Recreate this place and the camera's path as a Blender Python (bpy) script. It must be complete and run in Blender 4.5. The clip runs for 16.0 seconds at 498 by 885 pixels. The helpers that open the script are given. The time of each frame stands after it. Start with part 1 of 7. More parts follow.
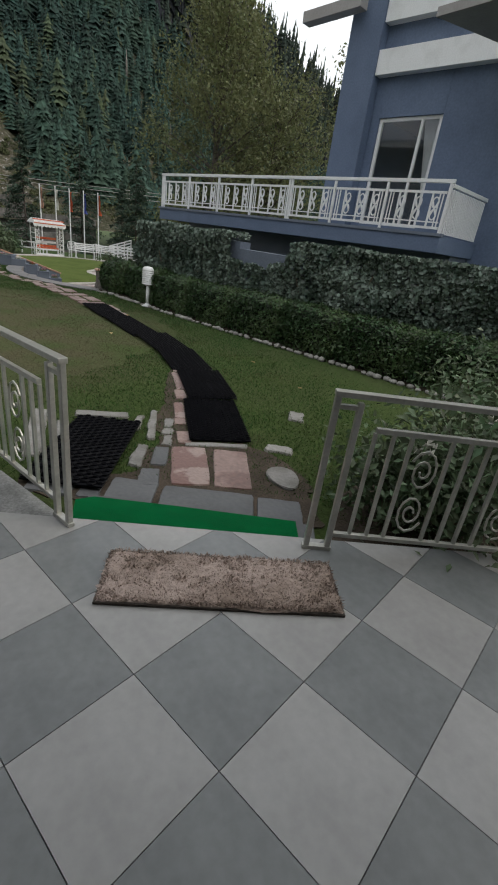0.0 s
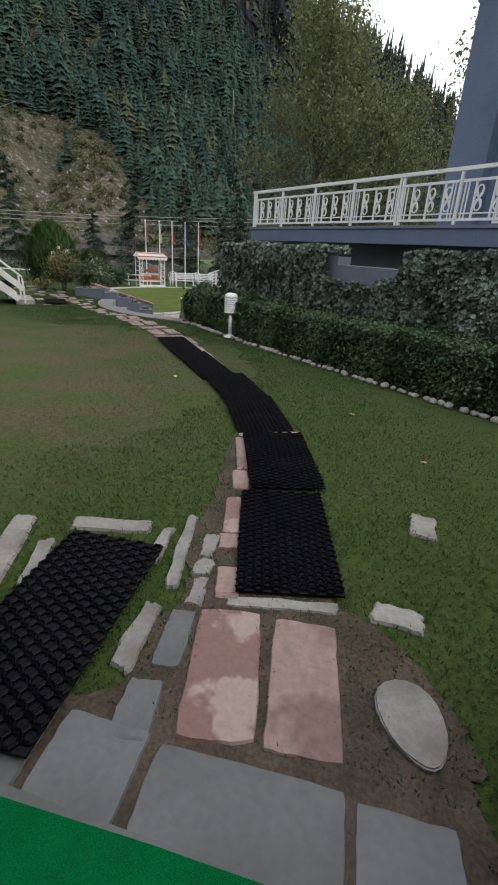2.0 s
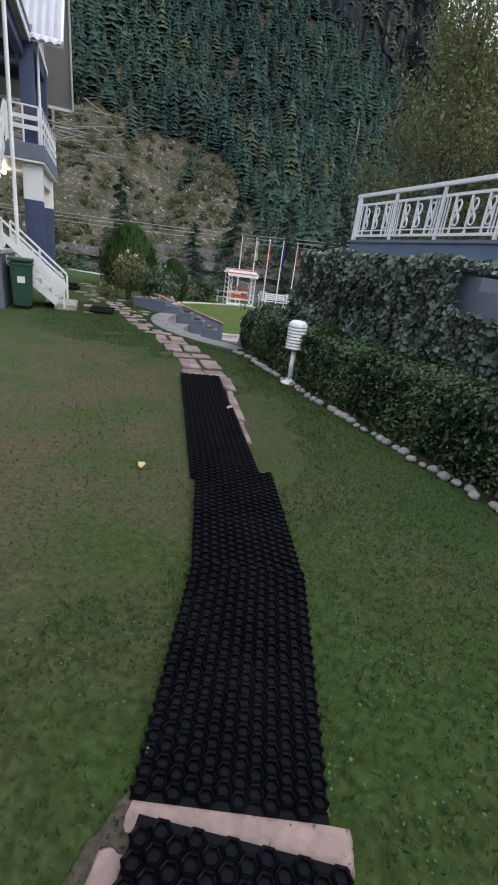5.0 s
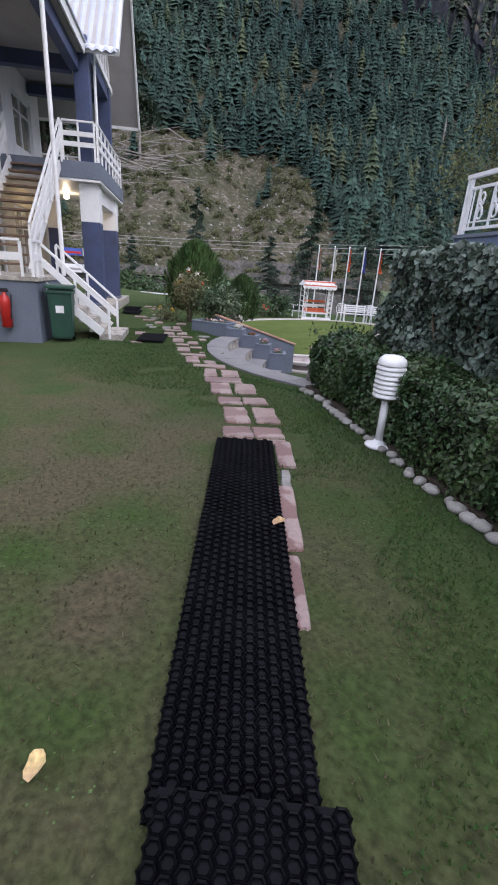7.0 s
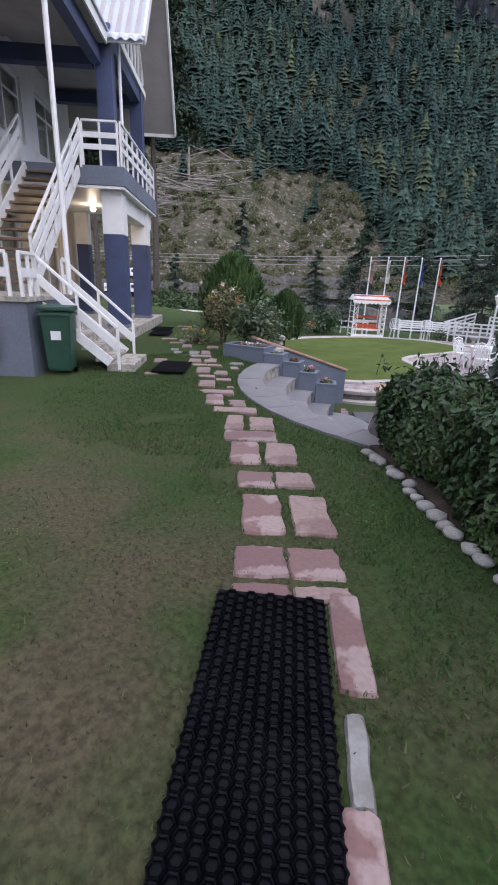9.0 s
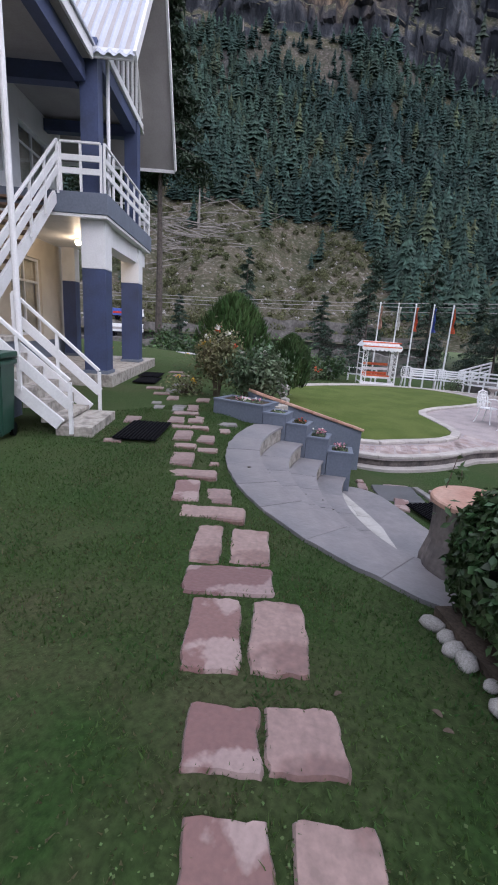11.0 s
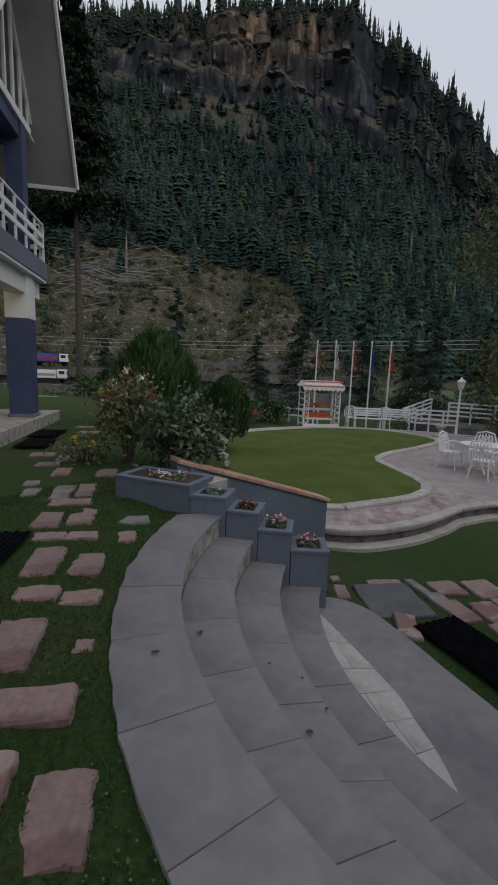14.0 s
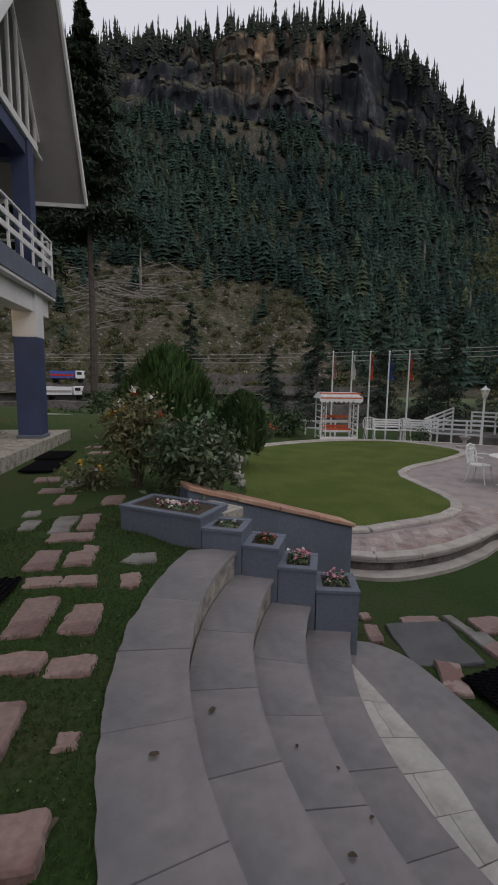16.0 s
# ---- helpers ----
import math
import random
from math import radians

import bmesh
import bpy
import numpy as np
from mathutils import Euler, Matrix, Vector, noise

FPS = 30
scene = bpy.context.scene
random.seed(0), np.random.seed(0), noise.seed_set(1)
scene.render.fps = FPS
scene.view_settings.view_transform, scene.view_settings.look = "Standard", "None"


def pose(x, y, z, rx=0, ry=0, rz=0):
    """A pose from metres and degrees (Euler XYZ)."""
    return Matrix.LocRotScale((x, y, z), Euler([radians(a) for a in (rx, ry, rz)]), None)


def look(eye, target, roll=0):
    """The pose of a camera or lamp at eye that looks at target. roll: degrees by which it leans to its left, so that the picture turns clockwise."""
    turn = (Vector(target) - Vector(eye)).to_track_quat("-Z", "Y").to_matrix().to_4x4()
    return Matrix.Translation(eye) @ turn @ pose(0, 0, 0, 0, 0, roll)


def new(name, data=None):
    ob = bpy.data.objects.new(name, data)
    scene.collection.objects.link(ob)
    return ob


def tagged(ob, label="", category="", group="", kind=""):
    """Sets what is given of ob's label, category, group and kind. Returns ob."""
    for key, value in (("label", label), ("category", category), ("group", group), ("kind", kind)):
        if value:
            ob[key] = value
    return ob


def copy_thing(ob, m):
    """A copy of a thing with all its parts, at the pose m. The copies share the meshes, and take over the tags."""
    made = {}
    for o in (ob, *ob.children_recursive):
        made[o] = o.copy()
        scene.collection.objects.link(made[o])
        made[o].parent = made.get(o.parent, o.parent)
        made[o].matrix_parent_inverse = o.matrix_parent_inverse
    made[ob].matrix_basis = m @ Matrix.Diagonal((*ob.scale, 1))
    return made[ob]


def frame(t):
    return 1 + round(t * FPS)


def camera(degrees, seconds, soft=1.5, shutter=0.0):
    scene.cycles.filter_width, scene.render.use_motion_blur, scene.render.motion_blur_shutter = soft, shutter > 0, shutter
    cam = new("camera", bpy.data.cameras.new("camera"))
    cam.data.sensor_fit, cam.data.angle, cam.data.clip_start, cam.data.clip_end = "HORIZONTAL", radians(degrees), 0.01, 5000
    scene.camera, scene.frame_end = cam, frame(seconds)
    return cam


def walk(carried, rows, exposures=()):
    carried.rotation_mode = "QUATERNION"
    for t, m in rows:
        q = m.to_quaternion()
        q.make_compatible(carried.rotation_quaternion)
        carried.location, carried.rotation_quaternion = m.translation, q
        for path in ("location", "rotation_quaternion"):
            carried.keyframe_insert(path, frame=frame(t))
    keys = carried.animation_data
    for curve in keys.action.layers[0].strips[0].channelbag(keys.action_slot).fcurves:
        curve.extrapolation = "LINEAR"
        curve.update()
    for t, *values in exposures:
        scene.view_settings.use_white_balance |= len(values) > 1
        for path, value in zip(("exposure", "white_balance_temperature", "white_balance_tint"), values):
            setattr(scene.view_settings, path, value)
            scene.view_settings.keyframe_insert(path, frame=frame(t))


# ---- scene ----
cam = camera(58.5, 16.0, soft=1.9)
METRES, EYE, TILT, LEAN, TURN = 13.0, 1.53, 0.0, 0.0, 0.0
ROWS = [
    (0.0, 0.0, 0.0, 0.0, 3.35, -24.86, -7.25),
    (0.5, 0.0029, 0.032, -0.0027, 3.43, -24.74, -3.4),
    (1.0, -0.0004, 0.0615, -0.0013, 5.38, -23.93, -2.83),
    (1.5, -0.0012, 0.0938, -0.0024, 13.71, -23.46, -3.01),
    (2.0, -0.0052, 0.1271, -0.0061, 15.23, -23.51, -3.07),
    (2.5, -0.0054, 0.1597, -0.0076, 15.24, -22.95, -2.86),
    (3.0, -0.0047, 0.1958, -0.0124, 20.61, -20.14, -6.54),
    (3.5, -0.0086, 0.2339, -0.0158, 18.2, -20.24, -3.9),
    (4.0, -0.0185, 0.2741, -0.0186, 22.47, -21.11, -5.22),
    (6.5, -0.0881, 0.4454, -0.0211, 33.52, -21.14, -4.88),
    (7.0, -0.1056, 0.4796, -0.0196, 37.19, -21.28, -3.68),
    (7.5, -0.1269, 0.5097, -0.0192, 36.72, -20.82, -3.68),
    (8.0, -0.1493, 0.5383, -0.0219, 38.98, -20.54, -3.67),
    (8.5, -0.17, 0.5692, -0.0233, 42.12, -20.47, -2.61),
    (11.0, -0.2755, 0.7051, -0.0216, 43.55, -14.72, -3.66),
    (11.5, -0.2986, 0.7318, -0.0222, 43.93, -13.36, -3.27),
    (12.0, -0.3213, 0.757, -0.0219, 40.99, -12.41, -2.16),
    (12.5, -0.3407, 0.7809, -0.0247, 41.35, -12.37, -1.69),
    (13.0, -0.3568, 0.805, -0.0231, 41.4, -12.03, -1.79),
    (13.5, -0.3714, 0.8249, -0.0215, 38.29, -9.65, -2.17),
    (14.0, -0.3856, 0.8446, -0.0223, 35.31, -9.16, -2.15),
    (14.5, -0.3947, 0.8632, -0.022, 35.8, -8.89, -2.08),
    (15.0, -0.4002, 0.8705, -0.0212, 36.03, -8.48, -1.69),
    (15.5, -0.4052, 0.8722, -0.0201, 36.99, -8.17, -1.14),
    (16.0, -0.4068, 0.8731, -0.0182, 37.17, -7.7, -0.8),
]
walk(cam, [(t, pose(0, 0, EYE, TILT, LEAN, TURN) @ pose(METRES * x, METRES * y, METRES * z, 90 + pitch, roll, yaw)) for t, x, y, z, yaw, pitch, roll in ROWS],
     exposures=[(0.0, 0.45, 6600, 6), (2.5, 0.72, 6500, 8), (3.0, 0.4, 6450, 9), (3.5, 0.65, 6400, 9), (4.0, 0.75, 6200, 8), (7.0, 1.08, 5900, 18), (8.0, 1.0, 5900, 19), (8.5, 1.0, 5850, 20), (11.0, 0.9, 5800, 19), (11.5, 0.32, 5800, 18), (12.0, 0.3, 5850, 16), (12.5, 0.8, 5950, 16), (13.0, 0.65, 5950, 14), (13.5, 0.15, 6050, 11), (14.0, -0.45, 6150, 11), (14.5, -0.3, 6350, 13), (16.0, -0.34, 6500, 14)])

# ---- sky and sun: an overcast evening, the sky mostly even cloud ----
world = bpy.data.worlds.new("evening_sky")
scene.world = world
world.use_nodes = True
wn = world.node_tree
sky = wn.nodes.new("ShaderNodeTexSky")
sky.sky_type, sky.sun_disc = "NISHITA", False
sky.sun_elevation, sky.sun_rotation = radians(42), radians(98)
sky.air_density, sky.dust_density, sky.ozone_density = 1.0, 6.0, 1.0
cloud = wn.nodes.new("ShaderNodeMix")
cloud.data_type = "RGBA"
cloud.inputs["Factor"].default_value = 0.8
cloud.inputs["B"].default_value = (9.8, 10.0, 10.5, 1)
wn.links.new(sky.outputs[0], cloud.inputs["A"])
wn.links.new(cloud.outputs["Result"], wn.nodes["Background"].inputs[0])
wn.nodes["Background"].inputs[1].default_value = 0.1
sun = new("sun", bpy.data.lights.new("sun", "SUN"))
sun.data.energy, sun.data.angle, sun.data.color = 0.6, radians(60), (1.0, 0.96, 0.92)
sun.matrix_world = look((26, -4, 24), (0, 0, 0))


# ---- materials ----
def material(name, colour, rough=0.8, metal=0.0, second=None, scale=6.0, mix=(0.4, 0.65), fine=60.0, fine_amount=0.25, bump=0.2, bump_scale=None, per=None, per_amount=0.0, spec=0.5):
    """A surface with two scales of variation: patches of a second colour, fine grain, and a bump."""
    m = bpy.data.materials.new(name)
    m.use_nodes = True
    nt = m.node_tree
    b = nt.nodes["Principled BSDF"]
    b.inputs["Roughness"].default_value, b.inputs["Metallic"].default_value = rough, metal
    b.inputs["Specular IOR Level"].default_value = spec
    tc = nt.nodes.new("ShaderNodeTexCoord")
    vec = tc.outputs["Object"]
    n1 = nt.nodes.new("ShaderNodeTexNoise")
    n1.inputs["Scale"].default_value, n1.inputs["Detail"].default_value = scale, 5
    nt.links.new(vec, n1.inputs["Vector"])
    ramp = nt.nodes.new("ShaderNodeMapRange")
    ramp.inputs["From Min"].default_value, ramp.inputs["From Max"].default_value = mix
    nt.links.new(n1.outputs["Fac"], ramp.inputs["Value"])
    mx = nt.nodes.new("ShaderNodeMix")
    mx.data_type = "RGBA"
    mx.inputs["A"].default_value, mx.inputs["B"].default_value = (*colour, 1), (*(second or [c * 0.75 for c in colour]), 1)
    nt.links.new(ramp.outputs["Result"], mx.inputs["Factor"])
    n2 = nt.nodes.new("ShaderNodeTexNoise")
    n2.inputs["Scale"].default_value, n2.inputs["Detail"].default_value = fine, 3
    nt.links.new(vec, n2.inputs["Vector"])
    value = nt.nodes.new("ShaderNodeMapRange")
    value.inputs["From Min"].default_value, value.inputs["From Max"].default_value = 0.3, 0.7
    value.inputs["To Min"].default_value, value.inputs["To Max"].default_value = 1 - fine_amount, 1 + fine_amount
    nt.links.new(n2.outputs["Fac"], value.inputs["Value"])
    hsv = nt.nodes.new("ShaderNodeHueSaturation")
    nt.links.new(mx.outputs["Result"], hsv.inputs["Color"])
    last = value.outputs["Result"]
    if per:
        src = nt.nodes.new("ShaderNodeObjectInfo" if per == "object" else "ShaderNodeNewGeometry")
        out = src.outputs["Random"] if per == "object" else src.outputs["Random Per Island"]
        pr = nt.nodes.new("ShaderNodeMapRange")
        pr.inputs["To Min"].default_value, pr.inputs["To Max"].default_value = 1 - per_amount, 1 + per_amount
        nt.links.new(out, pr.inputs["Value"])
        mul = nt.nodes.new("ShaderNodeMath")
        mul.operation = "MULTIPLY"
        nt.links.new(last, mul.inputs[0])
        nt.links.new(pr.outputs["Result"], mul.inputs[1])
        last = mul.outputs[0]
        hue = nt.nodes.new("ShaderNodeMapRange")
        hue.inputs["To Min"].default_value, hue.inputs["To Max"].default_value = 0.5 - per_amount * 0.05, 0.5 + per_amount * 0.05
        nt.links.new(out, hue.inputs["Value"])
        nt.links.new(hue.outputs["Result"], hsv.inputs["Hue"])
    nt.links.new(last, hsv.inputs["Value"])
    nt.links.new(hsv.outputs["Color"], b.inputs["Base Color"])
    if bump:
        bp = nt.nodes.new("ShaderNodeBump")
        bp.inputs["Strength"].default_value, bp.inputs["Distance"].default_value = bump, 0.01
        if bump_scale:
            n3 = nt.nodes.new("ShaderNodeTexNoise")
            n3.inputs["Scale"].default_value, n3.inputs["Detail"].default_value = bump_scale, 4
            nt.links.new(vec, n3.inputs["Vector"])
            nt.links.new(n3.outputs["Fac"], bp.inputs["Height"])
        else:
            nt.links.new(n2.outputs["Fac"], bp.inputs["Height"])
        nt.links.new(bp.outputs["Normal"], b.inputs["Normal"])
    return m


def leafy(name, colour, second, per_amount=0.45, rough=0.55, through_light=0.25, scale=1.5, fine=25, fine_amount=0.15):
    """Leaves: varied leaf by leaf, with a little light through them."""
    m = material(name, colour, rough, second=second, scale=scale, mix=(0.35, 0.65), fine=fine, fine_amount=fine_amount, bump=0, per="island", per_amount=per_amount, spec=0.4)
    nt = m.node_tree
    b, out = nt.nodes["Principled BSDF"], nt.nodes["Material Output"]
    tr = nt.nodes.new("ShaderNodeBsdfTranslucent")
    mixer = nt.nodes.new("ShaderNodeMixShader")
    mixer.inputs[0].default_value = through_light
    hsv = [n for n in nt.nodes if n.bl_idname == "ShaderNodeHueSaturation"][0]
    nt.links.new(hsv.outputs["Color"], tr.inputs["Color"])
    nt.links.new(b.outputs[0], mixer.inputs[1])
    nt.links.new(tr.outputs[0], mixer.inputs[2])
    nt.links.new(mixer.outputs[0], out.inputs["Surface"])
    return m


M_GRASS = material("lawn_ground", (0.032, 0.052, 0.017), 0.95, second=(0.066, 0.055, 0.034), scale=0.55, mix=(0.42, 0.68), fine=35, fine_amount=0.4, bump=0.6, bump_scale=90, spec=0.1)
M_SOIL = material("bare_soil", (0.085, 0.067, 0.053), 0.95, second=(0.055, 0.045, 0.035), scale=5, fine=60, fine_amount=0.3, bump=0.5, spec=0.1)
M_BLADE = leafy("grass_blades", (0.08, 0.08, 0.037), (0.108, 0.095, 0.05), 0.35, 0.7, 0.4)
M_BLADE2 = leafy("grass_blades_fresh", (0.028, 0.08, 0.014), (0.06, 0.1, 0.023), 0.35, 0.7, 0.4)
M_ROUND_LAWN = material("trimmed_lawn", (0.078, 0.108, 0.027), 0.95, second=(0.1, 0.128, 0.036), scale=1.2, mix=(0.4, 0.6), fine=45, fine_amount=0.3, bump=0.5, bump_scale=90, spec=0.1)
M_RED = material("red_sandstone", (0.17, 0.086, 0.076), 0.5, second=(0.3, 0.215, 0.195), scale=3.6, mix=(0.52, 0.56), fine=45, fine_amount=0.12, bump=0.25, per="object", per_amount=0.14)
M_PINK = material("pink_sandstone", (0.26, 0.172, 0.15), 0.48, second=(0.17, 0.096, 0.083), scale=2.6, mix=(0.5, 0.58), fine=30, fine_amount=0.22, bump=0.25, per="object", per_amount=0.1)
M_PALE = material("pale_stone", (0.245, 0.235, 0.222), 0.7, second=(0.15, 0.14, 0.125), scale=6, mix=(0.45, 0.7), fine=50, fine_amount=0.15, bump=0.3, per="object", per_amount=0.12)
M_SLATE = material("grey_slate", (0.115, 0.117, 0.122), 0.5, second=(0.085, 0.086, 0.09), scale=3, mix=(0.4, 0.65), fine=35, fine_amount=0.1, bump=0.2, per="object", per_amount=0.1)
M_RUBBER = material("black_rubber", (0.0025, 0.0025, 0.004), 0.36, second=(0.005, 0.005, 0.007), scale=4, fine=90, fine_amount=0.3, bump=0.15, spec=0.08)
M_TILE = material("pale_floor_tile", (0.37, 0.365, 0.36), 0.3, second=(0.33, 0.325, 0.32), scale=4, fine=25, fine_amount=0.06, bump=0.03, per="object", per_amount=0.05)
M_TILE2 = material("dark_floor_tile", (0.21, 0.22, 0.225), 0.32, second=(0.175, 0.185, 0.19), scale=4, fine=25, fine_amount=0.08, bump=0.03, per="object", per_amount=0.06)
M_GROUT = material("grout", (0.27, 0.27, 0.265), 0.9, fine=80)
M_GREEN = material("green_carpet", (0.0, 0.12, 0.034), 0.95, second=(0.0, 0.1, 0.028), scale=5, fine=260, fine_amount=0.35, bump=0.6, spec=0.1)
M_RUG = material("brown_shag", (0.46, 0.37, 0.33), 0.95, second=(0.3, 0.235, 0.2), scale=3.2, mix=(0.4, 0.62), fine=60, fine_amount=0.15, bump=0.6, spec=0.1)
M_WHITE = material("white_paint", (0.78, 0.78, 0.78), 0.45, second=(0.68, 0.68, 0.67), scale=3, mix=(0.5, 0.75), fine=40, fine_amount=0.05, bump=0.05)
M_METAL = material("pale_metal_rail", (0.55, 0.54, 0.5), 0.35, 0.55, second=(0.45, 0.44, 0.4), scale=6, fine=60, fine_amount=0.08, bump=0.05)
M_BLUE = material("blue_grey_paint", (0.125, 0.165, 0.25), 0.7, second=(0.1, 0.135, 0.21), scale=1.6, mix=(0.4, 0.7), fine=30, fine_amount=0.1, bump=0.15)
M_BLUE2 = material("slate_blue_paint", (0.15, 0.175, 0.22), 0.7, second=(0.12, 0.14, 0.18), scale=1.6, mix=(0.4, 0.7), fine=30, fine_amount=0.1, bump=0.15)
M_NAVY = material("navy_paint", (0.055, 0.075, 0.16), 0.6, second=(0.045, 0.058, 0.11), scale=2, fine=30, fine_amount=0.1, bump=0.1)
M_CONC = material("grey_stone_slab", (0.228, 0.208, 0.211), 0.42, second=(0.15, 0.146, 0.153), scale=1.7, mix=(0.38, 0.66), fine=9, fine_amount=0.14, bump=0.25, bump_scale=30, per="object", per_amount=0.07)
M_RISER = material("stained_riser", (0.42, 0.39, 0.34), 0.85, second=(0.2, 0.18, 0.16), scale=7, mix=(0.45, 0.68), fine=25, fine_amount=0.2, bump=0.3)
M_STAIN = material("stained_wall", (0.15, 0.13, 0.12), 0.9, second=(0.06, 0.055, 0.055), scale=3.5, mix=(0.4, 0.65), fine=20, fine_amount=0.25, bump=0.4)
M_MARBLE = material("white_marble", (0.47, 0.45, 0.42), 0.45, second=(0.33, 0.31, 0.28), scale=4, mix=(0.45, 0.7), fine=25, fine_amount=0.08, bump=0.1, per="object", per_amount=0.08)
M_TERRA = material("terracotta_coping", (0.42, 0.235, 0.17), 0.7, second=(0.5, 0.33, 0.25), scale=4, mix=(0.45, 0.65), fine=40, fine_amount=0.12, bump=0.2, per="object", per_amount=0.12)
M_PATIO = material("patio_stone", (0.35, 0.3, 0.29), 0.7, second=(0.27, 0.24, 0.24), scale=2.5, mix=(0.4, 0.65), fine=30, fine_amount=0.12, bump=0.25)
M_BRICK = material("worn_red_brick", (0.3, 0.22, 0.2), 0.8, second=(0.41, 0.35, 0.33), scale=4, mix=(0.42, 0.6), fine=40, fine_amount=0.15, bump=0.3, per="object", per_amount=0.16)
M_CURB = material("kerb_stone", (0.45, 0.415, 0.385), 0.75, second=(0.35, 0.32, 0.29), scale=4, fine=40, fine_amount=0.1, bump=0.2, per="object", per_amount=0.08)
M_LEAF = leafy("hedge_leaves", (0.034, 0.07, 0.026), (0.075, 0.115, 0.042), 0.5, 0.42, 0.2)
M_IVY = leafy("ivy_leaves", (0.06, 0.09, 0.066), (0.14, 0.18, 0.14), 0.6, 0.35, 0.15)
M_ROSE = leafy("rose_leaves", (0.075, 0.12, 0.06), (0.15, 0.185, 0.105), 0.5, 0.5, 0.25)
M_ROSE2 = leafy("dry_rose_leaves", (0.21, 0.19, 0.1), (0.13, 0.16, 0.07), 0.5, 0.6, 0.3)
M_THUJA = leafy("thuja_leaves", (0.04, 0.085, 0.024), (0.075, 0.13, 0.038), 0.4, 0.6, 0.2)
M_BARK = material("bark", (0.085, 0.07, 0.06), 0.9, second=(0.05, 0.042, 0.036), scale=6, fine=30, fine_amount=0.3, bump=0.6, bump_scale=25)
M_TWIG = material("twig", (0.13, 0.1, 0.07), 0.85, fine=40)
# near-black colour standing in for the shade deep inside a bush
M_SHADE_CORE = material("hedge_shade", (0.012, 0.018, 0.008), 0.95, fine=30, fine_amount=0.4, bump=0.4)
M_STONE = material("edging_stone", (0.36, 0.345, 0.32), 0.85, second=(0.22, 0.205, 0.185), scale=9, fine=50, fine_amount=0.15, bump=0.3, per="object", per_amount=0.15)
M_ROOF = material("painted_roof_sheet", (0.42, 0.44, 0.5), 0.5, second=(0.36, 0.38, 0.44), scale=1.2, fine=20, fine_amount=0.06, bump=0.05)
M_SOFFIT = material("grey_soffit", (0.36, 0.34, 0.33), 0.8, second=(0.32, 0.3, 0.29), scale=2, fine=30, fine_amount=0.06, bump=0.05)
M_CREAM = material("cream_wall", (0.62, 0.55, 0.44), 0.8, second=(0.55, 0.48, 0.38), scale=2, fine=30, fine_amount=0.06, bump=0.05)
M_WOOD = material("stair_tread_wood", (0.2, 0.13, 0.085), 0.6, second=(0.14, 0.09, 0.06), scale=6, fine=40, fine_amount=0.15, bump=0.15)
M_DARK = material("dark_void", (0.02, 0.02, 0.024), 0.8, fine=30)
M_CURTAIN = material("pale_curtain", (0.55, 0.5, 0.42), 0.9, second=(0.45, 0.4, 0.33), scale=8, fine=60, fine_amount=0.1, bump=0.2)
M_BIN = material("green_bin_plastic", (0.02, 0.07, 0.045), 0.5, second=(0.016, 0.055, 0.036), scale=4, fine=60, fine_amount=0.1, bump=0.05)
M_REDP = material("red_enamel", (0.5, 0.025, 0.02), 0.35, fine=40, fine_amount=0.08, bump=0.02)
M_YELLOW = material("yellow_leaf", (0.5, 0.36, 0.17), 0.7, second=(0.42, 0.27, 0.17), fine=60, per="object", per_amount=0.2)
M_PETAL_P = material("pink_petals", (0.6, 0.2, 0.28), 0.6, second=(0.75, 0.5, 0.55), scale=30, fine=90, bump=0)
M_PETAL_W = material("white_petals", (0.75, 0.73, 0.66), 0.6, fine=90, bump=0)
M_PETAL_R = material("red_petals", (0.55, 0.05, 0.03), 0.6, second=(0.6, 0.2, 0.05), scale=20, fine=90, bump=0)
M_PETAL_Y = material("yellow_petals", (0.7, 0.45, 0.05), 0.6, fine=90, bump=0)


for stone in (M_CONC, M_RED, M_PINK):
    stone.node_tree.nodes["Principled BSDF"].inputs["Sheen Weight"].default_value = 0.25
for turf in (M_GRASS, M_BLADE, M_BLADE2):
    soft = turf.node_tree.nodes["Principled BSDF"]
    soft.inputs["Sheen Weight"].default_value, soft.inputs["Sheen Roughness"].default_value = 0.14, 0.5
    soft.inputs["Sheen Tint"].default_value = (0.7, 0.8, 0.4, 1)


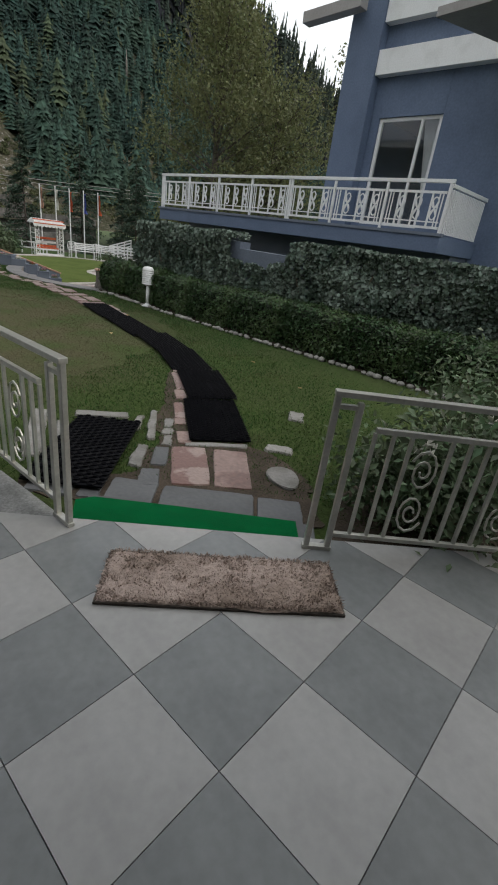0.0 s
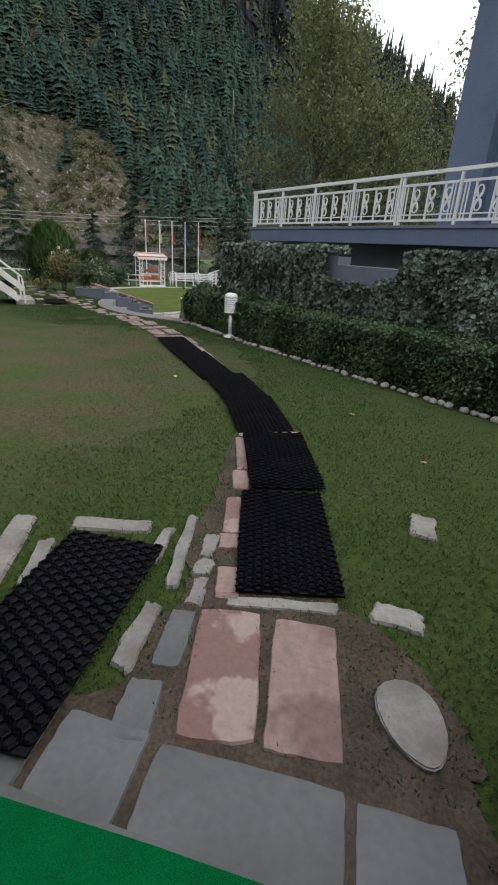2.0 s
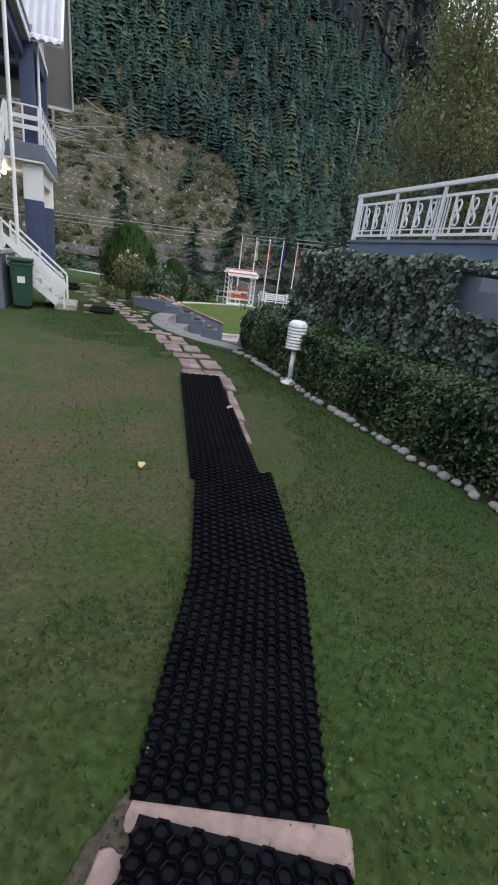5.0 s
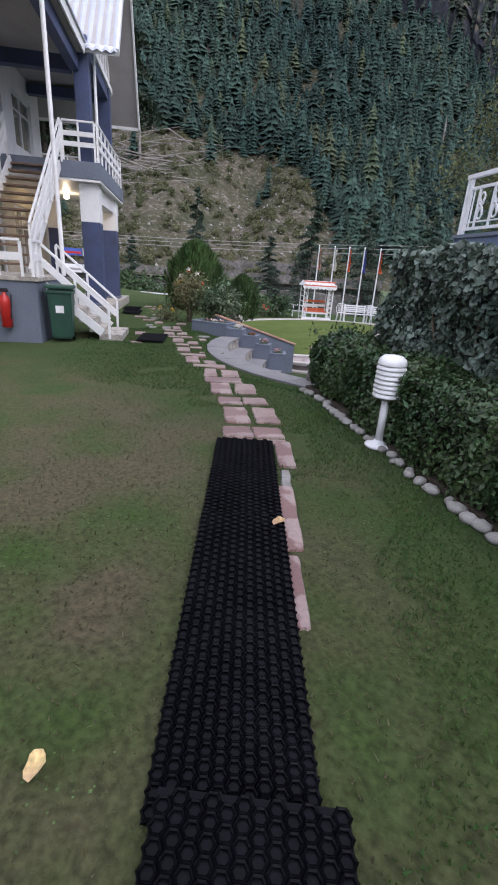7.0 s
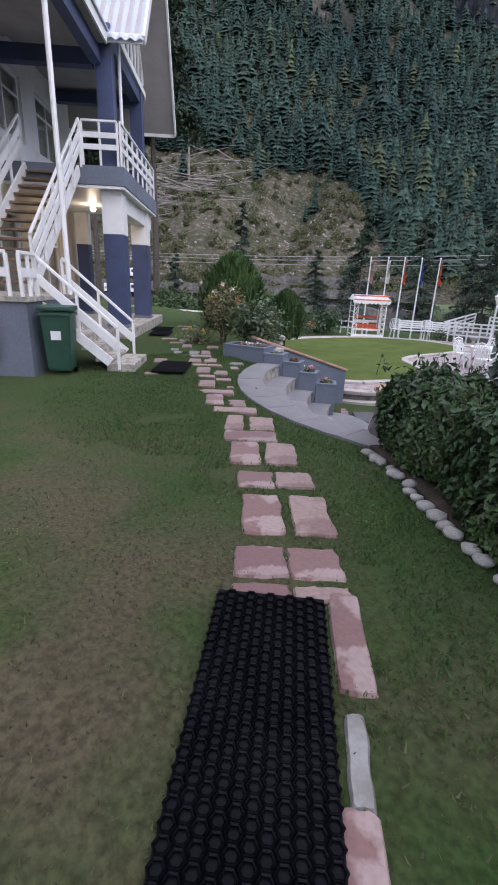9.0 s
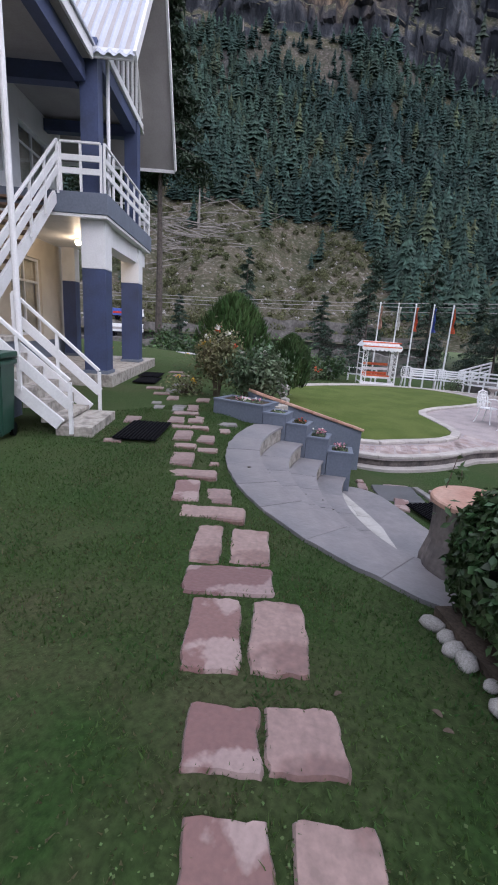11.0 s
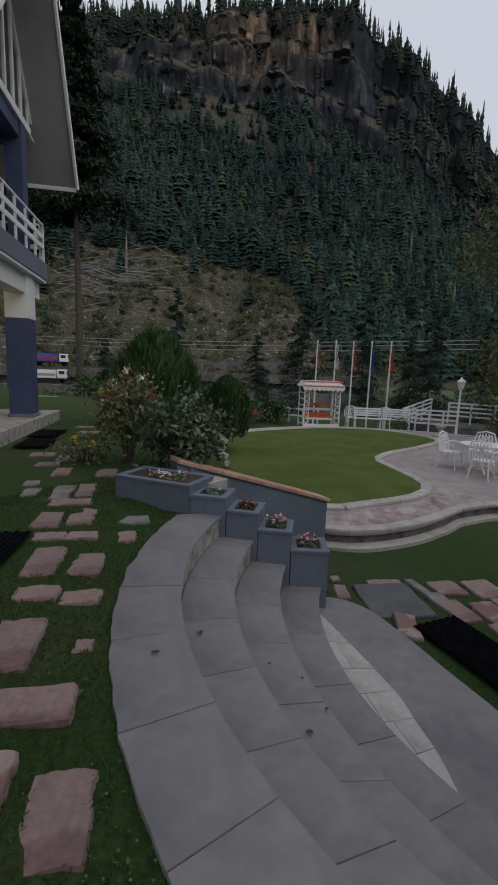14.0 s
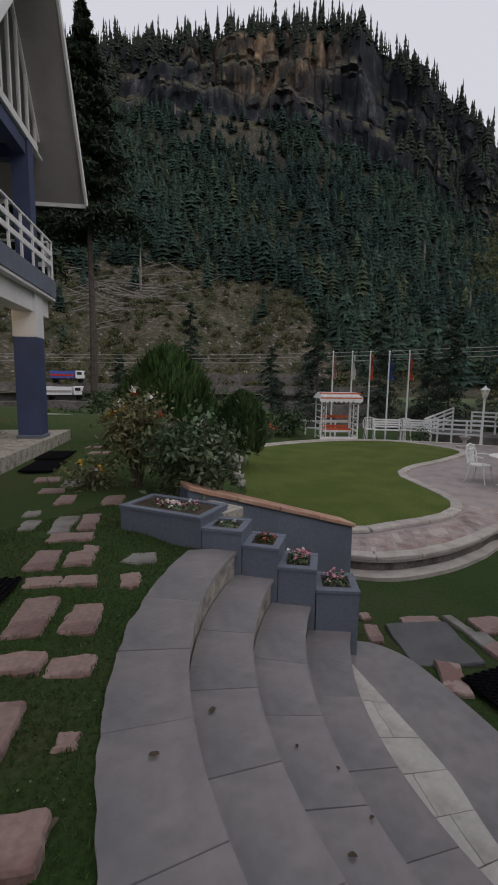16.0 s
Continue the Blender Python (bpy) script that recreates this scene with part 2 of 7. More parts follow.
def dry_side(m):
    """Let the second, drier colour gather on the trodden west side of the path."""
    nt = m.node_tree
    tc = [n for n in nt.nodes if n.bl_idname == "ShaderNodeTexCoord"][0]
    mix = [n for n in nt.nodes if n.bl_idname == "ShaderNodeMix"][0]
    old = mix.inputs["Factor"].links[0].from_socket
    dot = nt.nodes.new("ShaderNodeVectorMath")
    dot.operation = "DISTANCE"
    dot.inputs[1].default_value = (-5.2, 6.3, -0.05)
    nt.links.new(tc.outputs["Object"], dot.inputs[0])
    side = nt.nodes.new("ShaderNodeMapRange")
    side.inputs["From Min"].default_value, side.inputs["From Max"].default_value = 4.5, 2.7
    side.inputs["To Min"].default_value, side.inputs["To Max"].default_value = 0.12, 1.0
    nt.links.new(dot.outputs["Value"], side.inputs["Value"])
    n = nt.nodes.new("ShaderNodeTexNoise")
    n.inputs["Scale"].default_value, n.inputs["Detail"].default_value = 1.4, 6
    nt.links.new(tc.outputs["Object"], n.inputs["Vector"])
    avg = nt.nodes.new("ShaderNodeMath")
    avg.operation = "MULTIPLY_ADD"
    avg.inputs[1].default_value = 0.35
    nt.links.new(old, avg.inputs[0])
    nt.links.new(side.outputs["Result"], avg.inputs[2])
    mul = nt.nodes.new("ShaderNodeMath")
    mul.operation, mul.use_clamp = "MULTIPLY", True
    wide = nt.nodes.new("ShaderNodeMapRange")
    wide.inputs["From Min"].default_value, wide.inputs["From Max"].default_value = 0.3, 0.62
    nt.links.new(n.outputs["Fac"], wide.inputs["Value"])
    nt.links.new(avg.outputs[0], mul.inputs[0])
    nt.links.new(wide.outputs["Result"], mul.inputs[1])
    nt.links.new(mul.outputs[0], mix.inputs["Factor"])



def lush_end(m):
    """Thin olive turf by the porch, thicker dark green turf towards the stairs."""
    nt = m.node_tree
    tc = [n for n in nt.nodes if n.bl_idname == "ShaderNodeTexCoord"][0]
    mix = [n for n in nt.nodes if n.bl_idname == "ShaderNodeMix"][0]
    sep = nt.nodes.new("ShaderNodeSeparateXYZ")
    nt.links.new(tc.outputs["Object"], sep.inputs[0])
    n = nt.nodes.new("ShaderNodeTexNoise")
    n.inputs["Scale"].default_value, n.inputs["Detail"].default_value = 0.9, 5
    nt.links.new(tc.outputs["Object"], n.inputs["Vector"])
    add = nt.nodes.new("ShaderNodeMath")
    add.operation = "MULTIPLY_ADD"
    add.inputs[1].default_value = 3.0
    nt.links.new(n.outputs["Fac"], add.inputs[0])
    nt.links.new(sep.outputs["Y"], add.inputs[2])
    way = nt.nodes.new("ShaderNodeMapRange")
    way.inputs["From Min"].default_value, way.inputs["From Max"].default_value = 7.2, 11.4
    nt.links.new(add.outputs[0], way.inputs["Value"])
    turf = nt.nodes.new("ShaderNodeMix")
    turf.data_type = "RGBA"
    turf.inputs["A"].default_value = (0.033, 0.057, 0.013, 1)
    turf.inputs["B"].default_value = (0.016, 0.043, 0.009, 1)
    nt.links.new(way.outputs["Result"], turf.inputs["Factor"])
    nt.links.new(turf.outputs["Result"], mix.inputs["A"])


dry_side(M_GRASS)
lush_end(M_GRASS)


# ---- helpers of this scene ----
def empty(name, label, category, m=None, group="", kind=""):
    ob = new(name)
    ob.empty_display_size = 0.1
    if m is not None:
        ob.matrix_basis = m
    return tagged(ob, label, category, group, kind)


def mesh_of(name, bm):
    me = bpy.data.meshes.new(name)
    bmesh.ops.recalc_face_normals(bm, faces=bm.faces)
    bm.to_mesh(me)
    bm.free()
    return me


def part(name, bm, mat, parent=None, label="", m=None, smooth=False):
    me = bm if isinstance(bm, bpy.types.Mesh) else mesh_of(name, bm)
    if not me.materials:
        me.materials.append(mat)
    if smooth:
        me.shade_smooth()
    ob = new(name, me)
    if parent is not None:
        ob.parent = parent
    if m is not None:
        ob.matrix_basis = m
    return tagged(ob, label)


def box(bm, x0, x1, y0, y1, z0, z1, bevel=0.0):
    g = bmesh.ops.create_cube(bm, size=1.0, matrix=Matrix.Translation(((x0 + x1) / 2, (y0 + y1) / 2, (z0 + z1) / 2)) @ Matrix.Diagonal((abs(x1 - x0), abs(y1 - y0), abs(z1 - z0), 1)))
    if bevel:
        es = {e for v in g["verts"] for e in v.link_edges}
        bmesh.ops.bevel(bm, geom=list(es), offset=bevel, segments=2, affect="EDGES", profile=0.6)
    return bm


def boxed(*a, bevel=0.0):
    return box(bmesh.new(), *a, bevel=bevel)


def bar(bm, a, b, w, h, bevel=0.0):
    """A squared bar from a to b, w across and h high."""
    a, b = Vector(a), Vector(b)
    d = b - a
    up = Vector((0, 0, 1)) if abs(d.normalized().z) < 0.99 else Vector((0, 1, 0))
    side = d.cross(up).normalized()
    top = side.cross(d).normalized()
    m = Matrix((side, d.normalized(), top)).transposed().to_4x4()
    m.translation = (a + b) / 2
    g = bmesh.ops.create_cube(bm, size=1.0, matrix=m @ Matrix.Diagonal((w, d.length, h, 1)))
    if bevel:
        es = {e for v in g["verts"] for e in v.link_edges}
        bmesh.ops.bevel(bm, geom=list(es), offset=bevel, segments=1, affect="EDGES")
    return bm


def rod(bm, a, b, r0, r1=None, seg=10):
    a, b = Vector(a), Vector(b)
    d = b - a
    m = d.to_track_quat("Z", "Y").to_matrix().to_4x4()
    m.translation = (a + b) / 2
    bmesh.ops.create_cone(bm, cap_ends=True, segments=seg, radius1=r0, radius2=r0 if r1 is None else r1, depth=d.length, matrix=m)
    return bm


def tube(bm, points, r, seg=8, closed=False):
    """A round tube along points; r may be one radius or one for each point."""
    pts = [Vector(p) for p in points]
    rs = r if isinstance(r, (list, tuple)) else [r] * len(pts)
    rings = []
    for i, p in enumerate(pts):
        d = (pts[(i + 1) % len(pts)] - pts[i - 1]) if closed else (pts[min(i + 1, len(pts) - 1)] - pts[max(i - 1, 0)])
        d.normalize()
        side = d.cross(Vector((0, 0, 1)) if abs(d.z) < 0.95 else Vector((0, 1, 0))).normalized()
        top = side.cross(d)
        rings.append([bm.verts.new(p + rs[i] * (math.cos(q) * side + math.sin(q) * top)) for q in (2 * math.pi * k / seg for k in range(seg))])
    for i in range(len(rings) - (0 if closed else 1)):
        a, b = rings[i], rings[(i + 1) % len(rings)]
        for k in range(seg):
            bm.faces.new((a[k], a[(k + 1) % seg], b[(k + 1) % seg], b[k]))
    if not closed:
        bm.faces.new(rings[0])
        bm.faces.new(rings[-1])
    return bm


def lathe(bm, profile, seg=20, at=(0, 0, 0)):
    """A turned body from (radius, height) pairs."""
    rings = [[bm.verts.new((at[0] + r * math.cos(2 * math.pi * k / seg), at[1] + r * math.sin(2 * math.pi * k / seg), at[2] + z)) for k in range(seg)] for r, z in profile]
    for a, b in zip(rings, rings[1:]):
        for k in range(seg):
            bm.faces.new((a[k], a[(k + 1) % seg], b[(k + 1) % seg], b[k]))
    bm.faces.new(rings[0])
    bm.faces.new(rings[-1])
    return bm


def slab(bm, poly, z0, z1, bevel=0.0):
    """A flat-topped body over a plan polygon; z1 may be a height or a height for each corner."""
    tops = z1 if isinstance(z1, (list, tuple)) else [z1] * len(poly)
    lo = [bm.verts.new((x, y, z0)) for x, y in poly]
    hi = [bm.verts.new((p[0], p[1], z)) for p, z in zip(poly, tops)]
    n = len(poly)
    f = [bm.faces.new(lo[::-1]), bm.faces.new(hi)] + [bm.faces.new((lo[i], lo[(i + 1) % n], hi[(i + 1) % n], hi[i])) for i in range(n)]
    if bevel:
        es = list(f[1].edges)
        bmesh.ops.bevel(bm, geom=es, offset=bevel, segments=2, affect="EDGES")
    return bm


def smooth_line(points, steps=8, closed=False):
    """A Catmull-Rom curve through plan points."""
    n = len(points)
    out = []
    for i in range(n if closed else n - 1):
        p = [Vector(points[(i + k) % n] if closed else points[min(max(i + k, 0), n - 1)]) for k in (-1, 0, 1, 2)]
        for s in range(steps):
            t = s / steps
            out.append(0.5 * (2 * p[1] + (p[2] - p[0]) * t + (2 * p[0] - 5 * p[1] + 4 * p[2] - p[3]) * t * t + (3 * p[1] - p[0] - 3 * p[2] + p[3]) * t ** 3))
    if not closed:
        out.append(Vector(points[-1]))
    return out


def stone_bm(w, l, h, seed, wobble=0.02, n=12):
    """A hand-cut slab with uneven edges and a worn rim; centred, its top at h."""
    r = random.Random(seed)
    pts = []
    corners = [(-w / 2, -l / 2), (w / 2, -l / 2), (w / 2, l / 2), (-w / 2, l / 2)]
    for i in range(4):
        a, b = corners[i], corners[(i + 1) % 4]
        for k in range(n - 1):
            t = k / (n - 1)
            th = (i + t) * math.pi / 2
            dx, dy = (noise.noise((seed * 3.7 + 1.3 * math.cos(th), 1.3 * math.sin(th), q)) * 1.4 + noise.noise((seed * 2.3 + 3.5 * math.cos(th), 3.5 * math.sin(th), q + 20)) for q in (0, 5))
            # corners are knocked round
            rnd = 1 - 0.035 * max(0.0, 1 - 7 * min(t, 1 - t))
            pts.append(((a[0] + (b[0] - a[0]) * t) * rnd + wobble * dx, (a[1] + (b[1] - a[1]) * t) * rnd + wobble * dy))
    bm = bmesh.new()
    lo = [bm.verts.new((x, y, 0)) for x, y in pts]
    mid = [bm.verts.new((x, y, h * 0.7)) for x, y in pts]
    hi = [bm.verts.new((x * (1 - 0.016 / w), y * (1 - 0.016 / l), h + r.uniform(-0.001, 0.001))) for x, y in pts]
    m = len(pts)
    for a, b in ((lo, mid), (mid, hi)):
        for i in range(m):
            bm.faces.new((a[i], a[(i + 1) % m], b[(i + 1) % m], b[i]))
    bm.faces.new(hi)
    return bm


def scatter(name, positions, normals, size, mat, parent=None, label="", spread=0.6, aspect=0.6, seed=0, fold=0.25, kind=""):
    """Many small folded leaves as one mesh: positions and facing directions as arrays, size (low, high)."""
    rng = np.random.default_rng(seed)
    n = len(positions)
    nor = normals + rng.normal(0, spread, (n, 3))
    nor /= np.linalg.norm(nor, axis=1)[:, None] + 1e-9
    ref = rng.normal(0, 1, (n, 3)) + np.array([0, 0, -0.6])
    ax = np.cross(nor, ref)
    ax /= np.linalg.norm(ax, axis=1)[:, None] + 1e-9
    ay = np.cross(nor, ax)
    s = rng.uniform(size[0], size[1], n)[:, None]
    c = positions
    base, tip = c - ay * s * 0.5, c + ay * s * 0.5
    left = c - ax * s * aspect * 0.5 - ay * s * 0.08 + nor * s * fold * 0.4
    right = c + ax * s * aspect * 0.5 - ay * s * 0.08 + nor * s * fold * 0.4
    co = np.stack([base, right, tip, left], 1).reshape(-1, 3)
    i = np.arange(n)[:, None] * 4
    tris = np.concatenate([i + np.array([0, 1, 2]), i + np.array([0, 2, 3])], 1).reshape(-1)
    ob = raw_mesh(name, co, tris, 3, mat, parent, label)
    if kind:
        tagged(ob, kind=kind)
    return ob


def raw_mesh(name, co, index, per_face, mat, parent=None, label=""):
    me = bpy.data.meshes.new(name)
    nf = len(index) // per_face
    me.vertices.add(len(co))
    me.vertices.foreach_set("co", np.ascontiguousarray(co, dtype=np.float32).reshape(-1))
    me.loops.add(len(index))
    me.loops.foreach_set("vertex_index", np.ascontiguousarray(index, dtype=np.int32))
    me.polygons.add(nf)
    me.polygons.foreach_set("loop_start", np.arange(nf, dtype=np.int32) * per_face)
    me.update(calc_edges=True)
    me.materials.append(mat)
    ob = new(name, me)
    if parent is not None:
        ob.parent = parent
    return tagged(ob, label)


def ease(t):
    t = min(1.0, max(0.0, t))
    return t * t * (3 - 2 * t)


def upper(x, y):
    """The height of the upper lawn."""
    return -0.13 * min(1.0, max(0.0, (y - 5) / 4.5))


STEP_CURVES = [(-4.469, 15.139, 3.648), (-4.559, 15.069, 3.154), (-4.451, 15.252, 2.985), (-4.150, 15.593, 3.059), (-4.301, 15.608, 2.583)]
STEP_C, TREAD_Z, TREAD_DROP = Vector(STEP_CURVES[0][:2]), -0.165, 0.215
LOW = [(-8.75, 14.75), (-7.2, 14.6), (-6.4, 13.5), (-5.4, 12.9), (-3.9, 12.0), (-3.0, 12.6), (8, 20), (30, 20), (30, 60), (-40, 60), (-40, 26), (-15.5, 21.5), (-11.5, 18.6)]


def signed(x, y, poly):
    """How deep a plan point lies inside a polygon; below 0 outside it."""
    inside, best = False, 1e9
    for (ax, ay), (bx, by) in zip(poly, poly[1:] + poly[:1]):
        if (ay > y) != (by > y) and x < (bx - ax) * (y - ay) / (by - ay) + ax:
            inside = not inside
        dx, dy = bx - ax, by - ay
        t = min(1, max(0, ((x - ax) * dx + (y - ay) * dy) / (dx * dx + dy * dy)))
        best = min(best, math.hypot(x - ax - t * dx, y - ay - t * dy))
    return best if inside else -best


def ground_z(x, y):
    k = ease(signed(x, y, LOW) / 0.9 + 0.1)
    low = -1.07 - 0.23 * ease((y - 14.6) / 2.5)
    k = max(k, ease((STEP_CURVES[0][2] - 0.2 - math.hypot(x - STEP_C.x, y - STEP_C.y)) / 0.25) if y < 15 and x < -3.4 else 0.0)
    z = upper(x, y) * (1 - k) + low * k
    # the turf sinks to the edge of the stairs
    rim = ease((STEP_CURVES[0][2] + 0.55 - math.hypot(x - STEP_C.x, y - STEP_C.y)) / 0.35) if y < 14.2 and x < -3.4 else 0.0
    z = z * (1 - rim) + min(z, TREAD_Z - 0.02) * rim
    far = math.hypot(x + 5, y - 11)
    return z - 9.0 * ease((far - 27) / 22)


# ---- ground: one sheet ----
def build_ground():
    n = 300
    # finer cells near the walk, wider ones towards the horizon
    def axis(c, k):
        t = np.linspace(-1, 1, n)
        return c + k * np.sign(t) * (0.05 * np.abs(t) + 0.95 * np.abs(t) ** 4.5)
    xs, ys = axis(-5, 420), axis(10, 420)
    co = np.array([(x, y, ground_z(x, y) + 0.005 * noise.noise((x * 1.3, y * 1.3, 0)) - 0.010) for y in ys for x in xs])
    i, j = np.meshgrid(np.arange(n - 1), np.arange(n - 1))
    a = (j * n + i).reshape(-1)
    idx = np.stack([a, a + 1, a + n + 1, a + n], 1).reshape(-1)
    ob = raw_mesh("ground", co, idx, 4, M_GRASS)
    ob.data.shade_smooth()
    tagged(ob, "worn green lawn with brownish patches", "lawn", kind="structure")


build_ground()


def grass_patch(name, count, area, height, mat, label, seed, avoid):
    """Short blades over a plan area (a test on x, y), two faces each."""
    rng = np.random.default_rng(seed)
    x0, x1, y0, y1 = area
    pts = rng.uniform((x0, y0), (x1, y1), (count, 2))
    keep = [k for k in range(count) if not avoid(pts[k, 0], pts[k, 1])]
    pts = pts[keep]
    m = len(pts)
    z = np.array([ground_z(x, y) for x, y in pts]) - 0.004
    h = rng.uniform(height[0], height[1], m) * (0.6 + 0.8 * rng.random(m)) * np.array([1.0 + 0.7 * max(0.0, noise.noise((x * 2.2, y * 2.2, 9))) for x, y in pts])
    ang = rng.uniform(0, 2 * math.pi, m)
    lean = rng.normal(0, 0.55, (m, 2)) * h[:, None]
    w = rng.uniform(0.0025, 0.006, m)
    dx, dy = np.cos(ang) * w, np.sin(ang) * w
    p = np.column_stack([pts, z])
    a, b = p + np.column_stack([dx, dy, 0 * w]), p - np.column_stack([dx, dy, 0 * w])
    tip = p + np.column_stack([lean, h])
    co = np.stack([a, b, tip], 1).reshape(-1, 3)
    ob = raw_mesh(name, co, np.arange(3 * m), 3, mat)
    tagged(ob, label, "grass", kind="stuff")


# ---- the walk: mats and flagstones ----
MATS = [(-0.34, 3.70, 14, 0.5, 0.93), (-0.57, 4.66, 19, 0.5, 0.95), (-0.99, 5.60, 25, 0.5, 0.98), (-1.46, 6.44, 33, 0.5, 1.06), (-2.23, 7.44, 37, 0.47, 1.56), (-3.09, 8.58, 37, 0.47, 1.28)]
SIDE_MATS = [(-1.13, 2.82, 3, 0.5, 1.06), (-8.21, 12.25, 42, 0.5, 0.95), (-13.05, 15.7, 45, 0.5, 0.9), (-12.2, 15.0, 45, 0.5, 0.9)]


def mat_mesh(w, l, pitch=0.046):
    """A rubber ring mat: a honeycomb of open hexagonal rings."""
    verts, faces = [], []
    nx, ny = int(l / pitch), int(w / (pitch * 0.866))
    px = l / (nx + 0.5)
    ro, ri, h = pitch * 0.6, pitch * 0.38, 0.016
    for j in range(ny):
        for i in range(nx):
            cy = -l / 2 + px * (i + 0.5 + 0.5 * (j % 2))
            cx = -w / 2 + w * (j + 0.5) / ny
            k0 = len(verts)
            for r, z in ((ro, h * 0.6), ((ro + ri) / 2, h), (ri, h * 0.75), (ri, 0.0)):
                for q in range(6):
                    a = q * math.pi / 3
                    verts.append((cx + r * math.cos(a), cy + r * math.sin(a), z))
            for ring in range(3):
                for q in range(6):
                    a, b = k0 + ring * 6 + q, k0 + ring * 6 + (q + 1) % 6
                    faces.append((a, b, b + 6, a + 6))
    me = bpy.data.meshes.new("rings")
    me.from_pydata(verts, [], faces)
    me.materials.append(M_RUBBER)
    return me


def rubber_mat(x, y, deg, w, l, lift, label, pitch=0.046):
    ob = empty("rubber_mat", label, "mat", pose(x, y, ground_z(x, y) + lift, 0, 0, deg), "rubber ring mats")
    tagged(part("ring_lattice", mat_mesh(w, l, pitch), M_RUBBER, ob), kind="stuff")
    part("underside", boxed(-w / 2, w / 2, -l / 2, l / 2, -0.006, 0.004), M_RUBBER, ob)
    return ob


for k, (x, y, deg, w, l) in enumerate(MATS):
    rubber_mat(x, y, deg, w, l, (0.022, 0.026, 0.022, 0.03, 0.022, 0.026)[k], "black rubber ring mat laid along the lawn path")
for k, (x, y, deg, w, l) in enumerate(SIDE_MATS):
    rubber_mat(x, y, deg, w, l, 0.035, "black honeycomb rubber mat on stone slabs in the grass", 0.056 if k == 0 else 0.046)

WALK = empty("stone_walk", "path of red and pale sandstone flags set in grass", "path", kind="structure")
FLAGS = []


def flag(x, y, deg, w, l, mat, seed, wobble=0.013, lift=0.009, name="flagstone"):
    FLAGS.append((x, y, math.radians(deg), w, l))
    part(name, stone_bm(w, l, 0.05, seed, wobble), mat, WALK, m=pose(x, y, ground_z(x, y) - 0.05 + lift, random.uniform(-0.4, 0.4), random.uniform(-0.4, 0.4), deg))


# rows along the middle of the walk: where, how deep, how many across, widths
ROWS_OF_FLAGS = [(-3.45, 9.22, 0.10, 2), (-3.62, 9.40, 0.27, 2), (-3.95, 9.81, 0.50, 2), (-4.33, 10.15, 0.27, 2), (-4.75, 10.5, 0.5, 2), (-5.12, 10.75, 0.28, 1), (-5.44, 11.03, 0.48, 2),
                 (-5.88, 11.31, 0.23, 1), (-6.26, 11.54, 0.46, 2), (-6.71, 11.77, 0.21, 1), (-7.03, 12.05, 0.43, 3), (-7.39, 12.41, 0.18, 2), (-7.76, 12.69, 0.46, 2), (-8.16, 12.95, 0.16, 2), (-8.52, 13.17, 0.40, 2)]
for k, (x, y, deep, n) in enumerate(ROWS_OF_FLAGS):
    deg = 43 if k < 8 else 47
    ax = Vector((math.cos(radians(deg)), math.sin(radians(deg))))
    full = 0.56 if k < 5 else 0.5
    mats = [M_RED if k in (0, 1, 2, 3, 4, 8) else M_PINK, M_RED if k == 1 else M_PINK]
    if n == 1:
        flag(x, y, deg, full, deep, M_PINK if k > 6 else M_RED, 10 + k)
    elif n == 2:
        gap = 0.05 if deep > 0.3 else 0.012
        w, extra = (full - gap) / 2, 0.035 if k == 6 else 0.0
        for s in (-1, 1):
            shrink = 0.75 if (k > 7 and s == 1 and deep > 0.3) else 1.0
            flag(x + ax.x * (s * (w + gap) / 2 + extra * 0.5), y + ax.y * (s * (w + gap) / 2 + extra * 0.5), deg, w + s * extra, deep * shrink, mats[s > 0], 50 + 2 * k + s)
    else:
        flag(x - ax.x * 0.1, y - ax.y * 0.1, deg, 0.24, deep, M_PINK, 90 + k)
        flag(x + ax.x * 0.24, y + ax.y * 0.24, deg, 0.1, 0.1, M_PINK, 95 + k)
# scattered flags towards the house
HOUSE_FLAGS = [(-9.32, 13.65, 0.2, 0.52), (-9.2, 13.86, 0.18, 0.5), (-8.93, 13.5, 0.4, 0.22), (-9.55, 13.42, 0.16, 0.3), (-10.16, 14.17, 0.2, 0.42), (-9.72, 14.53, 0.24, 0.4), (-9.9, 13.63, 0.16, 0.2), (-8.52, 13.42, 0.13, 0.2),
               (-7.88, 13.33, 0.15, 0.25), (-8.14, 13.63, 0.3, 0.2), (-8.1, 11.75, 0.2, 0.14), (-8.95, 12.55, 0.2, 0.4), (-10.85, 14.76, 0.4, 0.42), (-11.35, 14.6, 0.35, 0.3), (-10.7, 14.3, 0.3, 0.25), (-11.5, 15.4, 0.35, 0.3), (-12.9, 16.5, 0.4, 0.3), (-13.6, 16.9, 0.4, 0.3)]
for k, (x, y, w, l) in enumerate(HOUSE_FLAGS):
    flag(x, y, 46 + random.uniform(-5, 5), w, l, M_PINK if k % 3 else M_PALE, 200 + k, 0.02)
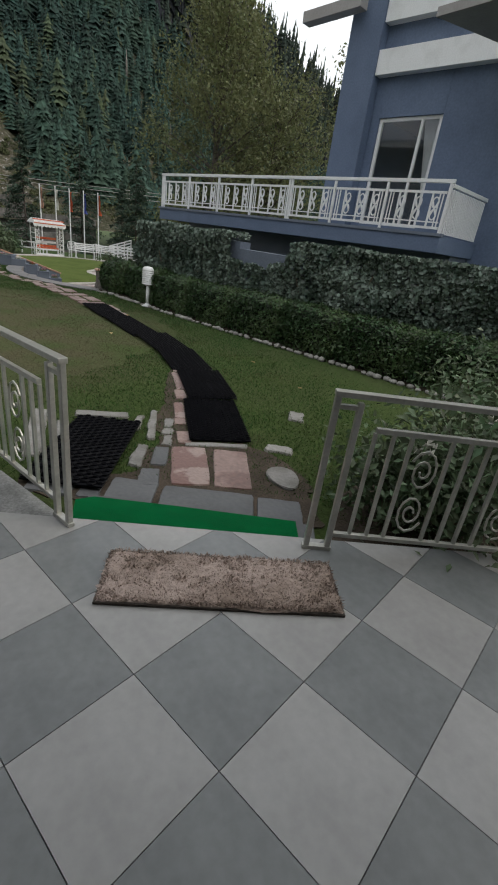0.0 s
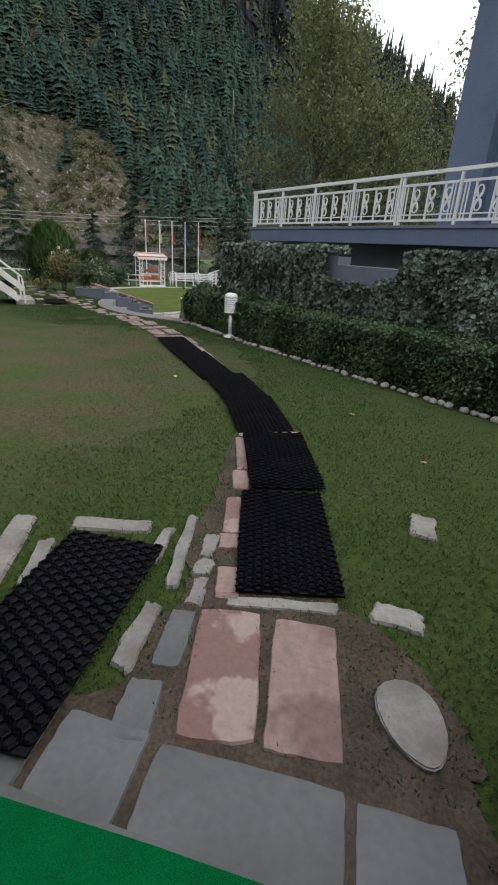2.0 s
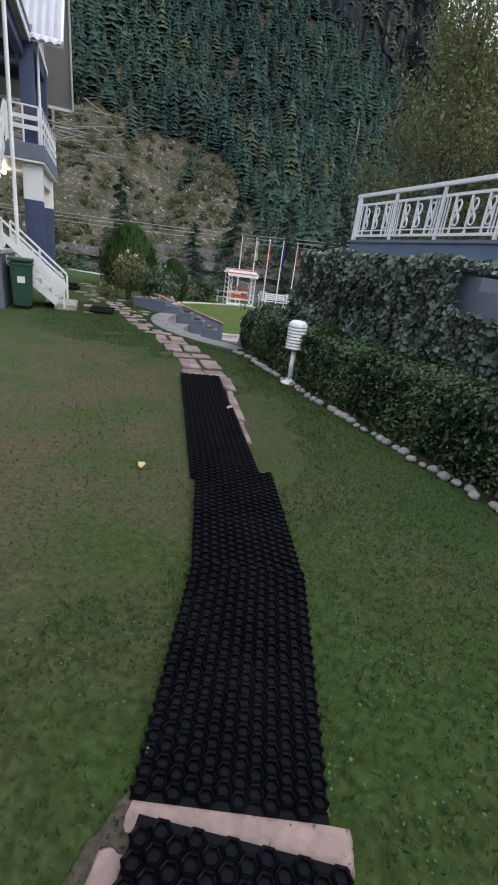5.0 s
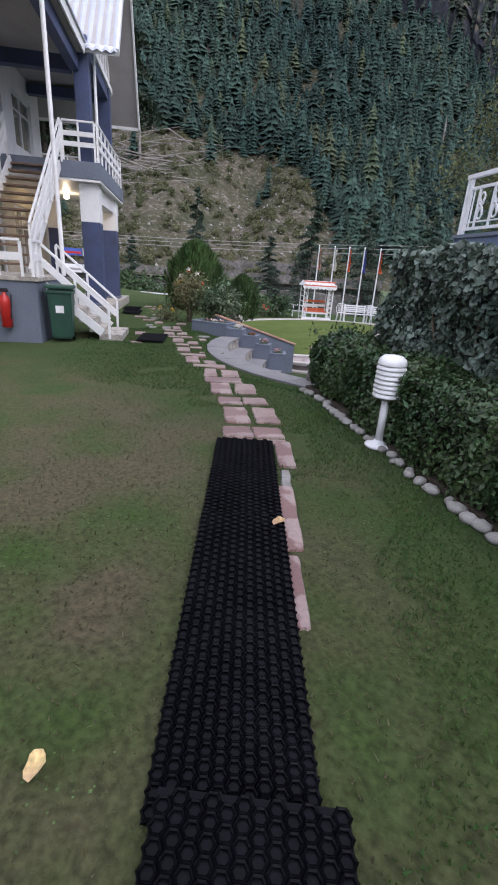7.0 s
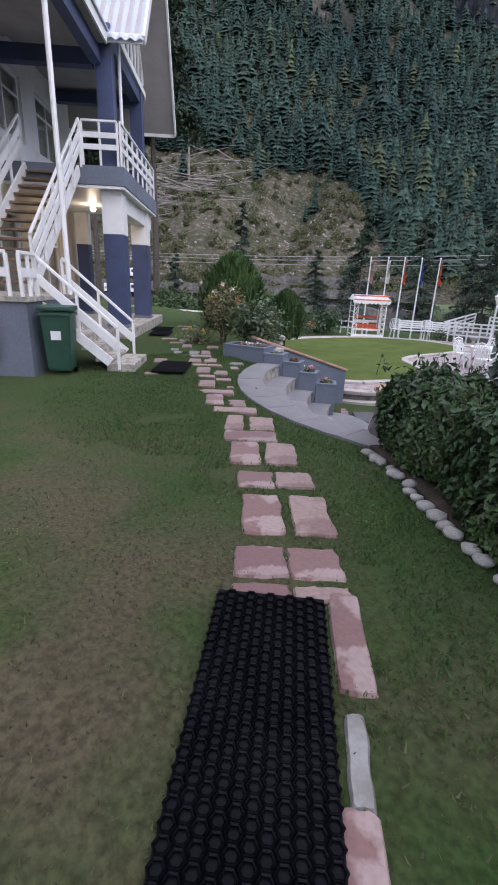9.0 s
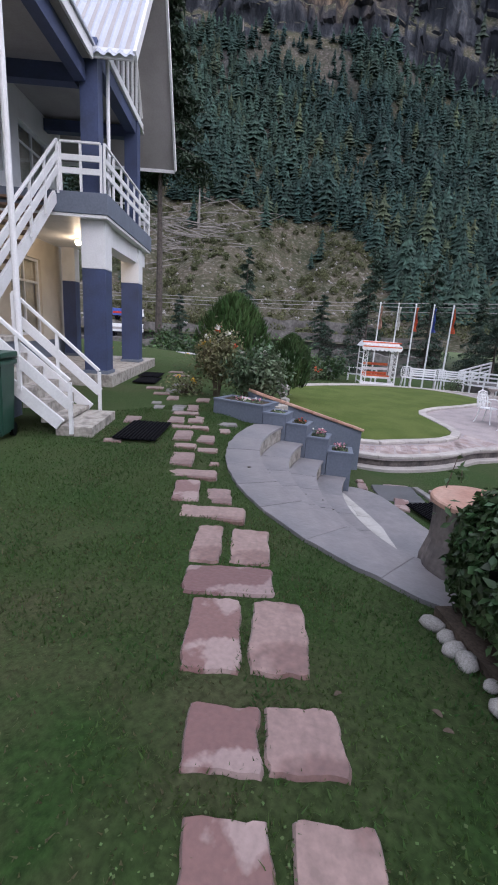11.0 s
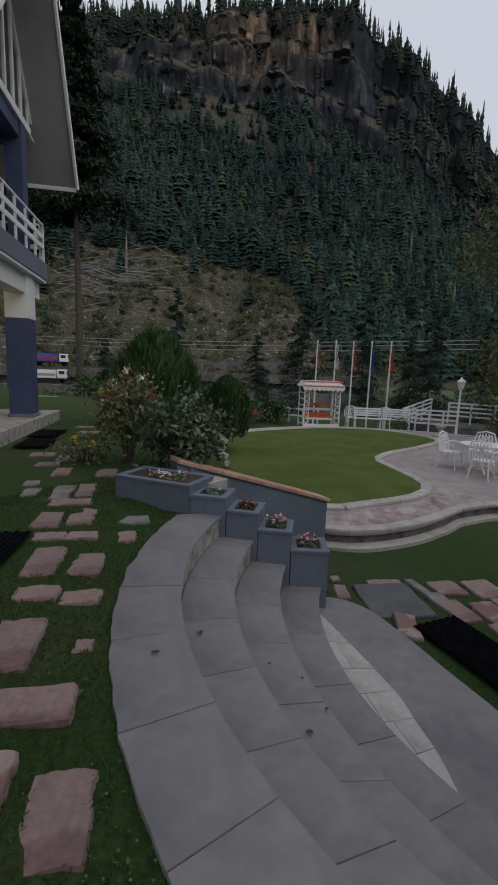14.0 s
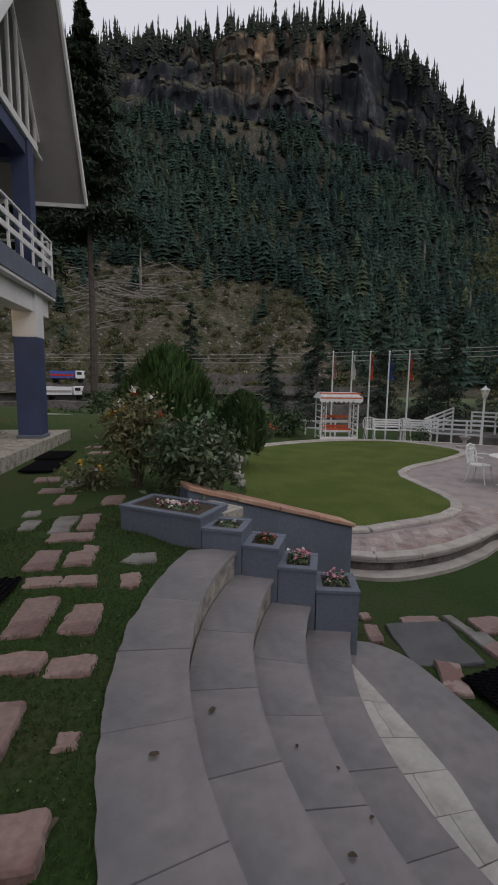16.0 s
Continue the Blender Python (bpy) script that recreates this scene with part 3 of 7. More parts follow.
# kerb strips beside the mats
STRIPS = [(-0.745, 5.135, 22, 0.56, 0.11, 2), (-3.11, 9.16, 38, 0.14, 0.55, 0), (-2.83, 8.74, 35, 0.07, 0.3, 1), (-2.54, 8.3, 37, 0.14, 0.75, 0), (-2.13, 7.75, 37, 0.07, 0.5, 0), (-0.855, 4.68, 18, 0.12, 0.6, 2), (-0.755, 4.25, 17, 0.115, 0.28, 2), (-0.68, 3.82, 14, 0.1, 0.4, 0), (-0.62, 3.56, 14, 0.11, 0.14, 2), (-0.525, 3.25, 14, 0.12, 0.23, 2)]
for k, (x, y, deg, w, l, c) in enumerate(STRIPS):
    flag(x, y, deg, w, l, (M_RED, M_PALE, M_PINK)[c], 300 + k, 0.006)
# slabs before the porch
SLABS = [(-0.40, 2.81, 12, 0.27, 0.58, 0), (-0.10, 2.84, 8, 0.27, 0.57, 2), (-0.63, 2.88, 8, 0.12, 0.3, 3), (-0.63, 2.56, 8, 0.14, 0.23, 3), (-0.705, 3.49, 8, 0.085, 0.2, 1), (-0.675, 3.32, 10, 0.09, 0.13, 1), (-0.83, 3.43, 12, 0.075, 0.6, 1), (-0.955, 3.43, 6, 0.08, 0.28, 1), (-0.64, 3.15, 8, 0.08, 0.19, 1), (-1.28, 3.49, 14, 0.44, 0.12, 1),
         (-1.62, 3.02, 22, 0.13, 0.85, 1), (-1.45, 3.1, 22, 0.1, 0.35, 1), (-0.78, 2.85, 5, 0.09, 0.35, 1), (0.25, 3.28, -8, 0.22, 0.13, 1), (0.42, 4.08, -5, 0.15, 0.24, 1), (-0.52, 3.22, 14, 0.1, 0.1, 2), (-0.25, 3.19, 14, 0.5, 0.07, 1)]
for k, (x, y, deg, w, l, c) in enumerate(SLABS):
    flag(x, y, deg, w, l, (M_RED, M_PALE, M_PINK, M_SLATE)[c], 400 + k, 0.007 if c in (0, 2, 3) else 0.012)
for k, (x0, x1) in enumerate(((-1.32, -1.02), (-1.0, -0.86), (-0.84, -0.53), (-0.51, 0.09), (0.1, 0.4))):
    flag((x0 + x1) / 2, 2.36, 2, x1 - x0 - 0.006, 0.285, M_SLATE, 440 + k, 0.005, name="slate_slab")


def footprint(bm):
    pts = [(0.11 * math.cos(a) * (1 + 0.25 * math.sin(a)), 0.16 * math.sin(a)) for a in (2 * math.pi * k / 20 for k in range(20))]
    return slab(bm, pts, 0, 0.05, 0.006)


part("flagstone", footprint(bmesh.new()), M_PALE, WALK, m=pose(0.28, 2.79, -0.03, 0, 0, 20))
soil = bmesh.new()
slab(soil, [(v.x + 0.05 * q, v.y - 0.04 * q) for v in smooth_line([(-1.1, 2.5), (-1.36, 2.42), (-1.34, 2.25), (-0.9, 2.2), (0.4, 2.2), (0.46, 2.46), (0.46, 2.8), (0.2, 3.16), (-0.05, 3.3), (-0.3, 3.8), (-0.55, 4.5), (-0.9, 5.25), (-1.0, 5.35), (-1.03, 5.0), (-0.955, 4.45), (-0.85, 3.95), (-0.86, 3.5), (-0.7, 3.2), (-0.74, 2.9), (-0.76, 2.6)], 14, True)
         for q in (noise.noise((v.x * 9, v.y * 9, 0)) + 0.6 * noise.noise((v.x * 31, v.y * 31, 0)),)], -0.05, 0.001)
tagged(part("bare_earth", soil, M_SOIL), "bare brown earth between path slabs", "soil", kind="structure")
bed = bmesh.new()
slab(bed, [(0.52, 1.93), (2.8, 2.14), (2.8, 3.3), (1.5, 3.25), (0.95, 3.02), (0.62, 2.62)], -0.05, 0.0)
tagged(part("planting_bed", bed, M_SOIL), "dark bare soil of the rose bed by the porch", "soil", kind="structure")

# ---- porch with checkered tiles ----
PORCH_Z = 0.17
porch = empty("porch_floor", "porch floor of pale and grey checkered tiles", "floor", kind="structure")
EDGE = [(4.0, 2.222), (0.5, 1.907), (-0.84, 1.786), (-2.6, 2.98), (-5, 3.0), (-5, -3.0), (4.0, -3.0)]
part("porch_slab", slab(bmesh.new(), EDGE, -0.3, PORCH_Z - 0.012), M_GROUT, porch)


def porch_tiles():
    side, rot = 0.409, radians(45 + 6)
    ca, sa = math.cos(rot), math.sin(rot)
    def outline(p):
        # clip a tile to the porch's edge
        out = p
        n = len(EDGE)
        for i in range(n):
            a, b = Vector(EDGE[i]), Vector(EDGE[(i + 1) % n])
            if i == 2:
                continue
            nrm = Vector((-(b - a).y, (b - a).x))
            res = []
            for q in range(len(out)):
                c, d = Vector(out[q]), Vector(out[(q + 1) % len(out)])
                sc, sd = (c - a).dot(nrm), (d - a).dot(nrm)
                if sc >= 0:
                    res.append(c)
                if (sc >= 0) != (sd >= 0):
                    res.append(c + (d - c) * (sc / (sc - sd)))
            out = res
            if len(out) < 3:
                return []
        return out
    for i in range(-8, 9):
        for j in range(-8, 9):
            cx = 0.015 + side * (i * ca - j * sa)
            cy = 1.035 + side * (i * sa + j * ca)
            if not (-2.2 < cx < 2.4 and -1.2 < cy < 2.6):
                continue
            h = side / 2 - 0.0015
            p = [(cx + a * ca - b * sa, cy + a * sa + b * ca) for a, b in ((-h, -h), (h, -h), (h, h), (-h, h))]
            p = outline(p)
            if len(p) < 3:
                continue
            cxm, cym = sum(v[0] for v in p) / len(p), sum(v[1] for v in p) / len(p)
            bm = slab(bmesh.new(), [(v[0] - cxm, v[1] - cym) for v in p], -0.01, 0.0)
            part("tile", bm, M_TILE2 if (i + j) % 2 == 0 else M_TILE, porch, m=pose(cxm, cym, PORCH_Z))


porch_tiles()
step = empty("porch_step", "low step at the porch covered with green carpet", "step", kind="structure")
part("step_slab", boxed(-0.9, 0.45, 1.92, 2.235, -0.2, 0.022), M_SLATE, step)
carpet = bmesh.new()
slab(carpet, [(-0.82, 1.793), (0.32, 1.895), (0.34, 2.235), (-0.4, 2.22), (-0.86, 2.2), (-0.92, 2.08)], 0.0, [0.166, 0.166, 0.035, 0.035, 0.035, 0.08])
tagged(part("green_carpet", carpet, M_GREEN), "strip of bright green outdoor carpet on the step", "carpet")


# unseen roof and walls over and behind the walk's start, added for shade
porch_house = empty("porch_house", "unseen roof and walls shading the porch where the path begins", "house")
part("unseen_ceiling", boxed(-5, 4.2, -3.2, 1.0, 2.9, 2.96), M_WHITE, porch_house)
part("unseen_roof", boxed(-5.2, 4.4, -3.4, 1.15, 2.964, 3.1), M_ROOF, porch_house)
part("back_wall", boxed(-5, 4.2, -3.2, -3.0, -0.3, 2.896), M_WHITE, porch_house)
part("side_wall", boxed(4.0, 4.2, -2.996, 1.0, -0.3, 2.896), M_BLUE2, porch_house)
part("side_wall", boxed(-5, -4.8, -2.996, 1.0, -0.3, 2.896), M_BLUE2, porch_house)


def rug():
    bm = bmesh.new()
    bmesh.ops.create_grid(bm, x_segments=60, y_segments=20, size=0.5)
    for v in bm.verts:
        x, y = v.co.x, v.co.y
        wob = 0.012 * noise.noise((x * 5, y * 5, 3))
        edge = min(0.5 - abs(x), (0.5 - abs(y)) * 0.3)
        v.co = Vector((x * 1.0 + wob, y * 0.31 + wob, 0.012 + 0.016 * min(1, edge / 0.02) + 0.008 * noise.noise((x * 30, y * 12, 1)) + 0.006 * noise.noise((x * 9, y * 4, 7))))
    ob = empty("doormat_rug", "worn brown shaggy rug on the porch tiles", "rug", pose(-0.03, 1.485, PORCH_Z, 0, 0, 6.5))
    part("rug_top", bm, M_RUG, ob, smooth=True)
    rng = np.random.default_rng(4)
    p = rng.uniform((-0.5, -0.155), (0.5, 0.155), (16000, 2))
    co, tip = np.column_stack([p, np.full(len(p), 0.022)]), np.column_stack([p + rng.normal(0, 0.009, p.shape), rng.uniform(0.026, 0.038, len(p))])
    d = rng.normal(0, 0.0022, p.shape)
    e = np.column_stack([d, 0 * d[:, 0]])
    raw_mesh("shag", np.stack([co + e, co - e, tip], 1).reshape(-1, 3), np.arange(3 * len(p)), 3, M_RUG, ob)
    part("backing", boxed(-0.505, 0.505, -0.158, 0.158, 0.001, 0.012), M_BARK, ob)


rug()


def porch_rail(x, y, deg, length):
    """A railing of flat pale metal: a tall loop end, top bar, and a lower framed panel with balusters."""
    ob = empty("porch_railing", "pale painted metal porch railing with scroll panel", "railing", pose(x, y, PORCH_Z, 0, 0, deg), "porch railings")
    h = 0.82
    for px in (0.0, 0.105):
        part("post", bar(bmesh.new(), (px, 0, 0), (px, 0, h - 0.015 if px == 0 else h - 0.04), 0.028, 0.028, 0.003), M_METAL, ob)
    part("top_bar", boxed(-0.016, length, -0.022, 0.022, h - 0.02, h + 0.006, bevel=0.004), M_METAL, ob)
    part("foot_plate", boxed(-0.02, 0.125, -0.016, 0.016, 0.0, 0.022, bevel=0.003), M_METAL, ob)
    part("cross_bar", boxed(0.014, 0.105, -0.012, 0.012, h - 0.075, h - 0.055), M_METAL, ob)
    part("panel_bar", boxed(0.2, length, -0.012, 0.012, h - 0.17, h - 0.145, bevel=0.003), M_METAL, ob)
    part("panel_bar", boxed(0.119, length, -0.012, 0.012, 0.085, 0.107, bevel=0.003), M_METAL, ob)
    xx, k = 0.2, 0
    while xx < length:
        part("baluster", bar(bmesh.new(), (xx, 0, 0.107), (xx, 0, h - 0.17), 0.016, 0.016), M_METAL, ob)
        xx += 0.085 if k % 4 < 1 else (0.19 if k % 4 == 2 else 0.085)
        if k % 4 == 2:
            sc = bmesh.new()
            cx = xx - 0.095
            pts = [(cx + (0.015 + 0.055 * (q / 22)) * math.cos(q * 0.55), 0, 0.26 + (0.015 + 0.1 * (q / 22)) * math.sin(q * 0.55)) for q in range(23)]
            tube(sc, pts, 0.006, 6)
            pts = [(cx - (0.015 + 0.055 * (q / 22)) * math.cos(q * 0.55), 0, 0.48 - (0.015 + 0.1 * (q / 22)) * math.sin(q * 0.55)) for q in range(23)]
            tube(sc, pts, 0.006, 6)
            part("scroll", sc, M_METAL, ob)
        k += 1
    return ob


porch_rail(0.35, 1.82, 4, 2.0)
porch_rail(-0.80, 1.73, 180 - 37, 1.8)

# ---- curved stone stairs ----
stairs = empty("curved_stairs", "curved grey stone garden stairs with wide treads", "stairs", kind="structure")
# where each tread's edge begins and ends on its own circle, in degrees
FROM = [197.8, 192.9, 194.2, 196.6, 195.4]
TO = [275.8, 278.4, 276.8, 270.9, 274.5]
# joints between the slabs of each tread: bearing on the outer and on the inner edge
JOINTS = [[(211.6, 211.9), (221.4, 221.6), (230.6, 231.0), (240.5, 241.2), (249.3, 250.1), (258.8, 260.1), (268.3, 270.1)], [(211.6, 213.5), (222.6, 223.8), (233.0, 233.3), (242.5, 243.3), (252.0, 253.3), (261.5, 263.3)], [(212.3, 215.4), (222.7, 224.3), (234.1, 234.7), (243.6, 244.7), (253.1, 254.7), (262.6, 264.7)], [(215.9, 217.9), (227.3, 230.5), (236.8, 240.5), (246.3, 250.5), (255.8, 260.5)]]


def arc(k, a0, a1, n, less=0.0):
    cx, cy, r = STEP_CURVES[k]
    return [(cx + (r - less) * math.cos(radians(a0 + (a1 - a0) * q / n)), cy + (r - less) * math.sin(radians(a0 + (a1 - a0) * q / n))) for q in range(n + 1)]


for k in range(4):
    top = TREAD_Z - TREAD_DROP * k
    # riser body below the treads
    part("riser", slab(bmesh.new(), arc(k, FROM[k], TO[k], 40, 0.02) + arc(k + 1, TO[k + 1], FROM[k + 1], 40, -0.012), -1.3, top - 0.03), M_RISER, stairs)
    cuts = [(FROM[k], FROM[k + 1])] + JOINTS[k] + [(TO[k], TO[k + 1])]
    for q in range(len(cuts) - 1):
        g = 0.012 + 0.02 * random.random()
        outer = arc(k, cuts[q][0] + g, cuts[q + 1][0] - g, 10)
        if k == 0:
            # the slabs that meet the turf are broken unevenly
            outer = [(x + 0.02 * noise.noise((x * 7, y * 7, 3)) + 0.009 * noise.noise((x * 24, y * 24, 3)), y + 0.02 * noise.noise((x * 7, y * 7, 8))) for x, y in arc(k, cuts[q][0] + g, cuts[q + 1][0] - g, 26)]
        poly = outer + arc(k + 1, cuts[q + 1][1] - g, cuts[q][1] + g, 14, 0.012)
        cx, cy = sum(p[0] for p in poly) / len(poly), sum(p[1] for p in poly) / len(poly)
        part("tread_slab", slab(bmesh.new(), [(a - cx, b - cy) for a, b in poly], -0.03, random.uniform(-0.001, 0.002), 0.002), M_CONC, stairs, m=pose(cx, cy, top))
LAND_Z = TREAD_Z - 4 * TREAD_DROP
land = [(v.x, v.y) for v in smooth_line([(-6.83, 14.93), (-6.6, 15.03), (-6.3, 15.0), (-5.98, 14.83), (-5.7, 14.65), (-5.48, 14.5), (-5.1, 14.26), (-4.6, 13.9), (-4.0, 13.4)], 5)]
part("landing_slab", slab(bmesh.new(), land + arc(4, TO[4], FROM[4], 24), -1.4, LAND_Z, 0.01), M_CONC, stairs)
# a crescent of broken marble set into the landing along the last riser
EDGE_IN = smooth_line([(-6.66, 14.63), (-6.36, 14.43), (-6.13, 14.28), (-5.91, 14.13), (-5.71, 13.98), (-5.53, 13.79), (-5.36, 13.62), (-5.2, 13.4)], 4)
LENS_N = len(EDGE_IN) - 1
EDGE_OUT = arc(4, 202.5, 248.2, LENS_N, 0.004)
breaks = [0, 6, 11, 15, 19, 23, LENS_N]
for q, (i, j) in enumerate(zip(breaks, breaks[1:])):
    o, n2 = EDGE_OUT[i:j + 1], [(v.x, v.y) for v in EDGE_IN[i:j + 1]]
    split = (1.0, 0.55, 1.0, 0.45, 0.62, 1.0)[q]
    mid = [(a[0] * (1 - split) + c[0] * split + 0.02 * noise.noise((a[0] * 9, a[1] * 9, 0)), a[1] * (1 - split) + c[1] * split) for a, c in zip(o, n2)]
    for k, poly in enumerate((o + mid[::-1], mid + n2[::-1]) if split < 1 else (o + n2[::-1],)):
        c = (sum(p[0] for p in poly) / len(poly), sum(p[1] for p in poly) / len(poly))
        bm = slab(bmesh.new(), [((p[0] - c[0]) * 0.985, (p[1] - c[1]) * 0.985) for p in poly], -0.02, 0.005 + 0.001 * ((q * 3 + k) % 3))
        part("marble_piece", bm, M_MARBLE, stairs, m=pose(*c, LAND_Z))

# ---- planters beside the stairs ----
PLANTERS = [(-8.78, 13.93, -7.90, 14.12, 0.11, 0.5), (-7.895, 14.13, -7.56, 14.27, 0.02, 0.36), (-7.555, 14.28, -7.265, 14.40, -0.1, 0.36), (-7.26, 14.405, -6.975, 14.55, -0.26, 0.36), (-6.97, 14.56, -6.67, 14.76, -0.44, 0.36)]


def flowers(bm_count, centre, spread, mat_leaf, mats, parent_name, label, seed, height=0.1):
    rng = np.random.default_rng(seed)
    ob = empty("flower_plant", label, "flowers", pose(*centre))
    p = rng.normal(0, 1, (bm_count, 3)) * np.array(spread) * 0.5
    p[:, 2] = np.abs(p[:, 2]) * 0.8
    p[:, :2] = np.clip(p[:, :2], -np.array(spread[:2]) , np.array(spread[:2]))
    scatter("foliage", p, np.tile([0, 0, 1.0], (bm_count, 1)), (0.02, 0.045), mat_leaf, ob, seed=seed, spread=0.9)
    for k, (mt, n) in enumerate(mats):
        q = rng.normal(0, 1, (n, 3)) * np.array(spread) * 0.5
        q[:, 2] = spread[2] * rng.uniform(0.5, 1.1, n)
        q = np.repeat(q, 6, 0) + rng.normal(0, 0.009, (n * 6, 3))
        scatter("blossoms", q, np.tile([0, 0, 1.0], (len(q), 1)), (0.022, 0.034), mt, ob, seed=seed + 9 + k, aspect=0.9)
    return ob


def planter(k, x0, y0, x1, y1, top, deep):
    d = Vector((x1 - x0, y1 - y0))
    l = d.length
    deg = math.degrees(math.atan2(d.y, d.x))
    base = -1.25 if k else -0.3
    ob = empty("planter_box", "blue-grey painted masonry planter box with a flat rim", "planter", pose(x0, y0, 0, 0, 0, deg), "stepped planters")
    t = 0.06
    bm = bmesh.new()
    box(bm, 0, l, 0, deep, base, top - 0.03)
    part("body", bm, M_BLUE2, ob)
    rim = bmesh.new()
    box(rim, -0.006, l + 0.006, -0.012, t, top - 0.03, top, 0.004)
    box(rim, -0.006, l + 0.006, deep - t, deep + 0.012, top - 0.03, top, 0.004)
    box(rim, -0.006, t, t, deep - t, top - 0.03, top - 0.002, 0.004)
    box(rim, l - t, l + 0.006, t, deep - t, top - 0.03, top - 0.002, 0.004)
    part("rim", rim, M_BLUE2, ob)
    part("soil", boxed(t, l - t, t, deep - t, top - 0.029, top - 0.018), M_SOIL, ob)
    c = ob.matrix_basis @ Vector((l / 2, deep / 2, top - 0.018))
    kinds = [([(M_PETAL_W, 10), (M_PETAL_P, 14)], "mixed pink and white flowers in a planter"), ([(M_PETAL_W, 2)], "low green seedlings in a planter"), ([(M_PETAL_R, 4)], "trimmed green bedding plant in a planter"),
             ([(M_PETAL_P, 16), (M_PETAL_W, 6)], "pink geranium in a planter"), ([(M_PETAL_P, 12)], "pink trailing flowers in a planter")]
    f = flowers(320 if k != 1 else 140, c, (l * 0.3, deep * 0.22, (0.05, 0.035, 0.07, 0.1, 0.09)[k]), M_ROSE if k != 2 else M_BLADE, kinds[k][0], "", kinds[k][1], 60 + k)
    f.rotation_euler = (0, 0, radians(deg))


for k, row in enumerate(PLANTERS):
    planter(k, *row)

# sloping wall with terracotta coping
ramp = empty("sloping_wall", "slate-blue sloping wall with red terracotta coping", "wall", kind="structure")
ra, rb = Vector((-8.62, 14.62, 0.2)), Vector((-7.66, 16.62, -0.5))
bm = bmesh.new()
side = Vector(((rb - ra).y, -(rb - ra).x, 0)).normalized() * 0.13
poly = [(p.x, p.y) for p in (ra + side, rb + side, rb - side, ra - side)]
slab(bm, poly, -1.4, [ra.z - 0.03, rb.z - 0.03, rb.z - 0.03, ra.z - 0.03])
part("wall_body", bm, M_BLUE2, ramp)
for q in range(4):
    a, b = ra.lerp(rb, q / 4 + 0.004), ra.lerp(rb, (q + 1) / 4 - 0.001)
    if q == 3:
        b = ra.lerp(rb, 1.015)
    part("coping_tile", bar(bmesh.new(), a, b, 0.32, 0.05, 0.008), M_TERRA, ramp)
part("side_step", boxed(-8.4, -7.95, 14.5, 14.8, -0.5, 0.05, bevel=0.01), M_RISER, ramp)

# ---- the round lawn and its paved rim ----
LAWN_Z = -1.05
LAWN_EDGE = [(-8.35, 17.75), (-7.72, 18.55), (-7.18, 19.6), (-7.1, 20.5), (-7.42, 21.15), (-8.15, 21.95), (-9.0, 22.9), (-9.1, 24.3), (-8.7, 26.2), (-8.75, 28.6), (-11.3, 29.6), (-13.3, 28.1), (-14.5, 25.4), (-14.6, 23.0), (-13.2, 19.8), (-10.6, 17.6)]
RIM_EDGE = [(-8.6, 16.7), (-7.75, 16.85), (-7.18, 17.2), (-6.7, 17.95), (-6.41, 18.8), (-6.2, 19.6), (-5.4, 20.6), (-3.2, 21.2), (-0.5, 22), (0.5, 27), (-3, 31), (-8, 31), (-11.3, 30.1), (-13.8, 28.4), (-15.0, 25.5), (-15.1, 22.9), (-13.6, 19.3), (-10.8, 17.1)]
terrace = empty("round_terrace", "raised round terrace paved in worn reddish stone", "terrace", kind="structure")
lawn_line = smooth_line(LAWN_EDGE, 8, True)
rim_line = smooth_line(RIM_EDGE, 8, True)
part("paving", slab(bmesh.new(), [(v.x, v.y) for v in rim_line], LAWN_Z - 0.07, LAWN_Z - 0.03), M_PATIO, terrace)
part("ring_wall", slab(bmesh.new(), [(v.x, v.y) for v in smooth_line([(x + (0.03 if x < -11 else -0.03), y + 0.04) for x, y in RIM_EDGE], 8, True)], -1.9, LAWN_Z - 0.072), M_STAIN, terrace)
part("foot_kerb", slab(bmesh.new(), [(v.x + 0.1 * (1 if v.x > -11 else -1), v.y - 0.16) for v in rim_line], -1.9, LAWN_Z - 0.2), M_CURB, terrace)
tagged(part("round_lawn", slab(bmesh.new(), [(v.x, v.y) for v in lawn_line], LAWN_Z - 0.06, LAWN_Z + 0.012), M_ROUND_LAWN), "closely mown bright green rounded lawn", "lawn", kind="structure")


def band(points, w, h, z, length, mat, name, parent, closed=True, inset=0.0):
    """Kerb stones along a curve, each a piece of its own."""
    n = len(points)
    i = 0
    while i < n:
        a = Vector((points[i].x, points[i].y, z))
        j = i
        d = 0.0
        while d < length and j < i + n:
            d += (points[(j + 1) % n] - points[j % n]).length
            j += 1
        b = Vector((points[j % n].x, points[j % n].y, z))
        if not closed and j >= n:
            break
        out = (b - a).normalized()
        off = Vector((out.y, -out.x, 0)) * inset
        part(name, bar(bmesh.new(), a + out * 0.004 + off, b - out * 0.004 + off, w, h, 0.012), mat, parent)
        i = j


band(lawn_line, 0.22, 0.07, LAWN_Z, 0.55, M_CURB, "kerb_stone", terrace)
band(rim_line, 0.2, 0.06, LAWN_Z - 0.012, 0.6, M_CURB, "rim_stone", terrace, inset=-0.08)
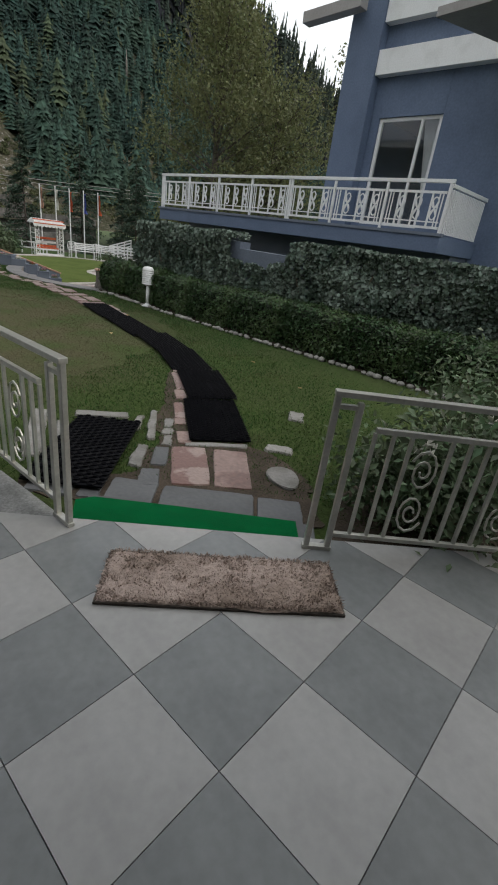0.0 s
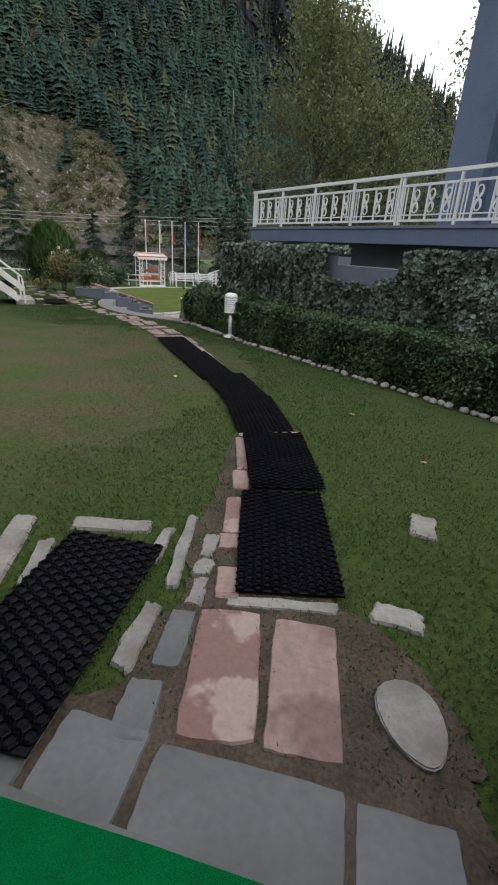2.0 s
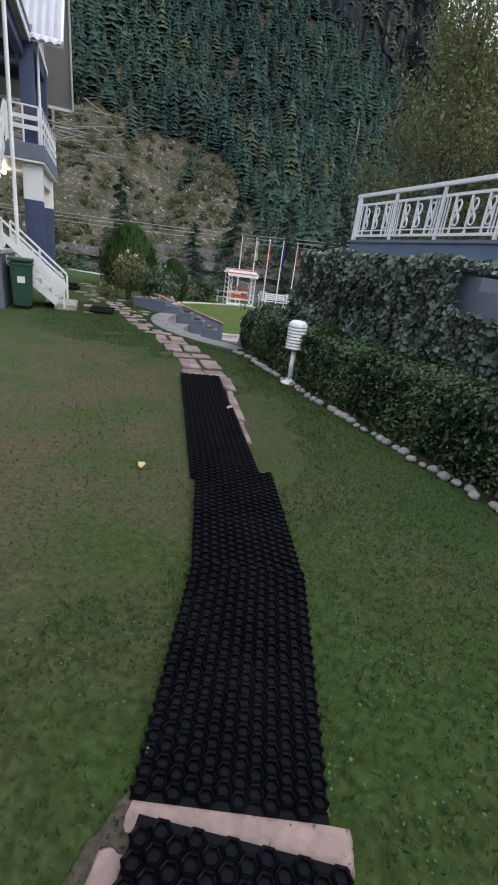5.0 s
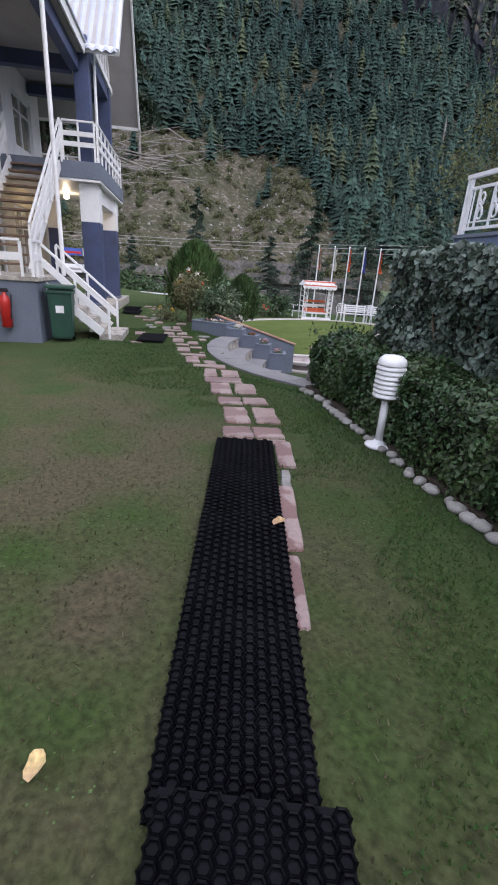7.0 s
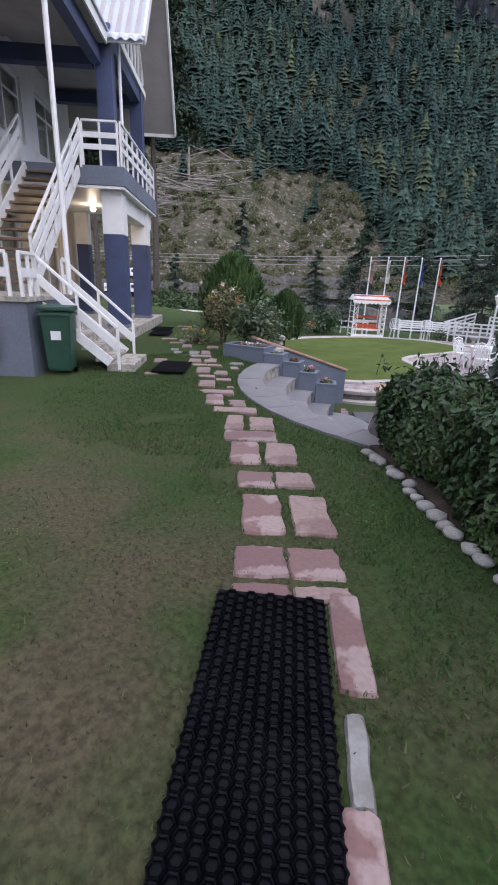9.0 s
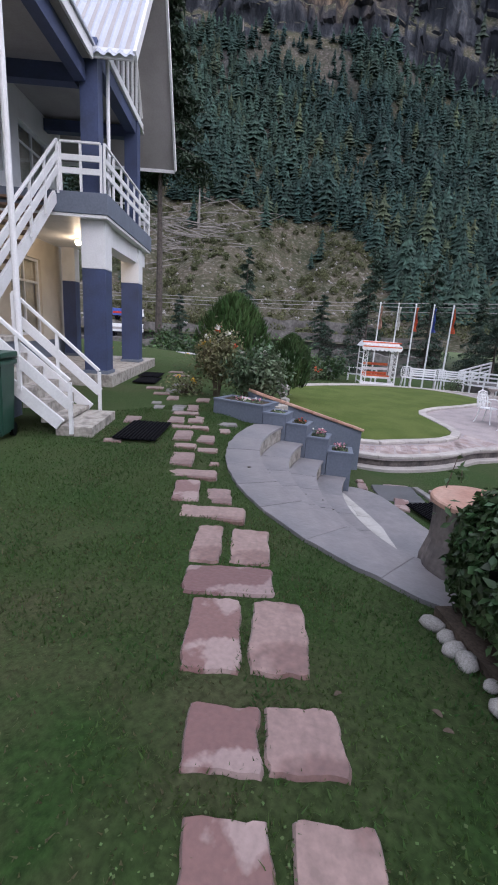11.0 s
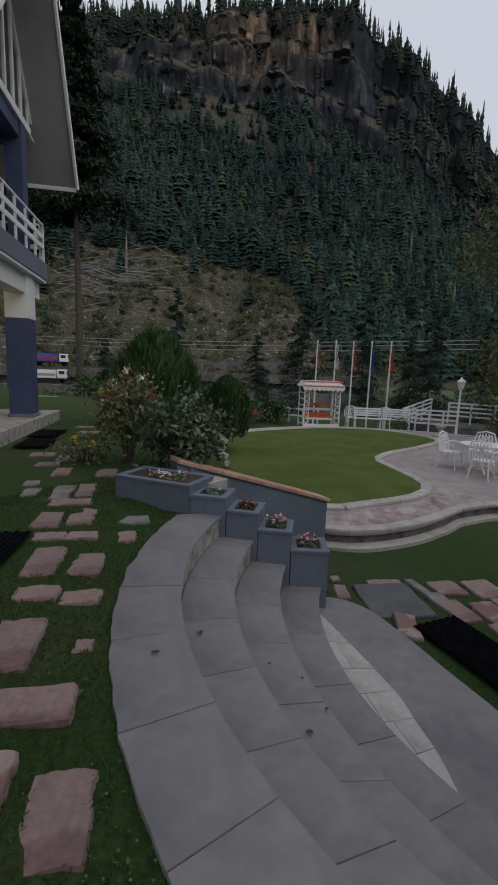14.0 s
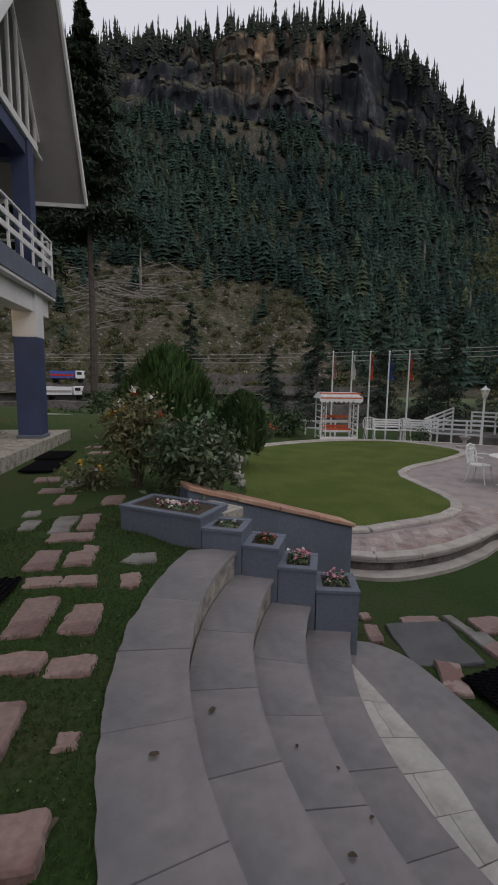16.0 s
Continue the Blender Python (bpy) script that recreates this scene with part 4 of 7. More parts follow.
# worn brick border between lawn and rim, laid radially
for k in range(0, 8 * 4):
    a, b = lawn_line[k], rim_line[8 + int(k * 1.25)]
    wide = 0.82 * min((lawn_line[k + 1] - a).length, (rim_line[8 + int((k + 1) * 1.25)] - b).length + 0.02, 0.2)
    for s in range(2):
        t0, t1 = 0.2 + 0.36 * s, 0.2 + 0.36 * (s + 1) - 0.03
        p, q = a.lerp(b, t0), a.lerp(b, t1)
        part("brick", bar(bmesh.new(), (p.x, p.y, LAWN_Z - 0.052), (q.x, q.y, LAWN_Z - 0.052), wide, 0.05, 0.004), M_BRICK, terrace)
# lower paving by the landing
LOW_FLAGS = [(-6.25, 15.51, 43, 0.66, 0.7, 3), (-6.49, 15.98, 44, 0.42, 0.14, 1), (-6.11, 16.17, 54, 0.11, 0.48, 2), (-5.88, 16.46, 45, 0.36, 0.33, 1), (-5.52, 16.8, 47, 0.38, 0.42, 1), (-5.63, 15.8, 50, 0.26, 0.42, 1), (-5.36, 16.07, 47, 0.3, 0.42, 0),
             (-5.86, 15.98, 46, 0.2, 0.3, 2), (-5.95, 15.02, 25, 0.2, 0.4, 0), (-6.72, 15.28, 35, 0.14, 0.3, 1), (-6.94, 15.6, 45, 0.1, 0.12, 1), (-5.15, 16.5, 47, 0.4, 0.4, 1), (-5.1, 15.65, 47, 0.34, 0.4, 1), (-4.85, 16.05, 47, 0.36, 0.42, 2)]
for k, (x, y, deg, w, l, c) in enumerate(LOW_FLAGS):
    flag(x, y, deg, w, l, (M_RED, M_PINK, M_PALE, M_SLATE)[c], 500 + k, 0.015, 0.04)
rubber_mat(-5.37, 14.98, 58, 0.5, 0.92, 0.05, "black rubber mat on the lower paving beside the steps")


# ---- house with balcony: local x runs along its front, y goes into the house ----
HOUSE_M = pose(-12.1, 14.0, 0, 0, 0, 135)
house = empty("house", "two-storey blue and white house with steep gable roof and balcony", "house", HOUSE_M)


def hp(name, bm, mat, parent=None, label="", smooth=False):
    return part(name, bm, mat, parent or house, label, smooth=smooth)


hp("porch_slab", boxed(-0.35, 4.5, -0.14, 2.4, -0.35, 0.1, bevel=0.01), M_RISER)
for x0, x1, y0, y1 in ((-0.2, 0.25, 0.0, 0.45), (2.8, 3.25, 0.0, 0.45), (3.6, 3.95, 1.9, 2.25)):
    col = hp("column", boxed(x0, x1, y0, y1, 0.16, 2.12, bevel=0.008), M_NAVY)
    part("column_top", boxed(x0 - 0.004, x1 + 0.004, y0 - 0.004, y1 + 0.004, 2.124, 2.98, bevel=0.006), M_WHITE, col, "white upper part")
    part("column_base", boxed(x0 - 0.03, x1 + 0.03, y0 - 0.03, y1 + 0.03, 0.1, 0.17, bevel=0.008), M_BLUE2, col)
hp("front_beam", boxed(0.255, 2.796, 0.05, 0.4, 2.62, 2.976), M_WHITE)
hp("front_beam", boxed(3.256, 3.8, 0.05, 0.4, 2.62, 2.976), M_WHITE)
hp("balcony_slab", boxed(-0.42, 3.85, -0.12, 2.4, 3.04, 3.4, bevel=0.01), M_BLUE2)
hp("balcony_underside", boxed(-0.4, 3.83, -0.1, 2.4, 2.984, 3.036), M_WHITE)


def rail_run(a, b, height=0.8, posts=5, planks=(0.55, 0.34), name="balcony_railing", thick=0.1):
    a, b = Vector(a), Vector(b)
    up = Vector((0, 0, 1))
    r = hp(name, bar(bmesh.new(), a + up * height, b + up * height, 0.045, 0.04, 0.005), M_WHITE)
    for p in planks:
        part("plank", bar(bmesh.new(), a + up * p, b + up * p, 0.03, thick, 0.004), M_WHITE, r)
    for k in range(posts):
        q = a.lerp(b, k / (posts - 1))
        part("post", bar(bmesh.new(), q, q + up * (height - 0.02), 0.04, 0.04), M_WHITE, r)
    return r


rail_run((-0.36, -0.06, 3.4), (3.8, -0.06, 3.4), posts=8)
rail_run((-0.38, 0.0, 3.4), (-0.38, 0.72, 3.4), posts=3)
rail_run((3.8, 0.0, 3.4), (3.8, 2.3, 3.4), posts=4)
# upper storey
for x0 in (-0.15, 3.1):
    hp("upper_column", boxed(x0, x0 + 0.32, 0.1, 0.42, 3.4, 5.9), M_NAVY)
hp("downpipe", rod(bmesh.new(), (0.22, 0.02, 3.4), (0.22, 0.02, 5.8), 0.035), M_WHITE)
hp("downpipe", rod(bmesh.new(), (-3.45, 0.2, 0.93), (-3.45, 0.2, 5.5), 0.04), M_WHITE)


def wall_with_openings(name, x0, x1, z0, z1, y, holes, mat, thick=0.22):
    """A wall along x, built round its openings."""
    bm = bmesh.new()
    xs = sorted({x0, x1, *[h[0] for h in holes], *[h[1] for h in holes]})
    for a, b in zip(xs, xs[1:]):
        mid = (a + b) / 2
        hs = sorted([h for h in holes if h[0] <= mid <= h[1]], key=lambda h: h[2])
        z = z0
        for h in hs:
            if h[2] > z:
                box(bm, a, b, y, y + thick, z, h[2])
            z = h[3]
        if z < z1:
            box(bm, a, b, y, y + thick, z, z1)
    bmesh.ops.remove_doubles(bm, verts=bm.verts, dist=0.0005)
    return hp(name, bm, mat)


def window(x0, x1, z0, z1, y, mullions, mat_frame, behind, label=""):
    w = hp("window", boxed(x0 - 0.05, x1 + 0.05, y - 0.03, y + 0.03, z0 - 0.06, z0, bevel=0.004), mat_frame, label=label)
    f = bmesh.new()
    t = 0.06
    box(f, x0, x1, y, y + 0.06, z1 - t, z1)
    box(f, x0, x1, y, y + 0.06, z0, z0 + t)
    box(f, x0, x0 + t, y, y + 0.06, z0 + t, z1 - t)
    box(f, x1 - t, x1, y, y + 0.06, z0 + t, z1 - t)
    for k in range(1, mullions):
        q = x0 + (x1 - x0) * k / mullions
        box(f, q - 0.03, q + 0.03, y + 0.002, y + 0.058, z0 + t, z1 - t)
    box(f, x0 + t, x1 - t, y + 0.004, y + 0.054, z0 + (z1 - z0) * 0.68, z0 + (z1 - z0) * 0.68 + 0.05)
    part("window_frame", f, mat_frame, w)
    part("curtain", boxed(x0, x1, y + 0.12, y + 0.15, z0, z1), behind, w)
    p = part("pane", boxed(x0 + t, x1 - t, y + 0.025, y + 0.031, z0 + t, z1 - t), M_GLASS, w)
    p.visible_shadow = False


M_GLASS = bpy.data.materials.new("window_glass")
M_GLASS.use_nodes = True
gb = M_GLASS.node_tree.nodes["Principled BSDF"]
gb.inputs["Transmission Weight"].default_value, gb.inputs["Roughness"].default_value, gb.inputs["Base Color"].default_value = 1.0, 0.03, (0.9, 0.93, 0.94, 1)

low_holes = [(-3.6, -2.4, 0.7, 2.5), (-1.6, 0.2, 0.7, 2.5), (1.0, 2.6, 0.7, 2.5)]
up_holes = [(-5.5, -3.9, 3.9, 5.3), (-3.2, -1.4, 3.45, 5.4), (-0.6, 1.0, 4.0, 5.3), (1.8, 3.4, 4.0, 5.3)]
wall_with_openings("ground_floor_wall", -9.0, 4.25, -0.35, 2.98, 2.4, low_holes, M_CREAM)
wall_with_openings("upper_wall", -9.0, 4.25, 2.98, 6.0, 2.4, up_holes, M_WHITE)
for h in low_holes:
    window(*h, 2.46, 2, M_WHITE, M_CURTAIN)
for h in up_holes:
    window(*h, 2.46, 2, M_WOOD if h[2] < 3.5 else M_WHITE, M_CURTAIN)
hp("side_wall", boxed(4.03, 4.25, 2.625, 9, -1.2, 8.0), M_WHITE)
hp("rear_wall", boxed(-9, 4.03, 8.8, 9, -0.5, 6.0), M_BLUE2)
hp("side_wall", boxed(-9, -8.8, 2.625, 8.8, -0.5, 6.0), M_BLUE2)
hp("skirting", boxed(-3.3, 4.2, 2.36, 2.396, 0.1, 0.55), M_BLUE2)

# roofs
apex, eave_l, eave_r, y_front = (2.6, 9.0), (-0.22, 5.66), (5.02, 5.45), -0.55
roof = hp("gable_roof", bmesh.new(), M_ROOF)
bm = bmesh.new()


def roof_sheet(bm, x0, z0, x1, z1, ya, yb, pitch=0.19, amp=0.025):
    """Corrugated sheet from the eave (x0, z0) to the ridge (x1, z1)."""
    n = int((yb - ya) / pitch * 6)
    d = Vector((x1 - x0, 0, z1 - z0))
    nrm = Vector((-d.z, 0, d.x)).normalized()
    if nrm.z < 0:
        nrm = -nrm
    rows = []
    for k in range(n + 1):
        y = ya + (yb - ya) * k / n
        o = nrm * (0.04 + amp * math.sin(2 * math.pi * y / pitch))
        rows.append((bm.verts.new(Vector((x0, y, z0)) + o), bm.verts.new(Vector((x1, y, z1)) + o)))
    for a, b in zip(rows, rows[1:]):
        bm.faces.new((a[0], b[0], b[1], a[1]))


roof_sheet(bm, eave_l[0] - 0.06, eave_l[1] - 0.09, *apex, y_front - 0.03, 8)
part("roof_sheet", bm, M_ROOF, roof)
bm = bmesh.new()
roof_sheet(bm, eave_r[0] + 0.03, eave_r[1] - 0.05, *apex, y_front - 0.03, 8)
part("roof_sheet", bm, M_ROOF, roof)
for e in (eave_l, eave_r):
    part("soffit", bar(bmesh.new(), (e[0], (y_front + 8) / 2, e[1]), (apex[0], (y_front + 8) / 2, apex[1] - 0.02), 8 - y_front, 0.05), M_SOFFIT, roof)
    part("barge_board", bar(bmesh.new(), (e[0], y_front - 0.03, e[1] - 0.03), (apex[0], y_front - 0.03, apex[1] + 0.05), 0.05, 0.16), M_WHITE, roof)
    part("fascia", boxed(e[0] - 0.02, e[0] + 0.02, y_front, 8, e[1] - 0.1, e[1] + 0.06), M_WHITE, roof)
# tie beam and glazing of the front gable
tie = hp("tie_beam", boxed(0.18, 3.3, 0.14, 0.38, 5.62, 5.9), M_NAVY)
part("beam_trim", boxed(0.18, 3.72, 0.08, 0.4, 5.904, 6.05, bevel=0.006), M_WHITE, tie)
glaze = hp("gable_window", boxed(0.22, 4.4, 0.2, 0.3, 6.06, 6.12), M_WHITE)


def gable_top(x):
    """How high the roof's underside stands over the front at x."""
    e = eave_l if x < apex[0] else eave_r
    return e[1] + (apex[1] - e[1]) * (x - e[0]) / (apex[0] - e[0]) - 0.12


for k in range(9):
    x = 0.5 + 0.45 * k
    if gable_top(x) > 6.3:
        part("mullion", boxed(x - 0.035, x + 0.035, 0.22, 0.28, 6.124, gable_top(x)), M_WHITE, glaze)
for x0, x1 in ((0.3, 2.56), (4.3, 2.64)):
    part("sloping_frame", bar(bmesh.new(), (x0, 0.25, gable_top(x0) + 0.02), (x1, 0.25, gable_top(x1) + 0.02), 0.07, 0.1), M_WHITE, glaze)
pane_shape = [(0.34, 6.12), (4.36, 6.12), (4.36, gable_top(4.36)), (2.6, gable_top(2.6)), (0.34, gable_top(0.34))]
gp = bmesh.new()
lo, hi = [gp.verts.new((x, 0.246, z)) for x, z in pane_shape], [gp.verts.new((x, 0.254, z)) for x, z in pane_shape]
gp.faces.new(lo)
gp.faces.new(hi[::-1])
for k in range(5):
    gp.faces.new((lo[k], lo[(k + 1) % 5], hi[(k + 1) % 5], hi[k]))
part("pane", gp, M_GLASS, glaze)
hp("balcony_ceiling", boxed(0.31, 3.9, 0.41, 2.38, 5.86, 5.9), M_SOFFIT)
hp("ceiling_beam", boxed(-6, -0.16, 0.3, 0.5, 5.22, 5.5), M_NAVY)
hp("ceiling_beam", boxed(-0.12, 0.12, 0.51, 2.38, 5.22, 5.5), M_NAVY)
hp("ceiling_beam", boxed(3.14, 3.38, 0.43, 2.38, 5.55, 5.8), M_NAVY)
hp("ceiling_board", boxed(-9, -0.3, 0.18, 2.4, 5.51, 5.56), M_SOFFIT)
lowroof = hp("side_roof", boxed(-9.2, -0.3, 0.12, 0.16, 5.5, 5.68), M_WHITE)
bm2 = bmesh.new()
slab(bm2, [(-9.2, 0.08), (-0.3, 0.08), (-0.3, 5.0), (-9.2, 5.0)], 5.69, [5.73, 5.73, 8.3, 8.3])
part("roof_slope", bm2, M_ROOF, lowroof)

# landing, lower flight and upper flight
hp("landing_wall", boxed(-4.9, -3.3, 0.3, 2.38, -0.4, 0.86), M_BLUE2)
hp("landing_top", boxed(-4.94, -3.26, 0.26, 2.38, 0.862, 0.93, bevel=0.008), M_RISER)
flight = hp("entrance_steps", boxed(-4.32, -3.28, -0.97, -0.55, -0.3, -0.02, bevel=0.008), M_RISER)
for k in range(5):
    y1 = -0.62 + 0.2 * k
    part("stone_tread", boxed(-4.3, -3.3, y1, y1 + 0.24, 0.0 + 0.165 * k, 0.05 + 0.165 * k, bevel=0.006), M_RISER, flight)
    part("riser", boxed(-4.28, -3.32, y1 + 0.2, y1 + 0.23, 0.05 + 0.165 * k, 0.164 + 0.165 * k), M_RISER, flight)
for x in (-4.34, -3.27):
    part("stringer", bar(bmesh.new(), (x, -0.62, 0.0), (x, 0.4, 0.84), 0.04, 0.14), M_WHITE, flight)
for x in (-4.36, -3.24):
    rail_run((x, -0.75, -0.1), (x, 0.36, 0.86), 0.62, 3, (0.33,), "stair_railing", 0.12)
rail_run((-4.88, 0.34, 0.93), (-4.36, 0.34, 0.93), 0.55, 3, (0.3,), "stair_railing", 0.12)
rail_run((-4.88, 0.5, 0.93), (-4.88, 2.3, 0.93), 0.55, 6, (0.3,), "stair_railing", 0.12)
up = hp("upper_flight", bar(bmesh.new(), (-3.4, 0.82, 0.95), (-0.42, 0.82, 3.3), 0.05, 0.18), M_WHITE)
part("stringer", bar(bmesh.new(), (-3.4, 1.9, 0.95), (-0.42, 1.9, 3.3), 0.05, 0.18), M_WHITE, up)
for k in range(13):
    x = -3.25 + 2.85 * k / 12.6
    part("tread", boxed(x, x + 0.27, 0.85, 1.87, 1.06 + 0.178 * k, 1.1 + 0.178 * k, bevel=0.006), M_WOOD, up)
rail_run((-3.4, 0.76, 0.95), (-0.42, 0.76, 3.35), 0.86, 6, (0.62, 0.4), "stair_railing", 0.12)
rail_run((-3.4, 1.95, 0.95), (-0.42, 1.95, 3.35), 0.86, 6, (0.62, 0.4), "stair_railing", 0.12)

# a lit globe lamp on the balcony's underside
M_BULB = bpy.data.materials.new("warm_bulb")
M_BULB.use_nodes = True
bb = M_BULB.node_tree.nodes["Principled BSDF"]
bb.inputs["Emission Color"].default_value, bb.inputs["Emission Strength"].default_value = (1.0, 0.78, 0.45, 1), 12.0
lampm = HOUSE_M @ pose(2.0, 1.25, 2.885)
wl = empty("ceiling_lamp", "lit warm globe lamp fixed under the balcony", "lamp", lampm)
g = bmesh.new()
bmesh.ops.create_uvsphere(g, u_segments=16, v_segments=10, radius=0.07)
part("globe", g, M_BULB, wl, smooth=True)
part("bracket", boxed(-0.03, 0.03, -0.03, 0.03, 0.06, 0.099), M_METAL, wl)
glow = new("wall_lamp_light", bpy.data.lights.new("wall_lamp_light", "POINT"))
glow.data.energy, glow.data.color, glow.data.shadow_soft_size = 7.0, (1.0, 0.74, 0.45), 0.08
glow.matrix_world = lampm @ pose(0, 0, -0.17)


def wheelie_bin():
    ob = empty("wheelie_bin", "dark green plastic wheelie bin beside the blue wall", "bin", HOUSE_M @ pose(-4.62, 0.0, -0.13, 0, 0, 4) @ Matrix.Diagonal((0.8, 0.74, 1.0, 1)))
    b = bmesh.new()
    box(b, -0.24, 0.24, -0.27, 0.27, 0.06, 0.88)
    for v in b.verts:
        if v.co.z < 0.4:
            v.co.x *= 0.8
            v.co.y *= 0.82
    bmesh.ops.bevel(b, geom=list(b.edges), offset=0.03, segments=2, affect="EDGES")
    part("body", b, M_BIN, ob)
    lid = boxed(-0.27, 0.27, -0.3, 0.3, 0.89, 0.95, bevel=0.02)
    part("lid", lid, M_BIN, ob)
    part("rim", boxed(-0.26, 0.26, -0.29, 0.29, 0.82, 0.86, bevel=0.008), M_BIN, ob)
    part("emblem", boxed(-0.245, -0.24, -0.09, 0.09, 0.5, 0.62), M_WHITE, ob, "pale recycling emblem")
    for y in (-0.19, 0.19):
        w = bmesh.new()
        rod(w, (0.2, y - 0.03, 0.08), (0.2, y + 0.03, 0.08), 0.08, seg=18)
        part("wheel", w, M_RUBBER, ob)


def extinguisher():
    ob = empty("fire_extinguisher", "red fire extinguisher hung on the blue wall", "extinguisher", HOUSE_M @ pose(-5.02, 0.78, 0.12))
    b = bmesh.new()
    lathe(b, [(0.02, 0), (0.085, 0.01), (0.085, 0.42), (0.07, 0.49), (0.03, 0.53), (0.03, 0.56)], 18)
    part("cylinder", b, M_REDP, ob, smooth=True)
    part("valve", boxed(-0.02, 0.02, -0.06, 0.05, 0.56, 0.62, bevel=0.006), M_DARK, ob)
    h = bmesh.new()
    tube(h, [(0, -0.05, 0.6), (-0.04, -0.12, 0.52), (-0.05, -0.11, 0.35), (-0.05, -0.09, 0.15)], 0.012, 8)
    part("hose", h, M_DARK, ob)
    part("bracket", boxed(0.086, 0.12, -0.04, 0.04, 0.3, 0.34), M_METAL, ob)


wheelie_bin()
extinguisher()

# ---- building with the long terrace: local x along the railing, y into the building ----
BLDG_M = pose(-3.5, 14.5, 0, 0, 0, -41.8)
bldg = empty("terrace_building", "slate-blue building with white terrace railing and tall piers", "building", BLDG_M)


def bp(name, bm, mat, parent=None, label=""):
    return part(name, bm, mat, parent or bldg, label)


bp("terrace_slab", boxed(-0.06, 8.5, 0.0, 6.0, 1.68, 1.97, bevel=0.008), M_BLUE)
bp("terrace_edge", boxed(-0.09, 8.53, -0.03, 0.06, 1.95, 2.0), M_BLUE2)
bp("lower_wall", boxed(0.2, 8.4, 0.9, 6.0, -1.4, 1.676), M_BLUE2)
bp("pier", boxed(4.62, 5.42, 1.5, 2.3, 1.974, 8.2), M_BLUE)
bp("wall", boxed(5.424, 5.62, 1.75, 2.0, 1.974, 8.0), M_BLUE)
bp("wall", boxed(7.1, 11.5, 1.75, 2.0, -1.0, 8.0), M_BLUE)
bp("wall_head", boxed(5.624, 7.096, 1.75, 2.0, 4.25, 8.0), M_BLUE)
bp("wall_foot", boxed(5.624, 7.096, 1.75, 2.0, 1.974, 2.15), M_BLUE)
bp("white_band", boxed(5.424, 11.5, 1.55, 1.746, 4.97, 5.4), M_WHITE)
bp("white_band", boxed(5.424, 11.5, 1.55, 1.746, 5.85, 6.4), M_WHITE)
bp("canopy", slab(bmesh.new(), [(7.6, -0.3), (12, -0.9), (12, 1.54), (8.4, 1.54)], 4.98, 5.1), M_SOFFIT)
bp("end_wall", boxed(4.62, 4.85, 2.31, 8.0, 1.974, 8.2), M_BLUE)
bp("back_wall", boxed(4.86, 11.5, 7.8, 8.0, 1.974, 8.0), M_BLUE)
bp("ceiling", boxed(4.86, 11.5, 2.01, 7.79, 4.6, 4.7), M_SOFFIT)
bp("room_floor", boxed(4.86, 11.5, 2.01, 7.79, 1.974, 2.02), M_RISER)
win = bp("window", boxed(5.63, 7.09, 1.8, 1.86, 2.15, 2.2), M_WHITE)
wf = bmesh.new()
for a, b in ((5.626, 5.7), (7.02, 7.092), (6.62, 6.68)):
    box(wf, a, b, 1.8, 1.86, 2.2, 4.246)
box(wf, 5.7, 7.02, 1.801, 1.859, 4.18, 4.244)
part("window_frame", wf, M_WHITE, win)
gl = part("pane", boxed(5.7, 7.02, 1.82, 1.826, 2.2, 4.18), M_GLASS, win)
gl.visible_shadow = False
cur = bmesh.new()
slab(cur, [(6.55, 2.1), (7.08, 2.1), (7.08, 2.13), (6.55, 2.13)], 2.2, 4.24)
for v in cur.verts:
    if v.co.z < 3 and v.co.x < 6.8:
        v.co.x = 6.98
part("curtain", cur, M_WHITE, win, "tied-back white curtain")
bp("roof_beam", bar(bmesh.new(), (3.48, 1.3, 6.1), (5.0, 1.3, 6.15), 0.25, 0.2), M_SOFFIT)
bp("roof", boxed(4.4, 12, 1.2, 8.2, 8.2, 8.4), M_ROOF)


def terrace_panel(x0, x1, y=0.03, along_y=False):
    p = bp("railing_panel", boxed(x0, x1, y - 0.015, y + 0.015, 2.62, 2.66), M_WHITE)
    part("panel_bar", boxed(x0, x1, y - 0.015, y + 0.015, 2.06, 2.1), M_WHITE, p)
    part("panel_bar", boxed(x0 + 0.02, x1 - 0.02, y - 0.01, y + 0.01, 2.16, 2.18), M_WHITE, p)
    n = 7
    for k in range(n):
        x = x0 + (x1 - x0) * (k + 0.5) / n
        if k in (0, n - 1):
            for dx in (-0.03, 0.03):
                part("baluster", boxed(x + dx - 0.009, x + dx + 0.009, y - 0.009, y + 0.009, 2.1, 2.62), M_WHITE, p)
        elif k % 2 == 1:
            part("baluster", boxed(x - 0.016, x + 0.016, y - 0.012, y + 0.012, 2.1, 2.62), M_WHITE, p)
            s = bmesh.new()
            xc = x + (x1 - x0) / n * 0.5
            for zc in (2.48, 2.29):
                pts = [(xc + 0.055 * math.cos(q), y, zc + 0.085 * math.sin(q)) for q in (2 * math.pi * i / 14 for i in range(14))]
                tube(s, pts, 0.013, 5, True)
            for sgn in (-1, 1):
                bar(s, (xc - 0.06, y, 2.385 - sgn * 0.13), (xc + 0.06, y, 2.385 + sgn * 0.13), 0.016, 0.02)
            part("ornament", s, M_WHITE, p)


